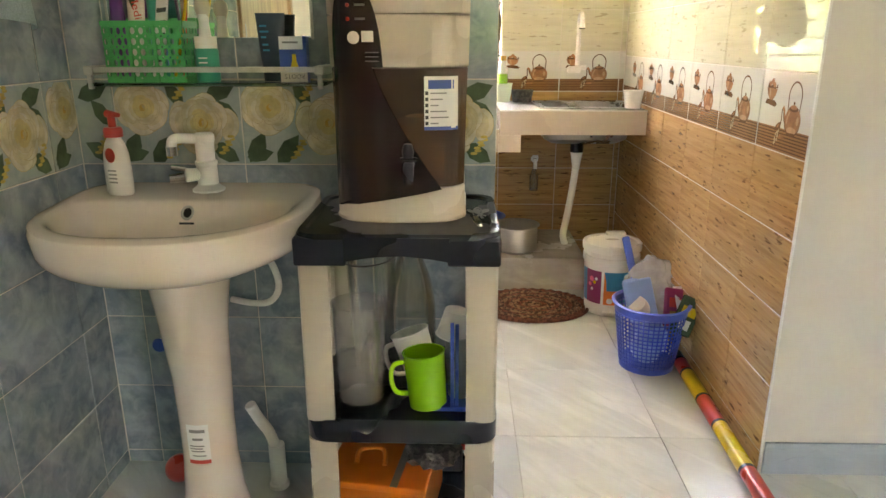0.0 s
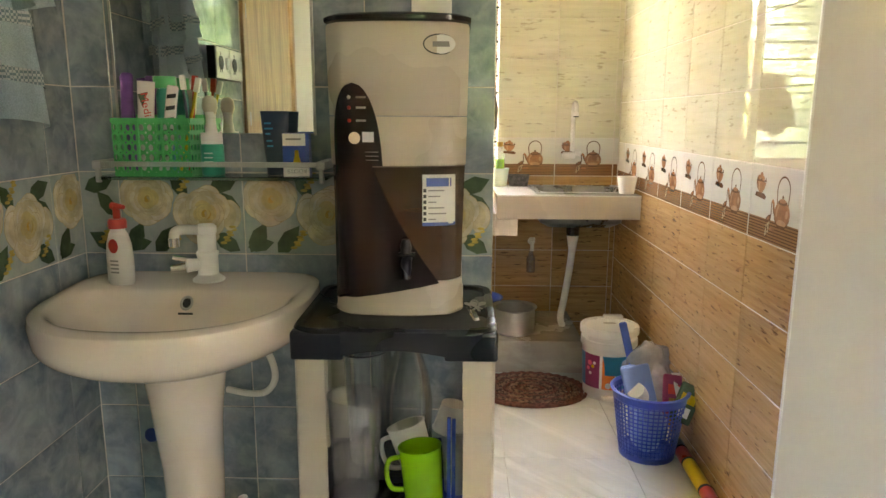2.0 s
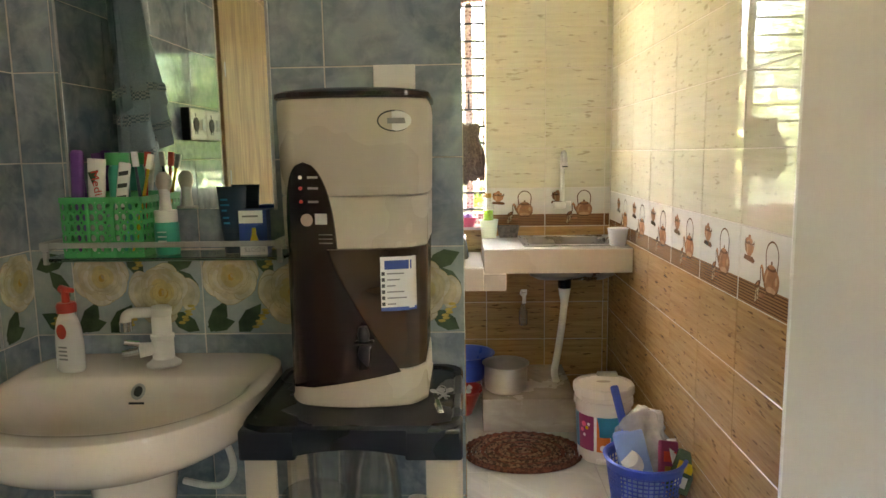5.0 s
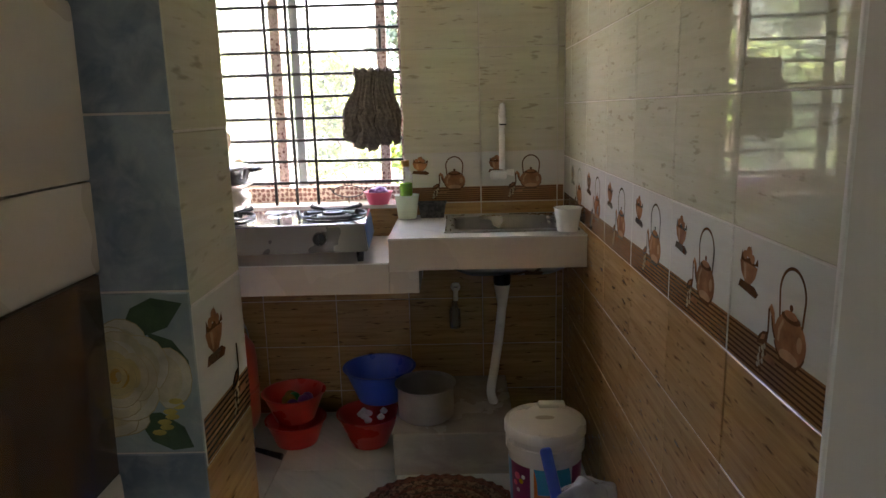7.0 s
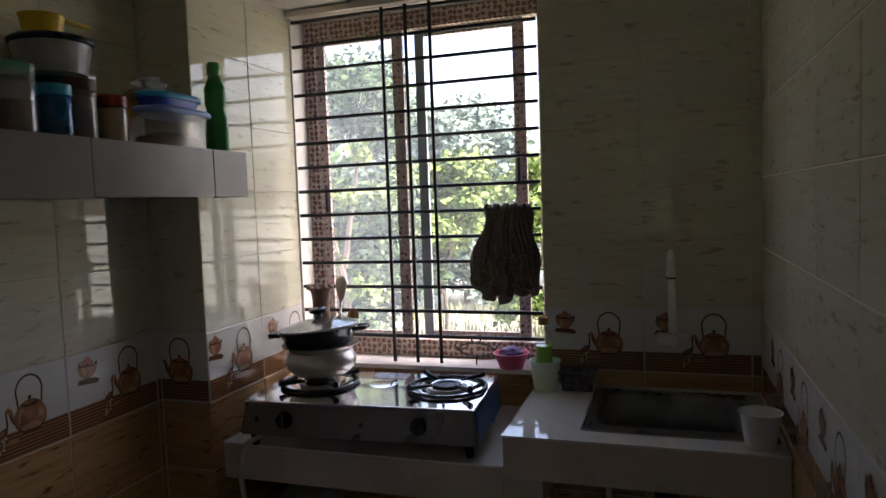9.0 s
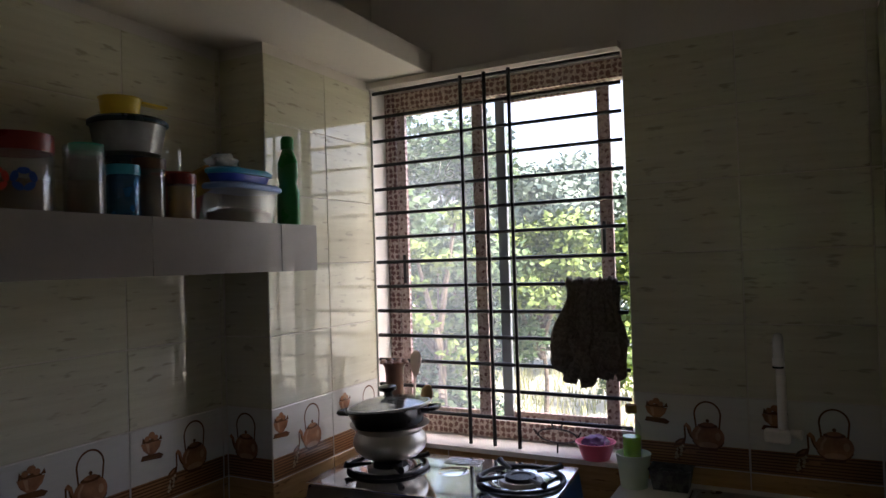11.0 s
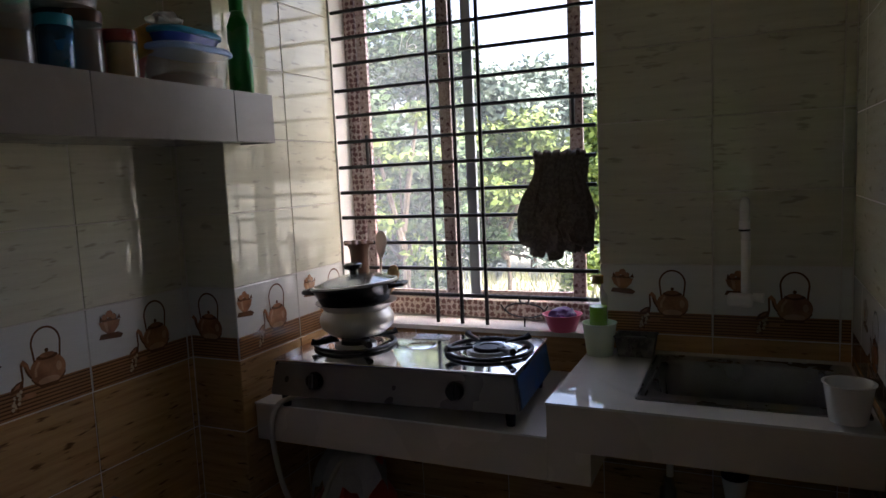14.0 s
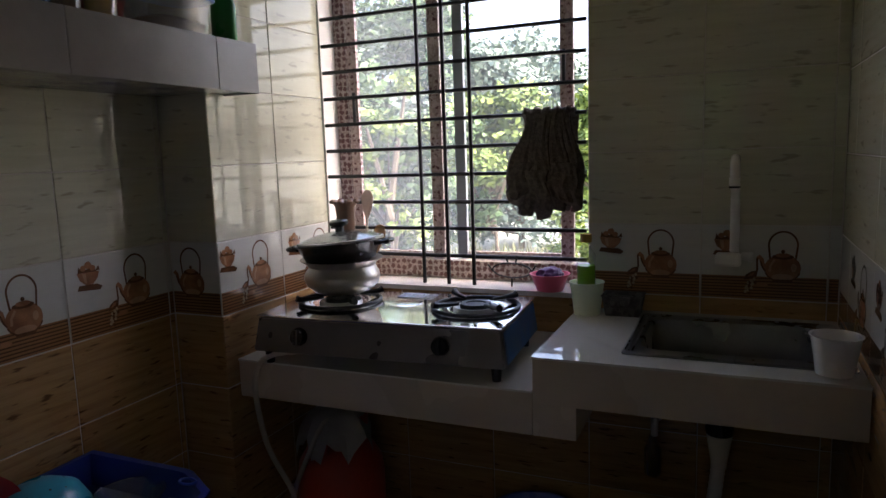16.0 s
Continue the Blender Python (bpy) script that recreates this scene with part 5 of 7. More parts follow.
def switch_board():
    s = thing("switch_board", "white socket and switch board with dark sides on the tiled wall", "switch", pose(WEST_D, 0.645, 1.40))
    part("back_box", box(0.0, 0.030, -0.155, 0.155, -0.060, 0.060, 0.003), INK, s, "dark back box")
    for a, b in ((-0.152, -0.004), (0.004, 0.152)):
        pl = part("plate", box(0.030, 0.036, a, b, -0.058, 0.058, 0.003), WHITE_PLASTIC, s)
        m = (a + b) / 2
        part("rocker", box(0.036, 0.041, m - 0.058, m - 0.026, -0.022, 0.022, 0.002), PAPER, pl)
        part("socket", lathe([(0, 0), (0.026, 0), (0.026, 0.003), (0, 0.003)], 20), INK, pl, "", pose(0.0355, m + 0.028, 0, 0, 90, 0))
        for y, z in ((m + 0.018, -0.030), (m + 0.038, -0.030), (m + 0.028, 0.034)):
            part("marking", box(0.036, 0.0366, y - 0.004, y + 0.004, z - 0.006, z + 0.006), INK, pl)
    p = thing("junction_plate", "blank white cover plate on the tiled wall", "cover plate", pose(-0.005, BASIN, 1.44))
    part("plate", box(-0.047, 0.047, -0.010, 0.0, -0.035, 0.035, 0.003), WHITE_PLASTIC, p)


def plastic_rack():
    r = thing("plastic_rack", "two-tone plastic storage rack with black shelves and cream legs", "rack", pose(-0.062, 1.515, 0))
    hw, hd = 0.203, 0.185
    def shelf(z0, z1, name):
        bm = bmesh.new()
        def rr(w, d, z, rad=0.045):
            pts = []
            for cx, cy, a0 in ((w - rad, d - rad, 0), (-w + rad, d - rad, 90), (-w + rad, -d + rad, 180), (w - rad, -d + rad, 270)):
                for k in range(7):
                    a = radians(a0 + 15 * k)
                    pts.append((cx + rad * math.cos(a), cy + rad * math.sin(a), z))
            return pts
        rings = [rr(hw - 0.004, hd - 0.004, z0), rr(hw, hd, z0 + 0.004), rr(hw, hd, z1 - 0.006), rr(hw - 0.004, hd - 0.004, z1), rr(hw - 0.016, hd - 0.016, z1), rr(hw - 0.020, hd - 0.020, z1 - 0.005)]
        add_rings(bm, rings, True, True)
        return part(name, bm, BLACK_PLASTIC, r)
    top = shelf(0.755, 0.796, "top_tray")
    for sx in (-1, 1):
        x0, x1 = (-hw, -hw + 0.105) if sx < 0 else (hw - 0.105, hw)
        part("corner_cap", box(x0, x1, -hd - 0.001, -hd + 0.060, 0.731, 0.789, 0.006), BLACK_PLASTIC, top)
        part("corner_cap", box(x0, x1, hd - 0.060, hd + 0.001, 0.731, 0.789, 0.006), BLACK_PLASTIC, top)
    for y in (-hd - 0.001, hd - 0.009):
        bm = bmesh.new()
        edge = [(-hw + 0.10, 0.741)] + [(-hw + 0.10 + (2 * hw - 0.20) * i / 12, 0.741 + 0.012 * math.sin(math.pi * i / 12)) for i in range(1, 12)] + [(hw - 0.10, 0.741)]
        low = [(x, z) for x, z in edge]
        rings = [[(x, y + d, z) for x, z in low] + [(x, y + d, 0.790) for x, z in reversed(low)] for d in (0.0, 0.010)]
        add_rings(bm, rings, True, True)
        bmesh.ops.recalc_face_normals(bm, faces=bm.faces)
        part("apron", bm, BLACK_PLASTIC, top)
    shelf(0.336, 0.392, "middle_shelf")
    shelf(0.020, 0.072, "bottom_shelf")
    for sx in (-1, 1):
        for sy in (-1, 1):
            for z0, z1 in ((0.388, 0.734), (0.068, 0.340)):
                bm = bmesh.new()
                a, b = hw - 0.066, hw - 0.003
                c, d = hd - 0.066, hd - 0.003
                outline = [(a, d), (b - 0.018, d), (b - 0.006, d - 0.005), (b, d - 0.018), (b, c), (b - 0.008, c), (b - 0.008, d - 0.014), (b - 0.016, d - 0.010), (a, d - 0.010)]
                rings = [[(sx * x * f, sy * y * f, z) for x, y in outline] for z, f in ((z0, 1.0), (z1, 0.995))]
                add_rings(bm, rings, True, True)
                bmesh.ops.recalc_face_normals(bm, faces=bm.faces)
                part("leg", bm, CREAM_PLASTIC, r)
    for sx in (-1, 1):
        for sy in (-1, 1):
            part("foot", box(sx * (hw - 0.03) - 0.018, sx * (hw - 0.03) + 0.018, sy * (hd - 0.03) - 0.018, sy * (hd - 0.03) + 0.018, 0, 0.022, 0.004), BLACK_PLASTIC, r)


def front_y(x, z):
    """The bowed front of the purifier."""
    return -0.118 - 0.030 * (1 - (x / 0.150) ** 2) + 0.030 * max(0.0, (abs(x) - 0.100) / 0.036) ** 2


def bowed(name, left, right, z0, z1, lift, material, parent, label="", nz=24, nx=14, depth=0.004):
    """A plate that follows the bowed front between two edges given as functions of height."""
    bm = bmesh.new()
    g = []
    for j in range(nz + 1):
        z = z0 + (z1 - z0) * j / nz
        a, b = left(z), right(z)
        g.append([bm.verts.new((a + (b - a) * i / nx, front_y(a + (b - a) * i / nx, z) - lift, z)) for i in range(nx + 1)])
    for j in range(nz):
        for i in range(nx):
            bm.faces.new((g[j][i], g[j][i + 1], g[j + 1][i + 1], g[j + 1][i]))
    bmesh.ops.remove_doubles(bm, verts=bm.verts, dist=0.00005)
    r = bmesh.ops.extrude_face_region(bm, geom=list(bm.faces))
    bmesh.ops.translate(bm, verts=[v for v in r["geom"] if isinstance(v, bmesh.types.BMVert)], vec=(0, depth, 0))
    bmesh.ops.recalc_face_normals(bm, faces=bm.faces)
    return part(name, bm, material, parent, label)


def water_purifier():
    p = thing("water_purifier", "cream and maroon countertop water purifier with a smoky tank", "water purifier", pose(-0.063, 1.583, 0.7915))
    def plan(w, z, grow=0.0):
        pts = []
        for i in range(49):
            x = w * math.sin(math.pi / 2 * (i / 24 - 1))
            pts.append((x, front_y(x * 0.136 / w, z) - grow, z))
        return pts + [(w, 0.10, z), (w - 0.02, 0.115, z), (-w + 0.02, 0.115, z), (-w, 0.10, z)]
    def block(name, levels, m, label=""):
        bm = add_rings(bmesh.new(), [plan(w, z, g) for w, z, g in levels], True, True)
        bmesh.ops.recalc_face_normals(bm, faces=bm.faces)
        return part(name, bm, m, p, label)
    block("base", [(0.130, 0.0, 0.0), (0.135, 0.003, 0.004), (0.136, 0.010, 0.004), (0.134, 0.014, 0.002), (0.133, 0.060, 0.0), (0.132, 0.072, -0.002)], CREAM_PLASTIC)
    block("lower_tank", [(0.131, 0.074, -0.003), (0.134, 0.20, -0.003), (0.137, 0.308, -0.003)], SMOKE, "smoky brown see-through tank")
    block("water", [(0.126, 0.077, -0.010), (0.128, 0.205, -0.010)], WATER, "brown tinted water in the tank")
    part("inner_filter", lathe([(0, 0.076), (0.050, 0.076), (0.053, 0.082), (0.053, 0.185), (0.046, 0.200), (0.020, 0.208), (0, 0.208)], 40, 0.035, -0.02), SPICE, p, "brown filter candle seen through the tank")
    block("middle_band", [(0.137, 0.311, 0.0), (0.139, 0.314, 0.002), (0.141, 0.405, 0.002), (0.140, 0.408, 0.0)], CREAM_PLASTIC)
    block("upper_tank", [(0.140, 0.410, 0.0), (0.141, 0.413, 0.002), (0.144, 0.560, 0.002), (0.144, 0.582, 0.002), (0.142, 0.588, 0.0)], CREAM_PLASTIC)
    block("lid", [(0.143, 0.589, 0.002), (0.147, 0.592, 0.006), (0.147, 0.600, 0.006), (0.140, 0.604, 0.0), (0.10, 0.610, -0.03)], MAROON)
    def curve(z):
        s = min(1, max(0, (0.312 - z) / 0.265))
        return -0.048 + 0.150 * s ** 1.25
    bowed("front_panel", lambda z: -0.133, lambda z: max(-0.132, min(curve(z), -0.133 + (z - 0.030) * 5.6) if z < 0.075 else curve(z)), 0.031, 0.311, 0.004, MAROON, p, "glossy maroon front panel with a curved edge", 36, 16)
    def half(z):
        s = min(1, max(0, (z - 0.311) / 0.162))
        return 0.0495 * math.sqrt(max(0.0, 1 - s ** 2.6)) + 0.0004
    def cl(z):
        return -0.0765 - 0.06 * (z - 0.311) - half(z)
    def cr(z):
        return -0.0765 - 0.06 * (z - 0.311) + half(z)
    c = bowed("control_panel", cl, cr, 0.311, 0.473, 0.010, MAROON, p, "dark oval control panel with small lamps", 30, 8, 0.008)
    for z, m in ((0.445, PAPER), (0.425, RED), (0.400, RED)):
        part("lamp", lathe([(0, 0), (0.0036, 0), (0.003, 0.0015), (0, 0.002)], 12), m, c, "", pose(-0.092, front_y(-0.092, 0) - 0.011, z, 90, 0, 0))
        bowed("marking", lambda q: -0.078, lambda q: -0.058, z - 0.002, z + 0.002, 0.0112, GREY_INK, c, "", 1, 2, 0.0004)
    part("button", lathe([(0, 0), (0.012, 0), (0.011, 0.003), (0, 0.004)], 18), CREAM_PLASTIC, c, "", pose(-0.082, front_y(-0.082, 0) - 0.011, 0.366, 90, 0, 0))
    bowed("marking", lambda q: -0.066, lambda q: -0.043, 0.358, 0.378, 0.0112, PAPER, c, "white label", 2, 3, 0.0004)
    for k in range(3):
        bowed("marking", lambda q: -0.060, lambda q: -0.034, 0.322 + 0.008 * k, 0.3235 + 0.008 * k, 0.0112, GREY_INK, c, "", 1, 3, 0.0004)
    s = bowed("instruction_sticker", lambda z: 0.052, lambda z: 0.118, 0.194, 0.294, 0.0015, PAPER, p, "white instruction sticker with a blue head", 4, 6, 0.001)
    bowed("sticker_head", lambda z: 0.060, lambda z: 0.110, 0.270, 0.287, 0.002, BLUE_PRINT, s, "", 2, 4, 0.0004)
    bowed("sticker_foot", lambda z: 0.052, lambda z: 0.118, 0.190, 0.197, 0.002, BLUE_PRINT, s, "", 2, 4, 0.0004)
    for k in range(6):
        z = 0.200 + 0.0117 * k
        bowed("pictogram", lambda q: 0.054, lambda q: 0.060, z, z + 0.007, 0.002, INK, s, "", 1, 2, 0.0004)
        bowed("text_line", lambda q: 0.064, lambda q: (0.100 if k == 1 else 0.080 + 0.008 * (k % 3)), z + 0.002, z + 0.0045, 0.002, GREY_INK, s, "", 1, 3, 0.0004)
    t = part("spigot", tube(smooth_path([(0.020, front_y(0.02, 0) + 0.004, 0.125), (0.020, front_y(0.02, 0) - 0.030, 0.122), (0.020, front_y(0.02, 0) - 0.036, 0.090)], 4), 0.012, 12), BLACK_PLASTIC, p)
    part("tap_lever", box(0.004, 0.038, front_y(0.02, 0) - 0.040, front_y(0.02, 0) - 0.012, 0.133, 0.139, 0.002), BLACK_PLASTIC, t)
    part("tap_knob", lathe([(0, 0.138), (0.010, 0.138), (0.012, 0.152), (0.008, 0.166), (0, 0.168)], 16, 0.020, front_y(0.02, 0) - 0.022), BLACK_PLASTIC, t)
    bm = bmesh.new()
    e = oval(0.086, 0.546, 0.030, 0.019, 28, 0.03, 2)
    flat(bm, e, front_y(0.086, 0) - 0.0035, 0)
    badge = part("badge", bm, PAPER, p, "white oval maker's badge with a dark rim", pose(0, 0, 0, 0, 0, 0))
    part("badge_rim", tube([(x, front_y(x, 0) - 0.003, z) for x, z in e], 0.0013, 6, None, True), INK, p)
    bm = bmesh.new()
    flat(bm, [(0.068, 0.541), (0.106, 0.541), (0.104, 0.551), (0.070, 0.551)], front_y(0.086, 0) - 0.005, 0)
    part("badge_mark", bm, GREY_INK, p)
    for a, b, z, h in ((0.066, 0.104, 0.500, 0.011), (0.066, 0.110, 0.492, 0.0015), (0.086, 0.110, 0.484, 0.004)):
        bowed("model_mark", lambda q: a, lambda q: b, z, z + h, 0.0025, GREY_INK, p, "", 1, 4, 0.0006)


washbasin()
basin_tap()
soap_bottle()
basin_pipes()
glass_shelf()
perforated_basket()
toiletries()
wall_mirror()
hanging_towel()
switch_board()
plastic_rack()
water_purifier()


def mug(name, label, m, r0, r1, h, material, handle=180):
    c = thing(name, label, "mug", m)
    part("cup", shell_cup(r0, r1, h, 0.003), material, c)
    a = radians(handle)
    pts = [(r1 * 0.93 * math.cos(a), r1 * 0.93 * math.sin(a), h * 0.84), ((r1 + 0.022) * math.cos(a), (r1 + 0.022) * math.sin(a), h * 0.80), ((r1 + 0.030) * math.cos(a), (r1 + 0.030) * math.sin(a), h * 0.55),
           ((r1 + 0.022) * math.cos(a), (r1 + 0.022) * math.sin(a), h * 0.30), (r0 * 1.0 * math.cos(a), r0 * 1.0 * math.sin(a), h * 0.24)]
    part("handle", tube(smooth_path(pts, 5), 0.0055, 8), material, c)
    return c


def rack_things():
    zt, zm, zb = 0.792, 0.388, 0.068
    o = thing("water_jug", "large cloudy clear plastic jug with a handle", "jug", pose(-0.158, 1.445, zm))
    part("body", shell_cup(0.050, 0.058, 0.225, 0.0025, 36, 0.003), FROST, o)
    part("handle", tube(smooth_path([(0.030, -0.044, 0.165), (0.036, -0.066, 0.155), (0.036, -0.068, 0.10), (0.030, -0.050, 0.045), (0.026, -0.040, 0.04)], 5), 0.008, 8), FROST, o)
    o = thing("glass_jug", "clear glass jug with a dark rim", "jug", pose(-0.150, 1.60, zm))
    part("body", shell_cup(0.045, 0.058, 0.275, 0.002, 32), GLASS, o)
    part("rim", tube([(0.060 * math.cos(a), 0.060 * math.sin(a), 0.274 + 0.006 * math.cos(a)) for a in (2 * math.pi * i / 28 for i in range(28))], 0.002, 6, None, True), IRON, o)
    o = thing("water_bottle", "tall clear glass bottle with a lime green cap", "bottle", pose(-0.055, 1.585, zm))
    part("glass", lathe([(0.0, 0.0), (0.054, 0.0), (0.058, 0.01), (0.058, 0.16), (0.050, 0.22), (0.028, 0.285), (0.024, 0.335), (0.024, 0.345), (0.021, 0.345), (0.021, 0.29), (0.046, 0.22), (0.054, 0.16), (0.054, 0.012), (0.0, 0.008)], 32), GLASS, o)
    part("cap", lathe([(0, 0.340), (0.028, 0.340), (0.028, 0.366), (0.024, 0.369), (0, 0.369)], 24), LIME, o)
    mug("green_mug", "lime green plastic mug tilted on the rack shelf", pose(-0.006, 1.405, zm + 0.004, -4, -5, 0), 0.041, 0.045, 0.122, LIME, 188)
    mug("white_mug", "white china mug leaning behind the green mug", pose(-0.016, 1.490, zm + 0.012, -8, -18, 0), 0.036, 0.043, 0.125, WHITE_PLASTIC, 175)
    o = thing("cutlery_stand", "blue plastic cup stand on the rack shelf", "stand", pose(0.058, 1.43, zm))
    part("base", box(-0.060, 0.045, -0.055, 0.055, 0.0, 0.012, 0.004), BLUE_PLASTIC, o)
    for x, y, h in ((-0.012, -0.050, 0.205), (-0.002, -0.046, 0.20), (0.038, -0.050, 0.10), (0.035, 0.045, 0.205)):
        part("post", box(x - 0.004, x + 0.004, y - 0.004, y + 0.004, 0.010, h, 0.001), BLUE_PLASTIC, o)
    part("top_ring", lathe([(0.012, 0.098), (0.016, 0.098), (0.016, 0.106), (0.012, 0.106)], 18, 0.034, -0.05), BLUE_PLASTIC, o)
    o = thing("steel_tumbler", "steel tumbler in the blue stand", "tumbler", pose(0.062, 1.435, zm + 0.013))
    part("cup", shell_cup(0.026, 0.034, 0.145, 0.0015), STEEL, o)
    o = thing("paper_cup", "white cup turned over a steel tumbler", "cup", pose(0.056, 1.435, zm + 0.212, 180, 10, 0))
    part("cup", shell_cup(0.026, 0.036, 0.060, 0.0015), WHITE_PLASTIC, o)
    o = thing("orange_box", "orange plastic box on the bottom shelf", "box", pose(-0.115, 1.475, zb, 0, 0, -8))
    part("body", box(-0.105, 0.120, -0.130, 0.120, 0.0, 0.140, 0.010), ORANGE, o)
    l = part("lid", box(-0.110, 0.125, -0.135, 0.125, 0.140, 0.158, 0.006), ORANGE, o)
    part("handle", tube(smooth_path([(-0.05, -0.06, 0.156), (-0.05, -0.02, 0.168), (0.0, -0.01, 0.168), (0.015, -0.06, 0.156)], 5), 0.006, 8), ORANGE, l)
    part("tape", box(0.045, 0.062, -0.134, 0.120, 0.1585, 0.1592), GREY_INK, l)
    o = thing("crumpled_rag", "crumpled grey rag on the orange box", "cloth", pose(0.005, 1.44, zb + 0.159))
    bm = bmesh.new()
    bmesh.ops.create_icosphere(bm, subdivisions=4, radius=0.05)
    for v in bm.verts:
        k = 1 + 0.35 * noise.noise(v.co * 38) + 0.2 * noise.noise(v.co * 90)
        v.co = Vector((v.co.x * k * 1.2, v.co.y * k, max(0.0, 0.018 + v.co.z * k * 0.55)))
    part("cloth", bm, GREY_CLOTH, o)
    o = thing("red_sandal", "orange red plastic sandal behind the rag", "sandal", pose(0.040, 1.52, zb + 0.160, 0, 0, -20))
    part("sole", box(-0.09, 0.06, -0.035, 0.035, 0.0, 0.018, 0.008), RED, o)
    for x in (-0.03, 0.02):
        part("strap", tube(smooth_path([(x, -0.034, 0.012), (x, -0.02, 0.045), (x, 0.02, 0.045), (x, 0.034, 0.012)], 5), 0.007, 8), RED, o)
    o = thing("black_crate", "black plastic crate at the back of the bottom shelf", "crate", pose(-0.06, 1.645, zb))
    part("body", box(-0.13, 0.13, -0.03, 0.03, 0.0, 0.235, 0.006), BLACK_PLASTIC, o)
    k = thing("key_bunch", "bunch of keys and a nail clipper beside the purifier", "keys", pose(0.098, 1.50, zt) @ Matrix.Scale(0.72, 4))
    part("ring", tube([(0.014 * math.cos(a), 0.02 + 0.014 * math.sin(a), 0.006 + 0.010 * math.sin(a)) for a in (2 * math.pi * i / 18 for i in range(18))], 0.0018, 6, None, True), STEEL, k)
    for a, x, y, z in ((20, 0.005, 0.0, 0.006), (-40, 0.012, -0.01, 0.010), (75, -0.004, -0.015, 0.012)):
        kk = part("key", box(-0.004, 0.004, -0.030, 0.010, -0.001, 0.001, 0.0005), STEEL, k, "", pose(x, y, z, 14, 0, a))
        part("bow", lathe([(0.004, -0.001), (0.011, -0.001), (0.011, 0.001), (0.004, 0.001)], 16, 0, 0.018), STEEL, kk)
    c = thing("nail_clipper", "steel nail clipper lying on the rack", "nail clipper", pose(0.096, 1.415, zt + 0.004, 0, 0, 12))
    part("jaw", box(-0.006, 0.006, -0.025, 0.025, 0.0, 0.003, 0.001), CHROME, c)
    part("lever", box(-0.005, 0.005, -0.022, 0.022, 0.006, 0.009, 0.001), CHROME, c, "", pose(0, 0, 0, 8, 0, 0))


rack_things()


# ---- kitchen ----
def kitchen_sink():
    s = thing("kitchen_sink", "stainless steel sink set into the counter", "sink", pose(0.650, 3.455, 0.851))
    def rr(w, d, z, rad, cx=0.0, cy=0.0):
        pts = []
        for ax, ay, a0 in ((w - rad, d - rad, 0), (-w + rad, d - rad, 90), (-w + rad, -d + rad, 180), (w - rad, -d + rad, 270)):
            for k in range(7):
                a = radians(a0 + 15 * k)
                pts.append((cx + ax + rad * math.cos(a), cy + ay + rad * math.sin(a), z))
        return pts
    rings = [rr(0.232, 0.196, 0.0005, 0.012), rr(0.232, 0.196, 0.004, 0.012), rr(0.226, 0.190, 0.0055, 0.010), rr(0.220, 0.184, 0.0035, 0.010), rr(0.200, 0.146, 0.0035, 0.045), rr(0.196, 0.142, -0.002, 0.045), rr(0.190, 0.136, -0.10, 0.045), rr(0.180, 0.126, -0.155, 0.05), rr(0.15, 0.10, -0.163, 0.05), rr(0.03, 0.03, -0.166, 0.029)]
    part("bowl", add_rings(bmesh.new(), rings, False, True), SINK_STEEL, s)
    part("waste", lathe([(0, -0.165), (0.036, -0.164), (0.038, -0.162), (0.028, -0.163), (0, -0.163)], 24), CHROME, s)
    for k in range(3):
        part("ridge", tube([(-0.226 + 0.008 * k, -0.17, 0.0045), (-0.226 + 0.008 * k, 0.17, 0.0045)], 0.0022, 6), SINK_STEEL, s)
    part("underside", add_rings(bmesh.new(), [rr(0.203, 0.148, -0.110, 0.05), rr(0.196, 0.142, -0.150, 0.05), rr(0.16, 0.11, -0.172, 0.05), rr(0.04, 0.04, -0.176, 0.035)], False, True), SINK_STEEL, s)
    w = thing("sink_drain", "white ribbed drain pipe from the sink to the plinth", "pipe", pose(0.625, 3.42, 0.158))
    part("nut", lathe([(0.0, 0.47), (0.030, 0.47), (0.032, 0.48), (0.032, 0.515), (0.0, 0.515)], 20), BLACK_PLASTIC, w)
    part("sleeve", lathe([(0.0, 0.385), (0.018, 0.385), (0.019, 0.40), (0.030, 0.468), (0.0, 0.470)], 20), WHITE_PLASTIC, w)
    part("ribbed_hose", tube(smooth_path([(0.0, 0.0, 0.40), (-0.012, 0.0, 0.28), (-0.032, 0.0, 0.14), (-0.046, 0.0, 0.05), (-0.034, 0.002, 0.0)], 16), 0.016, 12, ribs=0.10), WHITE_PLASTIC, w)


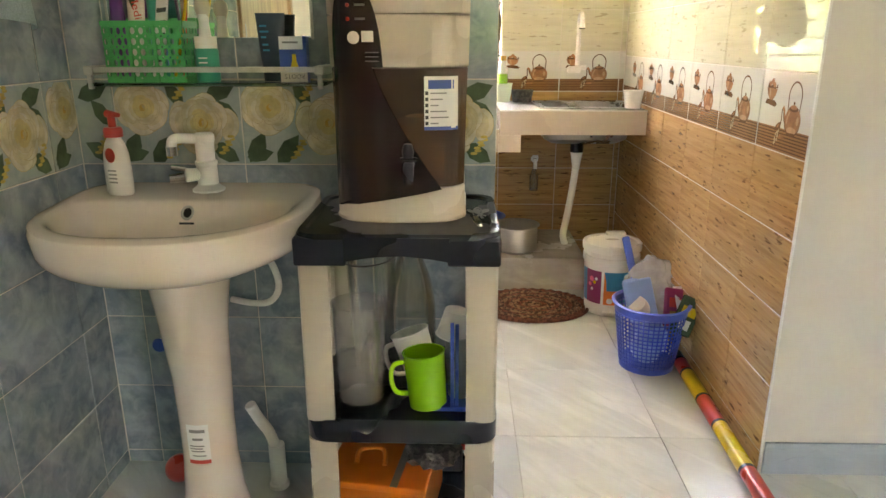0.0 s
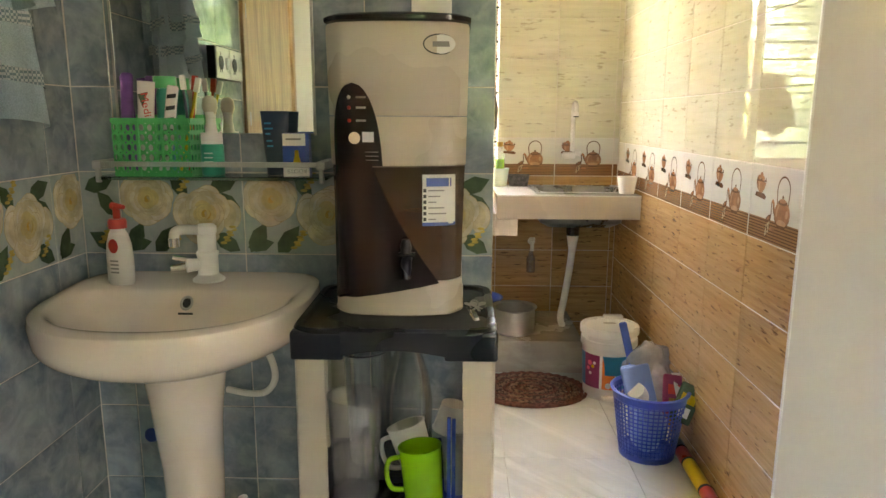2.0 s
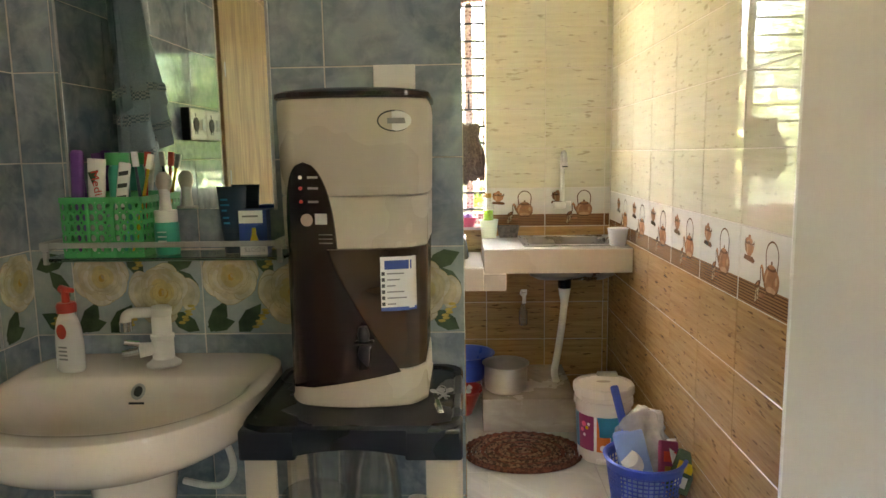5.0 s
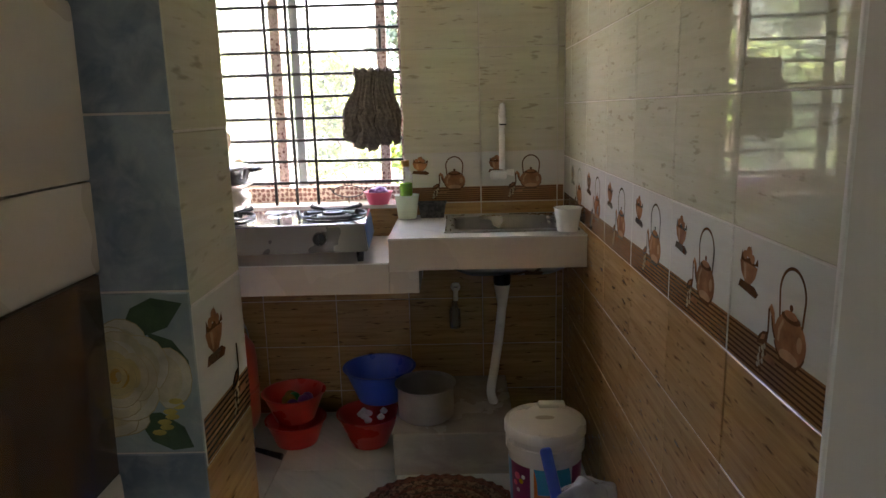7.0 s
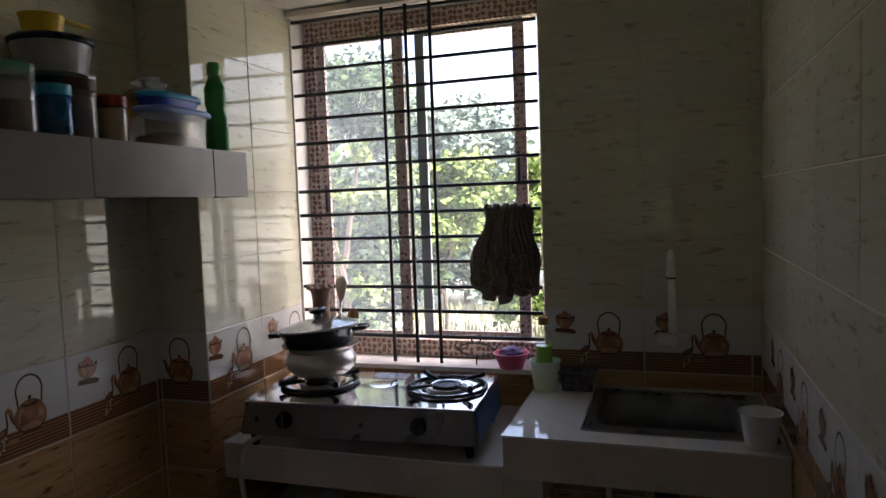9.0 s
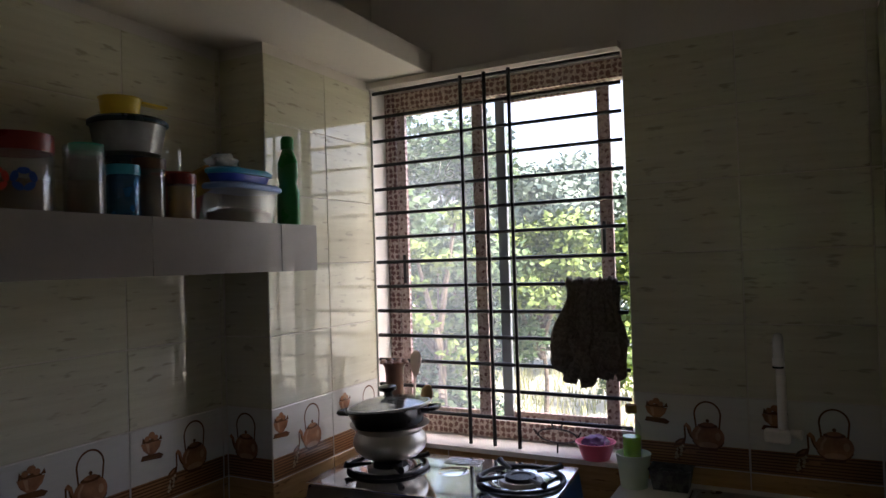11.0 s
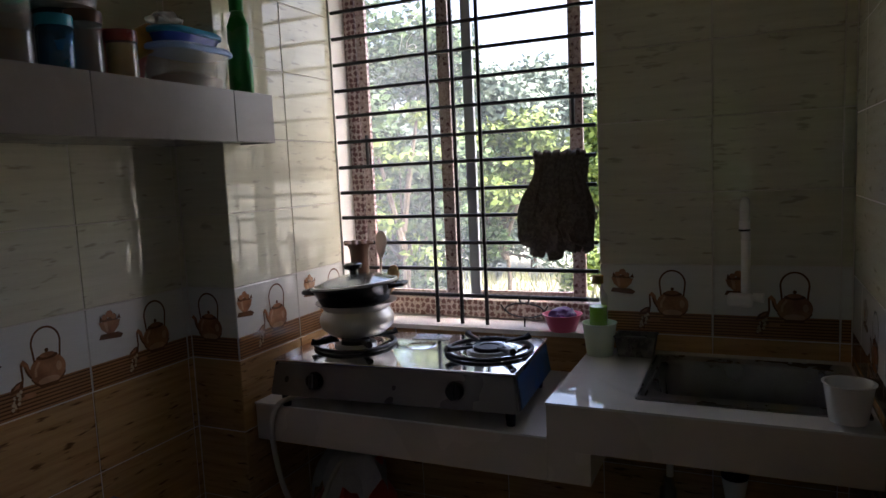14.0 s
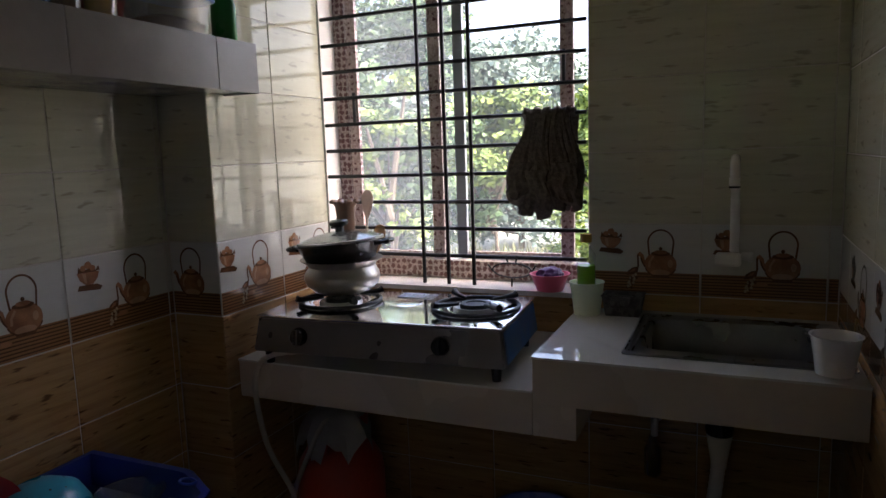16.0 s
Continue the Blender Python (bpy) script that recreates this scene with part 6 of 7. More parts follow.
def swan_tap():
    t = thing("swan_neck_tap", "white plastic swan neck tap on the tiled wall", "tap", pose(0.640, NORTH, 1.010))
    part("body", box(-0.040, 0.024, -0.045, 0.0, -0.020, 0.014, 0.009, 3), WHITE_PLASTIC, t)
    part("neck", tube(smooth_path([(0.006, -0.035, 0.02), (0.006, -0.036, 0.10), (0.005, -0.038, 0.20), (0.004, -0.056, 0.246), (0.004, -0.094, 0.264), (0.003, -0.130, 0.252), (0.003, -0.140, 0.215)], 6), 0.0115, 12), WHITE_PLASTIC, t)
    part("spout_tip", tube([(0.003, -0.140, 0.218), (0.003, -0.141, 0.196)], 0.0130, 14), WHITE_PLASTIC, t)
    part("tip_ring", tube([(0.003, -0.141, 0.198), (0.003, -0.141, 0.193)], 0.0134, 14), BLACK_PLASTIC, t)
    part("knob", tube([(0.024, -0.028, 0.008), (0.050, -0.034, 0.006)], [0.010, 0.013], 12), WHITE_PLASTIC, t)
    w = thing("wall_tap", "small white bib tap low on the kitchen wall", "tap", pose(0.452, NORTH, 0.545))
    part("flange", lathe([(0, 0), (0.020, 0), (0.016, 0.010), (0, 0.010)], 16), WHITE_PLASTIC, w, "", pose(0, 0, 0, 90, 0, 0))
    part("body", tube(smooth_path([(0, 0, 0), (0, -0.030, 0), (0, -0.042, -0.010), (0, -0.043, -0.045)], 4), 0.010, 12), WHITE_PLASTIC, w)
    part("handle", box(-0.016, 0.016, -0.040, -0.026, 0.010, 0.026, 0.004), WHITE_PLASTIC, w)
    part("stem", tube([(0, -0.032, 0.0), (0, -0.032, 0.012)], 0.006, 10), CHROME, w)
    b = thing("hanging_bottle", "clear empty plastic bottle hung under the wall tap", "bottle", pose(0.447, NORTH - 0.044, 0.385))
    part("body", lathe([(0, 0), (0.022, 0), (0.024, 0.008), (0.024, 0.075), (0.012, 0.098), (0.011, 0.114), (0.0105, 0.114), (0.022, 0.072), (0.021, 0.003), (0, 0.003)], 20), GLASS, b)


def gas_stove():
    s = thing("gas_stove", "two-burner steel table gas stove with blue sides", "stove", pose(-0.192, 3.372, 0.768, 0, 0, 3.6))
    hw, d0, d1, z0, z1 = 0.345, -0.178, 0.175, 0.038, 0.128
    bm = bmesh.new()
    prof = [(-hw, d0 - 0.012, z0), (hw, d0 - 0.012, z0), (hw, d1, z0), (-hw, d1, z0)]
    top = [(-hw + 0.012, d0 + 0.004, z1), (hw - 0.012, d0 + 0.004, z1), (hw - 0.012, d1, z1), (-hw + 0.012, d1, z1)]
    add_rings(bm, [prof, top], True, True)
    bmesh.ops.bevel(bm, geom=list(bm.edges), offset=0.004, segments=2, affect="EDGES")
    part("body", bm, STOVE_PAINT, s)
    for sx in (-1, 1):
        bm = bmesh.new()
        x = sx * (hw + 0.0006)
        add_rings(bm, [[(x, d0 + 0.01, z0 + 0.006), (x, d1 - 0.01, z0 + 0.006), (x - sx * 0.0105, d1 - 0.012, z1 - 0.008), (x - sx * 0.0105, d0 + 0.016, z1 - 0.008)], [(x + sx * 0.0015, d0 + 0.01, z0 + 0.006), (x + sx * 0.0015, d1 - 0.01, z0 + 0.006), (x - sx * 0.009, d1 - 0.012, z1 - 0.008), (x - sx * 0.009, d0 + 0.016, z1 - 0.008)]], True, True)
        bmesh.ops.recalc_face_normals(bm, faces=bm.faces)
        part("side_panel", bm, STOVE_BLUE, s, "worn blue printed side panel")
    t = part("top_plate", box(-hw + 0.008, hw - 0.008, d0 - 0.002, d1 + 0.002, z1 + 0.0005, z1 + 0.006, 0.0025), CHROME, s, "shiny steel top plate")
    for k in range(4):
        part("pressed_rib", box(-0.050, 0.060, 0.100 + 0.016 * k, 0.106 + 0.016 * k, z1 + 0.0055, z1 + 0.009, 0.0015), CHROME, t)
    part("pressed_disc", lathe([(0, z1 + 0.0075), (0.038, z1 + 0.0075), (0.046, z1 + 0.0055)], 28, 0.012, 0.035), CHROME, t)
    for cx in (-0.185, 0.215):
        cy = 0.012
        b = part("burner", lathe([(0, z1 + 0.018), (0.026, z1 + 0.018), (0.028, z1 + 0.021), (0.040, z1 + 0.021), (0.042, z1 + 0.015), (0.042, z1 + 0.006), (0.0, z1 + 0.006)], 28, cx, cy), IRON, s)
        part("burner_ring", lathe([(0.047, z1 + 0.006), (0.047, z1 + 0.012), (0.058, z1 + 0.013), (0.061, z1 + 0.006)], 28, cx, cy, close=False), STEEL, b)
        part("drip_tray", lathe([(0.064, z1 + 0.0065), (0.072, z1 + 0.0075), (0.100, z1 + 0.012), (0.105, z1 + 0.010), (0.108, z1 + 0.006)], 36, cx, cy, close=False), CHROME, b)
        p = part("pan_support", tube([(cx + 0.114 * math.cos(a), cy + 0.114 * math.sin(a), z1 + 0.012) for a in (2 * math.pi * i / 40 for i in range(40))], 0.0055, 8, None, True), IRON, s)
        for k in range(4):
            a = radians(45 + 90 * k)
            c, q = math.cos(a), math.sin(a)
            part("prong", tube([(cx + 0.126 * c, cy + 0.126 * q, z1 + 0.030), (cx + 0.114 * c, cy + 0.114 * q, z1 + 0.026), (cx + 0.050 * c, cy + 0.050 * q, z1 + 0.024)], [0.010, 0.008, 0.004], 8), IRON, p)
    for cx in (-0.205, 0.185):
        kn = part("knob", lathe([(0, 0), (0.023, 0), (0.024, 0.004), (0.021, 0.014), (0.019, 0.020), (0, 0.021)], 28), NONSTICK, s, "round black control knob", pose(cx, d0 - 0.005, 0.084, 82, 0, 0))
        part("grip", box(-0.0045, 0.0045, -0.019, 0.019, 0.018, 0.029, 0.002), NONSTICK, kn)
    for sx in (-1, 1):
        for y in (d0 + 0.02, d1 - 0.03):
            part("foot", lathe([(0, 0), (0.011, 0), (0.014, 0.038), (0, 0.039)], 14, sx * (hw - 0.03), y), BLACK_PLASTIC, s)


def pots():
    p = thing("aluminium_pot", "round bellied aluminium pot on the stove", "pot", pose(-0.385, 3.400, 0.925))
    part("body", lathe([(0, 0.0), (0.055, 0.0), (0.082, 0.008), (0.102, 0.026), (0.108, 0.044), (0.106, 0.058), (0.097, 0.072), (0.094, 0.078), (0.100, 0.086), (0.116, 0.096), (0.118, 0.099), (0.098, 0.088), (0.090, 0.078), (0.102, 0.058), (0.104, 0.044), (0.08, 0.012), (0, 0.004)], 44), ALU, p)
    f = thing("frying_pan", "black nonstick pan stacked on the pot", "pan", pose(-0.385, 3.400, 1.010, 0, -5, 0))
    part("body", lathe([(0, 0.0), (0.080, 0.0), (0.098, 0.010), (0.118, 0.055), (0.126, 0.060), (0.126, 0.063), (0.115, 0.058), (0.094, 0.012), (0, 0.004)], 44), NONSTICK, f)
    for a in (188, 8):
        c, s = math.cos(radians(a)), math.sin(radians(a))
        part("lug_handle", tube(smooth_path([(0.118 * c + 0.03 * s, 0.118 * s - 0.03 * c, 0.050), (0.152 * c + 0.022 * s, 0.152 * s - 0.022 * c, 0.052), (0.152 * c - 0.022 * s, 0.152 * s + 0.022 * c, 0.052), (0.118 * c - 0.03 * s, 0.118 * s + 0.03 * c, 0.050)], 5), 0.007, 8), NONSTICK, f)
    l = thing("pan_cover", "glass pan cover with a black knob", "cover", pose(-0.385, 3.400, 1.073, 0, -5, 0))
    part("glass", lathe([(0.121, 0.0), (0.118, 0.006), (0.08, 0.020), (0.03, 0.028), (0.0, 0.030), (0.0, 0.027), (0.03, 0.025), (0.08, 0.017), (0.116, 0.003)], 40), GLASS, l)
    part("rim", lathe([(0.118, -0.002), (0.123, -0.002), (0.123, 0.005), (0.118, 0.006)], 40, close=False), STEEL, l)
    part("knob", lathe([(0, 0.028), (0.013, 0.028), (0.012, 0.040), (0.026, 0.046), (0.028, 0.056), (0.020, 0.061), (0, 0.062)], 24), NONSTICK, l)
    u = thing("utensil_holder", "tall brown wooden utensil holder with a wavy top", "utensil holder", pose(-0.487, 3.600, 0.768, 0, 0, 8))
    part("body", lathe([(0, 0), (0.024, 0), (0.026, 0.006), (0.029, 0.36), (0.032, 0.385), (0.040, 0.398), (0.040, 0.402), (0.026, 0.394), (0.0, 0.39)], 24), BROWN_WOOD, u)
    for k in range(8):
        a = math.pi * k / 4
        part("rim_scallop", lathe([(0, 0.396), (0.010, 0.397), (0.012, 0.402), (0.007, 0.408), (0, 0.409)], 12, 0.038 * math.cos(a), 0.038 * math.sin(a)), BROWN_WOOD, u)
    for x, y, h, a, m in ((-0.446, 3.620, 0.425, 4, CERAMIC), (-0.452, 3.61, 0.325, 22, DOOR_WOOD)):
        o = thing("ladle" if m is CERAMIC else "wooden_spatula", "white serving spoon behind the pot" if m is CERAMIC else "pale wooden spatula behind the pot", "spoon", pose(x, y, 0.770, -3, a * 0.6, 0), "utensils behind the pot")
        part("shaft", tube([(0, 0, 0), (0, 0, h - 0.05)], 0.004, 8), m, o)
        part("head", lathe([(0.003, h - 0.085), (0.014, h - 0.06), (0.021, h - 0.03), (0.021, h - 0.01), (0.012, h + 0.006), (0.001, h + 0.010)], 18, squash=0.25), m, o)


def vessel(name, label, cat, m, r0, r1, h, material, wall=0.002, lip=0.002):
    o = thing(name, label, cat, m)
    part("body", shell_cup(r0, r1, h, wall, 36, lip), material, o)
    return o


def counter_things():
    o = vessel("green_cup", "pale green plastic cup on the counter", "cup", pose(0.270, 3.622, 0.851), 0.036, 0.047, 0.092, PALE_GREEN)
    o = thing("dish_soap", "clear bottle half full of green dish soap in a cup", "bottle", pose(0.268, 3.622, 0.8545) @ Matrix.Scale(1.12, 4))
    part("bottle", lathe([(0, 0), (0.022, 0), (0.024, 0.004), (0.024, 0.145), (0.012, 0.165), (0.011, 0.178), (0, 0.178)], 24), JAR, o)
    part("soap", lathe([(0, 0.003), (0.0215, 0.003), (0.0215, 0.120), (0, 0.120)], 24), LIME, o, "green liquid soap")
    part("cap", lathe([(0, 0.178), (0.014, 0.178), (0.014, 0.198), (0, 0.199)], 18), SPICE, o)
    o = thing("black_tub", "small grey plastic tub of scrubbers by the sink", "tub", pose(0.368, 3.640, 0.8515))
    rings = [[(w * c1, d * c2, z) for c1, c2 in ((1, 1), (-1, 1), (-1, -1), (1, -1))] for w, d, z in ((0.045, 0.030, 0.0), (0.054, 0.037, 0.055), (0.056, 0.039, 0.055), (0.056, 0.039, 0.058), (0.051, 0.034, 0.058), (0.043, 0.028, 0.003))]
    part("body", add_rings(bmesh.new(), rings, True, True), GREY_CLOTH, o)
    part("scrubber", box(-0.035, 0.030, -0.022, 0.022, 0.004, 0.050, 0.010), NONSTICK, o)
    o = vessel("white_cup", "white fluted plastic cup at the counter's edge", "cup", pose(0.834, 3.235, 0.857), 0.034, 0.0455, 0.078, WHITE_PLASTIC, 0.002, 0.003)
    o = vessel("pink_bowl", "small pink plastic bowl on the window sill", "bowl", pose(0.155, 3.660, 0.905), 0.038, 0.056, 0.050, PINK, 0.002, 0.003)
    s = thing("steel_scourer", "purple nylon scourer in the pink bowl", "scourer", pose(0.155, 3.660, 0.910))
    bm = bmesh.new()
    bmesh.ops.create_icosphere(bm, subdivisions=4, radius=0.040)
    for v in bm.verts:
        k = 1 + 0.22 * noise.noise(v.co * 90)
        v.co = Vector((v.co.x * k, v.co.y * k, 0.032 + v.co.z * k * 0.8))
    part("scourer", bm, PURPLE, s)
    w = thing("wire_stand", "thin black wire pot stand leaning on the bars", "stand", pose(0.035, 3.675, 0.906))
    part("ring", tube([(0.060 * math.cos(a), -0.012 * math.sin(a), 0.050 + 0.024 * math.sin(a)) for a in (2 * math.pi * i / 32 for i in range(32))], 0.0026, 6, None, True), IRON, w)
    for x, z, dx in ((-0.060, 0.045, -0.014), (0.060, 0.045, 0.014), (-0.012, 0.074, -0.008), (0.012, 0.074, 0.008), (0.0, 0.026, 0.0)):
        part("prong", tube([(x, 0, z), (x + dx, -0.004, z + (0.022 if z > 0.03 else -0.026))], 0.0026, 6), IRON, w)
    c = thing("drying_cloth", "grey brown rag hung in folds over a window bar", "cloth", pose(0.148, 3.69, 1.412))
    def tail(name, x0, x1, wt, wl, length, y, ph, side, drop=0.0):
        """A pleated tail of cloth, narrow at the bar and bellied towards its end."""
        n, rows, rings = 40, 30, []
        for j in range(rows + 1):
            v = j / rows
            z = -drop - length * v
            w = wt + (wl - wt) * v ** 1.5 - 0.006 * math.sin(math.pi * min(1, v * 1.5)) + 0.008 * math.sin(math.pi * v) ** 6
            end = math.sqrt(max(0.0, 1 - max(0.0, (v - 0.90) / 0.10) ** 2.6)) * 0.85 + 0.15
            d = 0.007 + 0.013 * v
            cx = x0 + (x1 - x0) * v + 0.006 * math.sin(7 * v + ph)
            ring = []
            for i in range(n):
                a = 2 * math.pi * i / n
                pleat = 1 + 0.30 * math.sin(5 * a + ph + 3.0 * v) * (0.4 + 0.6 * v) + 0.14 * math.sin(11 * a + 2 * ph - 5 * v)
                px = cx + w * end * math.cos(a) * (1 + 0.08 * math.sin(3 * a + ph + 6 * v))
                ring.append((px, y + side * 0.006 * v + d * end * pleat * math.sin(a), z + 0.016 * v * math.sin(a * 2 + ph) + 0.014 * v * v * math.cos(a + ph)))
            rings.append(ring)
        part(name, add_rings(bmesh.new(), rings, True, True), CLOTH, c)
    for k, a in enumerate(((-0.045, -0.080, 0.026, 0.050, 0.240, -0.024, 0.4, -1), (-0.012, -0.022, 0.028, 0.046, 0.275, -0.030, 1.7, -1), (0.030, 0.034, 0.027, 0.046, 0.240, -0.026, 3.1, -1), (0.058, 0.076, 0.020, 0.040, 0.262, -0.022, 4.4, -1), (-0.010, -0.050, 0.050, 0.060, 0.190, 0.020, 5.2, 1), (0.040, 0.050, 0.036, 0.050, 0.215, 0.020, 0.9, 1), (-0.062, -0.082, 0.030, 0.044, 0.105, -0.044, 2.2, -1, 0.135), (-0.016, -0.024, 0.036, 0.050, 0.120, -0.050, 3.9, -1, 0.158), (0.050, 0.056, 0.036, 0.048, 0.112, -0.046, 0.2, -1, 0.138))):
        tail("cloth_tail", *a)
    rings = []
    for i in range(29):
        u = i / 28
        r = 0.016 + 0.004 * math.sin(u * 31) + 0.002 * math.sin(u * 67)
        rings.append([(-0.072 + 0.150 * u, r * 1.25 * math.cos(2 * math.pi * k / 14), 0.002 + r * math.sin(2 * math.pi * k / 14)) for k in range(14)])
    part("cloth_fold", add_rings(bmesh.new(), rings, True, True), CLOTH, c)


def gas_cylinder():
    c = thing("gas_cylinder", "red gas cylinder with a dark foot under the counter", "gas cylinder", pose(-0.458, 3.450, 0))
    part("body", lathe([(0, 0.045), (0.09, 0.045), (0.120, 0.070), (0.132, 0.105), (0.134, 0.20), (0.134, 0.34), (0.128, 0.385), (0.105, 0.425), (0.06, 0.448), (0.02, 0.452), (0, 0.453)], 40), CYL_RED, c)
    part("foot_ring", lathe([(0.098, 0.0), (0.104, 0.0), (0.104, 0.06), (0.098, 0.06)], 36, close=False), IRON, c)
    part("weld_seam", lathe([(0.1335, 0.218), (0.1365, 0.222), (0.1365, 0.230), (0.1335, 0.234)], 40, close=False), CYL_RED, c)
    part("valve", lathe([(0, 0.45), (0.018, 0.45), (0.018, 0.49), (0.030, 0.492), (0.030, 0.512), (0, 0.514)], 20), STEEL, c)
    for k in range(3):
        a = radians(30 + 120 * k)
        part("collar_post", box(-0.012, 0.012, -0.003, 0.003, 0.405, 0.52, 0.002), CYL_RED, c, "", pose(0.085 * math.cos(a), 0.085 * math.sin(a), 0, 0, 0, math.degrees(a) + 90))
    part("collar", lathe([(0.084, 0.50), (0.090, 0.50), (0.090, 0.535), (0.084, 0.535)], 36, close=False), CYL_RED, c)
    for k, (u, w, h) in enumerate(((-0.075, 0.016, 0.034), (-0.052, 0.006, 0.034), (-0.040, 0.014, 0.026), (-0.018, 0.016, 0.030), (0.004, 0.006, 0.034), (0.016, 0.018, 0.026), (0.042, 0.014, 0.034))):
        a = -math.pi / 2 + u / 0.135
        part("lettering_bar", box(-w / 2, w / 2, -0.0006, 0.0006, 0.262, 0.262 + h), PAPER, c, "", pose(0.1348 * math.cos(a), 0.1348 * math.sin(a), 0, 0, 0, math.degrees(a) + 90))
    h = thing("gas_hose", "pale rubber gas hose from the stove to the cylinder", "hose", pose(-0.50, 3.17, 0.78))
    part("hose", tube(smooth_path([(0.06, 0.06, 0.012), (0.015, 0.02, 0.010), (-0.022, 0.002, -0.02), (-0.034, -0.002, -0.10), (-0.015, 0.01, -0.25), (0.03, 0.04, -0.38), (0.02, 0.06, -0.44), (-0.01, 0.09, -0.45), (0.0, 0.13, -0.38), (0.055, 0.18, -0.24), (0.07, 0.25, -0.27)], 6), 0.0075, 10), HOSE, h)
    r = thing("white_rag", "ragged white cloth draped over the cylinder top", "cloth", pose(-0.458, 3.43, 0.45))
    bm = bmesh.new()
    n, g = 36, []
    for j in range(9):
        v = j / 8
        row = []
        for i in range(n):
            a = 2 * math.pi * i / n
            rr = 0.03 + 0.085 * v ** 0.6 + 0.008 * math.sin(5 * a + 2) * v
            row.append((rr * math.cos(a), rr * math.sin(a), 0.110 - 0.02 * v - (0.085 + 0.03 * math.sin(7 * a) + 0.015 * math.sin(17 * a)) * v ** 2.2))
        g.append(row)
    add_rings(bm, g, True, False)
    part("cloth", bm, DULL_CLOTH, r)


def floor_things():
    o = thing("red_basin", "red plastic bowl with vegetables on a pot", "bowl", pose(-0.185, 3.45, 0.10))
    part("bowl", shell_cup(0.075, 0.118, 0.11, 0.003, 40, 0.006), RED, o)
    for k in range(9):
        a = k * 2.4
        bm = bmesh.new()
        bmesh.ops.create_icosphere(bm, subdivisions=2, radius=0.024)
        bm.transform(pose(0.05 * math.cos(a) * (k % 3) / 2, 0.05 * math.sin(a) * (k % 3) / 2, 0.072 + 0.008 * (k % 2)))
        part("vegetable", bm, (GREEN_PLASTIC, SPICE, PURPLE)[k % 3], o)
    vessel("red_colander", "shallow red plastic bowl on the floor", "bowl", pose(-0.185, 3.45, 0.0), 0.08, 0.115, 0.097, RED, 0.003, 0.005)
    vessel("red_colander", "shallow red plastic bowl on the floor", "bowl", pose(0.105, 3.43, 0.0), 0.070, 0.120, 0.125, RED, 0.003, 0.005)
    for k in range(10):
        a = k * 2.4
        g = thing("garlic_bulb", "pale garlic bulb in the red bowl", "garlic", pose(0.105 + 0.06 * math.cos(a) * (k % 3) / 2, 3.43 + 0.06 * math.sin(a) * (k % 3) / 2, 0.110), "garlic in the red bowl")
        part("bulb", lathe([(0, 0), (0.012, 0.002), (0.016, 0.010), (0.008, 0.019), (0.002, 0.024), (0, 0.025)], 12), PAPER, g)
    vessel("blue_basin", "deep blue plastic basin stacked on a red bowl", "basin", pose(0.148, 3.49, 0.160), 0.085, 0.135, 0.130, BLUE_PLASTIC, 0.003, 0.008)
    o = thing("cooking_pot", "deep aluminium cooking pot on the plinth", "pot", pose(0.335, 3.318, 0.158))
    part("body", lathe([(0, 0.0), (0.085, 0.0), (0.100, 0.012), (0.102, 0.05), (0.102, 0.122), (0.112, 0.130), (0.112, 0.133), (0.099, 0.126), (0.098, 0.05), (0.095, 0.012), (0, 0.005)], 44), ALU, o)
    o = thing("steel_pan", "dark steel pan on the floor before the cylinder", "pan", pose(-0.360, 3.195, 0))
    part("body", lathe([(0, 0), (0.06, 0), (0.078, 0.02), (0.082, 0.10), (0.092, 0.108), (0.092, 0.111), (0.079, 0.103), (0.074, 0.02), (0, 0.004)], 36), ALU, o)
    part("handle", tube([(0.085, 0.0, 0.10), (0.19, -0.03, 0.085)], [0.008, 0.012], 10), NONSTICK, o)
    o = thing("vegetable_bag", "green vegetables in a clear bag on the floor", "vegetables", pose(-0.560, 3.165, 0))
    bm = bmesh.new()
    bmesh.ops.create_icosphere(bm, subdivisions=4, radius=0.10)
    for v in bm.verts:
        k = 1 + 0.25 * noise.noise(v.co * 16)
        v.co = Vector((v.co.x * k * 0.45, v.co.y * k * 0.45, max(0, 0.075 + v.co.z * k * 0.9)))
    part("bag", bm, BAG, o)
    part("greens", lathe([(0, 0.01), (0.030, 0.02), (0.034, 0.08), (0.015, 0.13), (0, 0.135)], 16), GREEN_PLASTIC, o)


def rug():
    r = thing("braided_rug", "oval red brown braided rug on the marble floor", "rug", pose(0.385, 2.958, 0.0, 0, 0, 0))
    n = 72
    for k in range(13):
        f = (k + 0.35) / 13
        pts = []
        for i in range(n):
            a = 2 * math.pi * i / n
            w = 0.0025 * (1 if i % 2 else -1)
            pts.append(((0.252 * f + 0.010 + w) * math.cos(a), (0.200 * f + 0.002 + w) * math.sin(a), 0.0078 + 0.0015 * (1 if (i + k) % 2 else -1)))
        part("braid", tube(pts, 0.0082, 6, None, True), BRAID_RED if k % 3 == 2 or k > 10 else BRAID_FLECK, r)


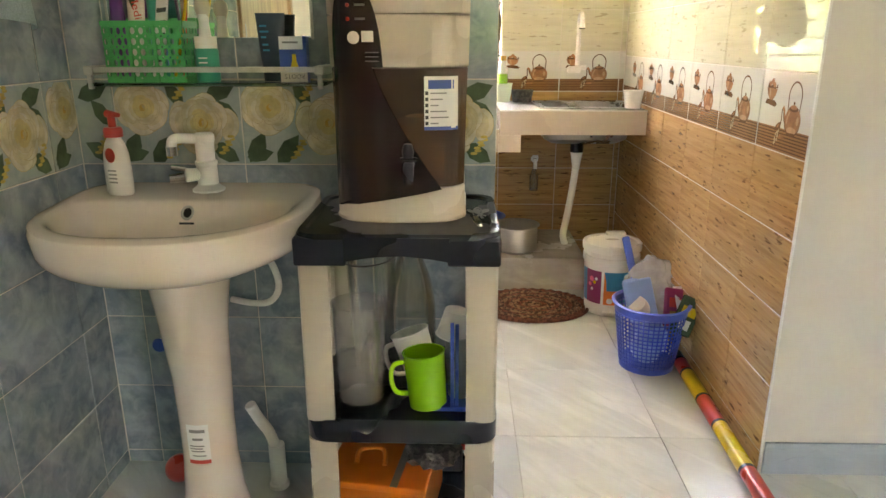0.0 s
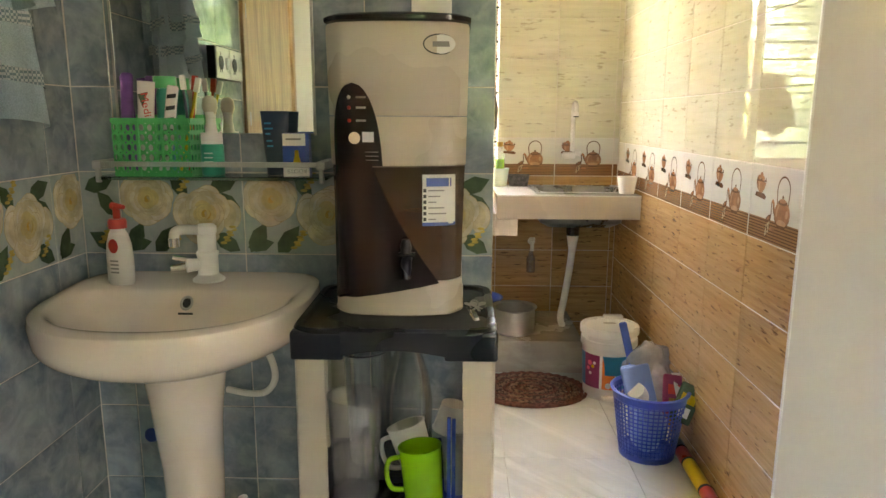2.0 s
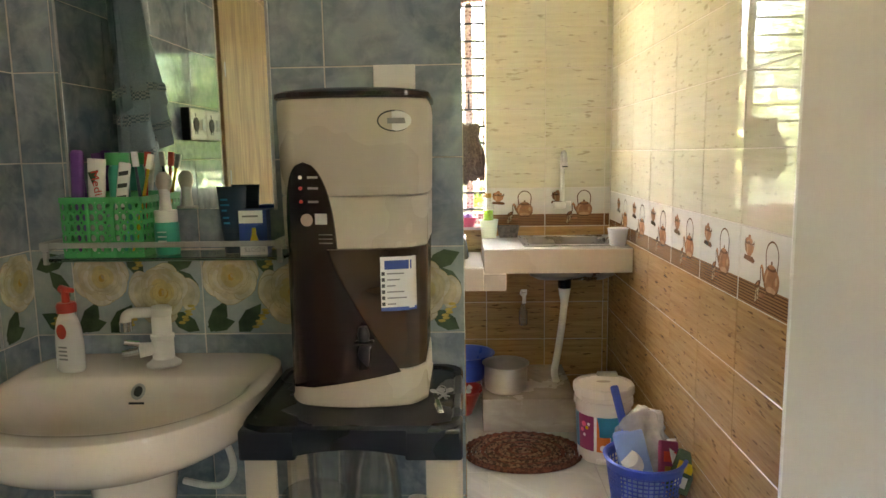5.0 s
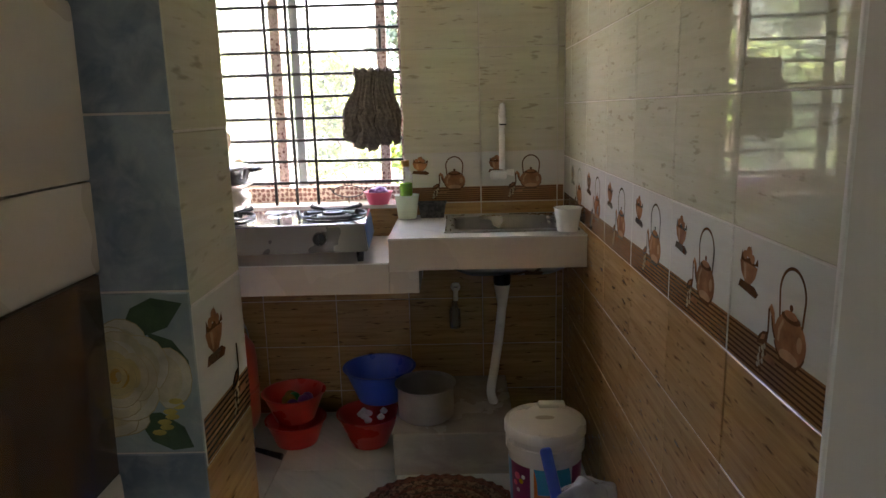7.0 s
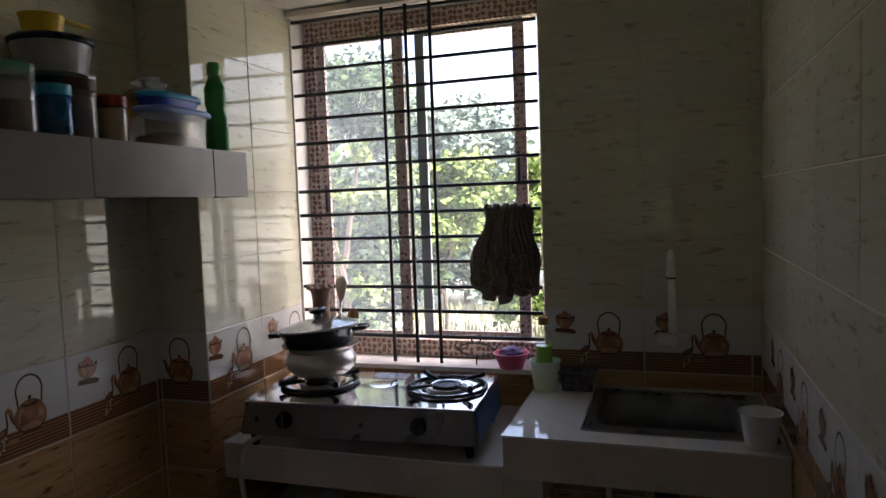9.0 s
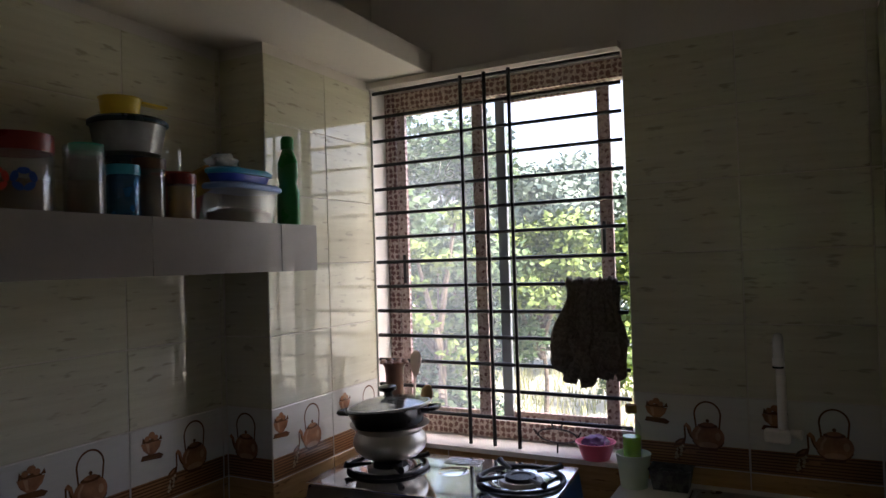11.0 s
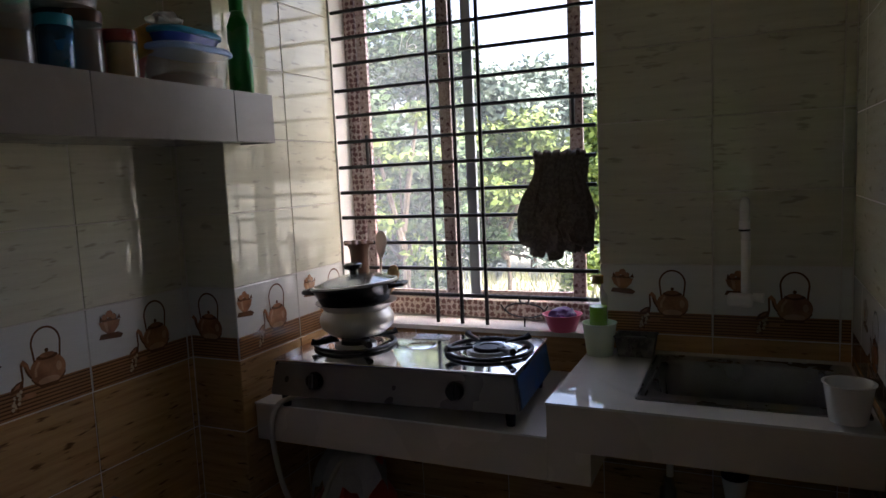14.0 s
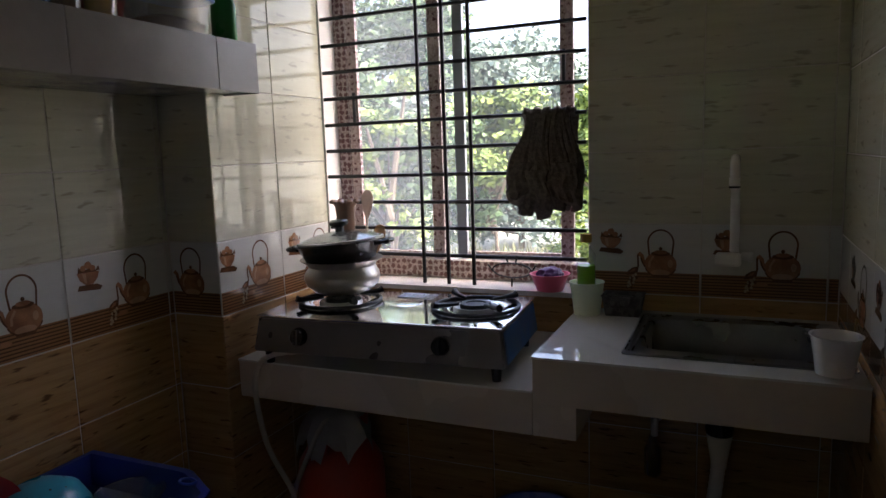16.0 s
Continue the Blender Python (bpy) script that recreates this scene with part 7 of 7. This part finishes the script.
def pail():
    b = thing("paint_pail", "white lidded paint pail with coloured panels", "pail", pose(0.722, 2.945, 0))
    part("body", lathe([(0, 0.0), (0.100, 0.0), (0.104, 0.006), (0.114, 0.22), (0.116, 0.235), (0.122, 0.237), (0.122, 0.262), (0.117, 0.264), (0.118, 0.292), (0, 0.292)], 48), WHITE_PLASTIC, b)
    part("lid", lathe([(0, 0.322), (0.05, 0.321), (0.09, 0.318), (0.108, 0.312), (0.112, 0.318), (0.122, 0.317), (0.126, 0.310), (0.126, 0.286), (0.122, 0.284), (0.0, 0.293)], 48), WHITE_PLASTIC, b, "white lid stained with dirt")
    part("lid_stain", lathe([(0, 0.3222), (0.022, 0.3220), (0.030, 0.3216)], 22, squash=0.5), HOSE, b, "brown dirt stain")
    part("lid_tab", box(-0.010, 0.075, 0.070, 0.105, 0.316, 0.334, 0.006), WHITE_PLASTIC, b)
    def panel(a0, a1, z0, z1, m, lift=0.0, skew=0.0):
        a0, a1 = a0 - 22, a1 - 22
        bm = bmesh.new()
        g = []
        for j in range(7):
            z = z0 + (z1 - z0) * j / 6
            rr = 0.104 + 0.010 * z / 0.22 + 0.0012 + lift
            g.append([bm.verts.new((rr * math.cos(radians(a0 + (a1 - a0) * i / 10 + skew * (j / 6) ** 2)), rr * math.sin(radians(a0 + (a1 - a0) * i / 10 + skew * (j / 6) ** 2)), z)) for i in range(11)])
        for j in range(6):
            for i in range(10):
                bm.faces.new((g[j][i], g[j][i + 1], g[j + 1][i + 1], g[j + 1][i]))
        return part("printed_panel", bm, m, b)
    panel(196, 222, 0.055, 0.205, CYAN)
    panel(222, 262, 0.055, 0.205, MAGENTA, 0.0003)
    panel(262, 268, 0.055, 0.205, PAPER, 0.0004)
    panel(268, 296, 0.055, 0.205, ORANGE, 0.0003, 0)
    panel(274, 330, 0.12, 0.205, CYAN, 0.0006, -6)
    panel(298, 330, 0.055, 0.12, CYAN, 0.0003)
    panel(330, 372, 0.055, 0.205, MAGENTA, 0.0003)
    for a, z, rr, m in ((216, 0.165, 0.012, PINK), (224, 0.152, 0.008, YELLOW), (212, 0.140, 0.009, PINK), (228, 0.168, 0.007, WHITE_PLASTIC), (218, 0.120, 0.007, WHITE_PLASTIC), (260, 0.075, 0.013, PAPER)):
        part("printed_drop", lathe([(0, 0), (rr, 0), (rr * 0.9, 0.0006), (0, 0.0008)], 14), m, b, "", Matrix.Translation((0.1135 * math.cos(radians(a)), 0.1135 * math.sin(radians(a)), z)) @ Matrix.Rotation(radians(a), 4, "Z") @ Matrix.Rotation(radians(90), 4, "Y"))
    part("bottom_tab", box(-0.045, 0.020, -0.122, -0.098, 0.010, 0.026, 0.005), WHITE_PLASTIC, b)


def waste_basket():
    b = thing("waste_basket", "blue perforated plastic waste basket full of wrappers", "basket", pose(0.752, 2.395, 0))
    r0, r1, h = 0.098, 0.128, 0.250
    part("base", lathe([(0, 0.0), (r0, 0.0), (r0 + 0.002, 0.022), (r0 - 0.002, 0.022), (r0 - 0.004, 0.004), (0, 0.004)], 48), BLUE_PLASTIC, b)
    part("rim", lathe([(r1 - 0.004, h - 0.030), (r1, h - 0.030), (r1 + 0.002, h - 0.008), (r1 + 0.010, h - 0.006), (r1 + 0.012, h), (r1 + 0.004, h + 0.004), (r1 - 0.003, h)], 48, close=False), BLUE_PLASTIC, b)
    bm = bmesh.new()
    n = 44
    for i in range(n):
        a = 2 * math.pi * i / n
        c, s = math.cos(a), math.sin(a)
        t = Vector((-s, c, 0)) * 0.0019
        lo, hi = Vector((r0 * c, r0 * s, 0.018)), Vector(((r1 - 0.001) * c, (r1 - 0.001) * s, h - 0.022))
        o = Vector((c, s, 0)) * 0.0016
        add_rings(bm, [[lo - t - o, lo + t - o, lo + t + o, lo - t + o], [hi - t - o, hi + t - o, hi + t + o, hi - t + o]])
    for k in range(13):
        z = 0.034 + 0.0152 * k
        rr = r0 + (r1 - r0) * (z - 0.018) / (h - 0.04)
        lathe([(rr - 0.0014, z - 0.0017), (rr + 0.0014, z - 0.0017), (rr + 0.0014, z + 0.0017), (rr - 0.0014, z + 0.0017)], 64, bm=bm, close=False)
    part("lattice", bm, BLUE_PLASTIC, b)
    d = thing("dustpan", "faded blue dustpan standing in the waste basket", "dustpan", pose(0.735, 2.350, 0.120, -20, -10, 6) @ Matrix.Scale(1.22, 4))
    part("pan", box(-0.040, 0.040, -0.012, 0.006, 0.060, 0.185, 0.010), PALE_BLUE, d)
    part("lip", box(-0.043, 0.043, -0.022, -0.008, 0.055, 0.180, 0.006), PALE_BLUE, d)
    part("handle", box(-0.012, 0.012, -0.004, 0.008, 0.180, 0.310, 0.006), BLUE_PLASTIC, d)
    w = thing("plastic_bag", "crumpled clear plastic bag in the waste basket", "bag", pose(0.795, 2.455, 0.15))
    bm = bmesh.new()
    bmesh.ops.create_icosphere(bm, subdivisions=5, radius=0.09)
    for v in bm.verts:
        k = 1 + 0.32 * noise.noise(v.co * 15) + 0.16 * noise.noise(v.co * 40)
        v.co = Vector((v.co.x * k * 1.0 - 0.03, v.co.y * k * 0.6, 0.135 + v.co.z * k * 1.25))
    part("bag", bm, BAG, w)
    for x, y, z, m, rz, tilt, n in ((0.822, 2.36, 0.165, MAGENTA, 20, 14, "dark red noodle"), (0.838, 2.33, 0.150, LEAF_PRINT, -10, 22, "green and yellow snack")):
        o = thing("food_packet", n + " packet in the waste basket", "packet", pose(x, y, z, -20, tilt, rz), "packets in the basket")
        part("wrapper", box(-0.038, 0.038, -0.010, 0.010, 0.0, 0.140, 0.007), m, o)
        part("print", box(-0.026, 0.026, -0.0112, -0.0104, 0.070, 0.104), RED_INK if m is MAGENTA else YELLOW, o)
        part("print", box(-0.022, 0.020, -0.0112, -0.0104, 0.020, 0.056), SPICE if m is MAGENTA else PAPER, o)
    o = thing("white_wrapper", "white carton piece at the basket's rim", "carton", pose(0.868, 2.375, 0.205, -30, 10, 30))
    part("card", box(-0.030, 0.012, -0.002, 0.002, 0.0, 0.105, 0.001), PAPER, o)
    o = thing("white_bowl", "white foam bowl in the waste basket", "bowl", pose(0.690, 2.360, 0.255, 215, -30, 0))
    part("bowl", shell_cup(0.030, 0.046, 0.060, 0.003), PAPER, o)
    o = thing("crumpled_paper", "crumpled blue wrappers filling the basket", "paper", pose(0.752, 2.395, 0.006))
    bm = bmesh.new()
    bmesh.ops.create_icosphere(bm, subdivisions=4, radius=0.066)
    for v in bm.verts:
        k = 1 + 0.35 * noise.noise(v.co * 30)
        v.co = Vector((v.co.x * k, v.co.y * k, 0.095 + v.co.z * k * 1.2))
    part("paper", bm, PALE_BLUE, o)


def painted_pole():
    p = thing("painted_pole", "red and yellow banded pole lying along the wall", "pole", pose(0.868, 2.42, 0.0245))
    x0, y0, x1, y1 = 0.0, 0.0, -0.024, -0.94
    cuts = (0.0, 0.065, 0.160, 0.351, 0.521, 0.766, 1.0)
    mats = (BLACK_PLASTIC, RED, YELLOW, RED, YELLOW, RED)
    for (a, b), m in zip(zip(cuts, cuts[1:]), mats):
        part("band", tube([(x0 + (x1 - x0) * a, y0 + (y1 - y0) * a, 0), (x0 + (x1 - x0) * b, y0 + (y1 - y0) * b, 0)], 0.0235, 16), m, p)
    for a in cuts[1:-1]:
        part("black_ring", tube([(x0 + (x1 - x0) * (a - 0.006), y0 + (y1 - y0) * (a - 0.006), 0), (x0 + (x1 - x0) * (a + 0.006), y0 + (y1 - y0) * (a + 0.006), 0)], 0.0242, 16), BLACK_PLASTIC, p)


def jar(name, label, x, y, r, h, body, lid, lid_m, fill=None, fill_h=0.6):
    o = thing(name, label, "jar", pose(x, y, 1.602))
    part("jar", lathe([(0, 0), (r * 0.96, 0), (r, 0.005), (r, h * 0.86), (r * 0.9, h * 0.93), (r * 0.9, h), (r * 0.86, h), (r * 0.95, h * 0.84), (r * 0.95, 0.008), (0, 0.004)], 28), body, o)
    if fill:
        part("contents", lathe([(0, 0.006), (r * 0.92, 0.006), (r * 0.92, h * fill_h), (0, h * fill_h + 0.004)], 20), fill, o)
    part("lid", lathe([(0, h), (r * 1.0, h - 0.010), (r * 1.02, h - 0.002), (r * 1.0, h + lid), (0, h + lid + 0.001)], 28), lid_m, o)
    return o


def tub(name, label, m, w, d, h, body, lid_m, corner=0.02, fill=None):
    o = thing(name, label, "food box", m)
    def rr(a, b, z):
        rad, pts = min(corner, a - 0.001, b - 0.001), []
        for cx, cy, a0 in ((a - rad, b - rad, 0), (-a + rad, b - rad, 90), (-a + rad, -b + rad, 180), (a - rad, -b + rad, 270)):
            for k in range(5):
                q = radians(a0 + 22.5 * k)
                pts.append((cx + rad * math.cos(q), cy + rad * math.sin(q), z))
        return pts
    part("box", add_rings(bmesh.new(), [rr(w * 0.88, d * 0.88, 0), rr(w, d, h), rr(w * 0.97, d * 0.97, h), rr(w * 0.85, d * 0.85, 0.003)], True, True), body, o)
    if fill:
        part("contents", add_rings(bmesh.new(), [rr(w * 0.80, d * 0.80, 0.005), rr(w * 0.83, d * 0.83, h * 0.32), rr(w * 0.5, d * 0.5, h * 0.45)], True, True), fill, o)
    part("lid", add_rings(bmesh.new(), [rr(w * 1.0, d * 1.0, h - 0.004), rr(w * 1.05, d * 1.05, h - 0.002), rr(w * 1.05, d * 1.05, h + 0.006), rr(w * 0.98, d * 0.98, h + 0.012), rr(w * 0.9, d * 0.9, h + 0.010)], True, True), lid_m, o)
    return o


def shelf_things():
    j = jar("storage_jar", "large clear jar with a red lid and painted flowers", -0.615, 2.470, 0.062, 0.128, JAR, 0.024, DARK_RED, FOOD, 0.5)
    for a, m in ((-62, RED_INK), (-22, BLUE_PRINT)):
        for k in range(5):
            q = radians(90 + 72 * k)
            part("painted_petal", lathe([(0, 0), (0.011, 0), (0, 0.0008)], 10, squash=0.6), m, j, "", Matrix.Rotation(radians(a), 4, "Z") @ Matrix.Translation((0.0622, 0.016 * math.cos(q), 0.062 + 0.016 * math.sin(q))) @ Matrix.Rotation(radians(90), 4, "Y") @ Matrix.Rotation(q, 4, "Z"))
    jar("storage_jar", "clear plastic jar of dark dry food", -0.605, 2.600, 0.040, 0.135, JAR, 0.012, JAR, FOOD, 0.55)
    jar("storage_jar", "small clear jar with a green lid at the back", -0.690, 2.665, 0.036, 0.150, JAR, 0.020, TEAL, FOOD, 0.5)
    jar("storage_jar", "blue tinted plastic jar with a blue lid", -0.590, 2.680, 0.034, 0.104, BLUE_TINT, 0.012, AQUA)
    jar("storage_jar", "brown coffee jar with a glass shoulder", -0.600, 2.755, 0.036, 0.125, JAR, 0.014, BROWN_WOOD, FOOD, 0.8)
    jar("storage_jar", "jar of yellow spice with a paper label", -0.580, 2.828, 0.033, 0.096, JAR, 0.014, DARK_RED, SPICE, 0.85)
    jar("storage_jar", "tall clear jar with a red lid", -0.560, 2.335, 0.045, 0.140, JAR, 0.020, DARK_RED, FOOD, 0.6)
    jar("storage_jar", "tall clear jar with a blue lid", -0.590, 2.220, 0.045, 0.150, JAR, 0.020, BLUE_PLASTIC, SPICE, 0.6)
    jar("storage_jar", "dark jar at the back of the shelf", -0.700, 2.780, 0.050, 0.150, JAR, 0.006, NAVY, FOOD, 0.9)
    tub("food_box", "round milky food tub with a navy lid on a jar", pose(-0.680, 2.765, 1.760), 0.080, 0.080, 0.070, MILKY, NAVY, 0.072)
    o = thing("yellow_bowl", "small yellow plastic bowl on the white box", "bowl", pose(-0.680, 2.745, 1.843))
    part("bowl", shell_cup(0.040, 0.046, 0.045, 0.002), YELLOW, o)
    part("handle", box(0.01, 0.035, 0.035, 0.105, 0.036, 0.042, 0.002), YELLOW, o)
    tub("food_box", "clear food box with a blue lid on the wall shelf", pose(-0.575, 3.010, 1.602, 0, 0, 90), 0.108, 0.066, 0.088, JAR, PALE_BLUE, 0.05, FOOD)
    tub("food_box", "flat blue lidded box on the clear box", pose(-0.585, 3.005, 1.702, 0, 0, 92), 0.095, 0.060, 0.026, BLUE_PLASTIC, CYAN, 0.045)
    o = thing("crumpled_wrapper", "crumpled clear wrapper on the food box", "wrapper", pose(-0.600, 2.980, 1.741))
    bm = bmesh.new()
    bmesh.ops.create_icosphere(bm, subdivisions=4, radius=0.035)
    for v in bm.verts:
        k = 1 + 0.3 * noise.noise(v.co * 50)
        v.co = Vector((v.co.x * k, v.co.y * k * 1.3, max(0.0, 0.018 + v.co.z * k * 0.7)))
    part("wrapper", bm, BAG, o)
    o = thing("red_bowl", "dark red bowl behind the food box", "bowl", pose(-0.680, 2.900, 1.602))
    part("bowl", shell_cup(0.05, 0.075, 0.125, 0.003), CYL_RED, o)
    o = thing("scrap_bag", "yellow printed snack bag beside the jars", "packet", pose(-0.600, 2.895, 1.700, 0, 60, 80))
    part("bag", box(-0.03, 0.03, -0.012, 0.012, -0.045, 0.05, 0.010), SPICE, o)
    o = thing("cleaner_bottle", "green cleaner bottle at the end of the shelf", "bottle", pose(-0.545, 3.165, 1.602))
    part("body", lathe([(0, 0), (0.032, 0), (0.034, 0.005), (0.034, 0.09), (0.026, 0.115), (0.031, 0.135), (0.030, 0.175), (0.018, 0.205), (0.015, 0.212), (0, 0.212)], 28, squash=0.75), BOTTLE_GREEN, o)
    part("cap", lathe([(0, 0.21), (0.018, 0.21), (0.018, 0.238), (0.014, 0.246), (0, 0.247)], 20), BOTTLE_GREEN, o)


def dish_rack():
    r = thing("dish_rack", "blue plastic dish tray on a stand beside the wall", "dish rack", pose(-0.550, 2.555, 0))
    hx, hy, z = 0.213, 0.285, 0.630
    out = [(hx, hy - 0.085), (hx - 0.010, hy - 0.062), (hx - 0.110, hy - 0.004), (hx - 0.135, hy), (-hx, hy), (-hx, -hy), (hx - 0.110, -hy), (hx, -hy + 0.08)]
    def lvl(s, zz):
        return [(x * s, y * s, zz) for x, y in out]
    part("tray", add_rings(bmesh.new(), [lvl(0.93, z - 0.075), lvl(0.97, z - 0.010), lvl(1.0, z - 0.006), lvl(1.0, z), lvl(0.94, z), lvl(0.92, z - 0.012), lvl(0.89, z - 0.070)], True, True), DEEP_BLUE, r)
    part("grip_ring", tube([(hx - 0.082 + 0.020 * math.cos(a), hy - 0.050 + 0.012 * math.sin(a), z + 0.002) for a in (2 * math.pi * i / 24 for i in range(24))], 0.003, 6, None, True), BLUE_PLASTIC, r)
    for sx in (-1, 1):
        for sy in (-1, 1):
            part("leg", box(sx * (hx - 0.035) - 0.013, sx * (hx - 0.035) + 0.013, sy * (hy - 0.045) - 0.013, sy * (hy - 0.045) + 0.013, 0, z - 0.075, 0.003), BLUE_PLASTIC, r)
    for zz in (0.06, 0.30):
        part("shelf", box(-hx + 0.015, hx - 0.015, -hy + 0.02, hy - 0.02, zz, zz + 0.020, 0.004), BLUE_PLASTIC, r)
    c = thing("colander", "aqua plastic colander upside down in the dish rack", "colander", pose(-0.655, 2.625, z - 0.069))
    part("dome", lathe([(0.098, 0.0), (0.100, 0.012), (0.094, 0.05), (0.075, 0.085), (0.04, 0.104), (0.0, 0.110), (0.0, 0.107), (0.038, 0.101), (0.072, 0.082), (0.090, 0.05), (0.094, 0.0)], 40), AQUA, c)
    for k in range(70):
        q, zq = k * 2.39996, 0.02 + 0.085 * (k / 70)
        rr = 0.0985 * math.sqrt(max(0.02, 1 - (zq / 0.112) ** 2.4)) + 0.0008
        part("hole", lathe([(0, -0.001), (0.0026, 0.0), (0, 0.0006)], 8), INK, c, "", Matrix.Translation((rr * math.cos(q), rr * math.sin(q), zq)) @ Vector((math.cos(q) * 0.9, math.sin(q) * 0.9, zq / 0.11)).to_track_quat("Z", "Y").to_matrix().to_4x4())
    g = thing("drinking_glass", "clear glass tumbler with a white rim in the dish rack", "glass", pose(-0.425, 2.715, z - 0.034, 70, 0, 60))
    part("glass", shell_cup(0.026, 0.032, 0.095, 0.002), GLASS, g)
    part("rim_band", lathe([(0.0325, 0.080), (0.034, 0.080), (0.034, 0.094), (0.0325, 0.094)], 28, close=False), PAPER, g)
    vessel("red_plate", "red plastic plate standing in the dish rack", "plate", pose(-0.715, 2.520, z - 0.005, 82, 0, 62), 0.06, 0.095, 0.02, RED)
    vessel("glass_dish", "clear glass dish in the dish rack", "dish", pose(-0.545, 2.745, z - 0.069), 0.055, 0.075, 0.045, GLASS)


kitchen_sink()
swan_tap()
gas_stove()
pots()
counter_things()
gas_cylinder()
floor_things()
rug()
pail()
waste_basket()
painted_pole()
shelf_things()
dish_rack()


# ---- outside ----
bm = bmesh.new()
bmesh.ops.create_grid(bm, x_segments=60, y_segments=60, size=1500)
for v in bm.verts:
    v.co.z = -0.45
ground = structure("ground", bm, GRASS_GROUND, "dry yellow green grass ground", "ground")


def leaves(bm, centre, radius, count, size, rng, squash=1.0):
    for _ in range(count):
        d = Vector((rng.gauss(0, 1), rng.gauss(0, 1), rng.gauss(0, 1))).normalized()
        p = Vector(centre) + Vector((d.x, d.y, d.z * squash)) * radius * rng.uniform(0.55, 1.0)
        u = Vector((rng.gauss(0, 1), rng.gauss(0, 1), rng.gauss(0, 0.6))).normalized()
        w = u.cross(d)
        if w.length < 0.1:
            continue
        w.normalize()
        s = size * rng.uniform(0.6, 1.3)
        n = u.cross(w) * s * 0.12
        q = [p, p + u * s * 0.5 + w * s * 0.28 + n, p + u * s, p + u * s * 0.5 - w * s * 0.28 + n]
        vs = [bm.verts.new(c) for c in q]
        bm.faces.new(vs)


def tree(name, label, x, y, height, spread, seed, size, mat, clumps=26, per=150, low=0.12):
    rng = random.Random(seed)
    t = thing(name, label, "tree", pose(x, y, -0.45))
    top = height * 0.75
    bm = tube([(0, 0, 0), (0.03, 0.02, top * 0.4), (-0.03, 0.04, top * 0.8), (0.0, 0.0, top)], [r * min(1.0, 0.45 * spread) for r in (0.09, 0.07, 0.045, 0.02)], 10)
    part("trunk", bm, BARK, t)
    bm = bmesh.new()
    for k in range(clumps):
        a, f = rng.uniform(0, 2 * math.pi), rng.uniform(low, 1)
        rr = spread * (0.55 + 0.45 * math.sin(math.pi * min(1, f))) * rng.uniform(0.35, 1.0)
        c = (rr * math.cos(a), rr * math.sin(a), height * f)
        leaves(bm, c, spread * rng.uniform(0.22, 0.42), per, size, rng, 0.8)
        if k % 3 == 0:
            part("limb", tube([(0, 0, height * f * 0.6), (c[0] * 0.6, c[1] * 0.6, height * f * 0.85), c], [0.03, 0.02, 0.008], 6), BARK, t)
    part("crown", bm, mat, t)
    return t


tree("broadleaf_tree", "dense dark green broadleaf tree outside the window", -2.45, 7.6, 3.35, 0.95, 3, 0.085, FOLIAGE, 74, 300, 0.04)
tree("broadleaf_tree", "green broadleaf tree with young leaves outside the window", -1.62, 8.3, 2.35, 0.70, 5, 0.085, FOLIAGE_LIGHT, 34, 280, 0.62)
# Far crowns take the paled leaf colour that stands for haze.
tree("broadleaf_tree", "tall green tree in the distance", -2.9, 13.5, 3.55, 1.5, 7, 0.14, FOLIAGE_HAZED, 60, 260)
tree("broadleaf_tree", "yellow green young crown reaching over the dark tree", -1.95, 6.7, 2.55, 0.42, 19, 0.08, FOLIAGE_LIGHT, 16, 75, 0.10)
tree("broadleaf_tree", "young bright green tree beyond the grass", -0.95, 10.6, 2.35, 0.70, 9, 0.10, FOLIAGE_LIGHT, 32, 260)
tree("broadleaf_tree", "leafy shrub close to the house wall", 0.27, 5.2, 1.55, 0.26, 11, 0.08, FOLIAGE_LIGHT, 16, 130)
tree("broadleaf_tree", "tall distant tree with a wide crown", -6.8, 16.5, 5.0, 2.2, 13, 0.20, FOLIAGE_HAZED, 56, 220)
tree("broadleaf_tree", "tall distant tree behind the grass", 0.2, 18.0, 4.2, 2.1, 15, 0.20, FOLIAGE_HAZED, 56, 220)
# Added tree: holds back sky light and greens the dining room window.
tree("broadleaf_tree", "leafy green tree added to cut sky light at the dining room window", 0.9, -5.6, 3.4, 1.3, 17, 0.12, FOLIAGE_LIGHT, 46, 200)

rng = random.Random(4)
bm = bmesh.new()
for _ in range(7000):
    x, y = rng.uniform(-5, 3), rng.uniform(4.6, 13)
    h, a = rng.uniform(0.10, 0.32), rng.uniform(0, 6.28)
    c, s = math.cos(a) * 0.012, math.sin(a) * 0.012
    vs = [bm.verts.new(p) for p in ((x - c, y - s, -0.46), (x + c, y + s, -0.46), (x + rng.uniform(-0.08, 0.08), y + rng.uniform(-0.08, 0.08), -0.45 + h))]
    bm.faces.new(vs)
tagged(new("grass", link_mesh("grass", bm, GRASS, False)), "dry tall grass behind the house", "grass", kind="stuff")

h = thing("far_house", "white two storey house far beyond the trees", "house", pose(1.5, 42, -0.45))
part("wall", box(-4, 4, -3, 3, 0, 6.4), HOUSE_WHITE, h)
part("roof", box(-4.3, 4.3, -3.3, 3.3, 6.4, 6.7, 0.03), HOUSE_WHITE, h)
for x in (-2.6, -0.9, 0.9, 2.6):
    for z in (1.0, 4.1):
        part("window", box(x - 0.45, x + 0.45, -3.05, -2.98, z, z + 1.3), NAVY, h)

# ---- tiles of walls and floor ----
tile_all()
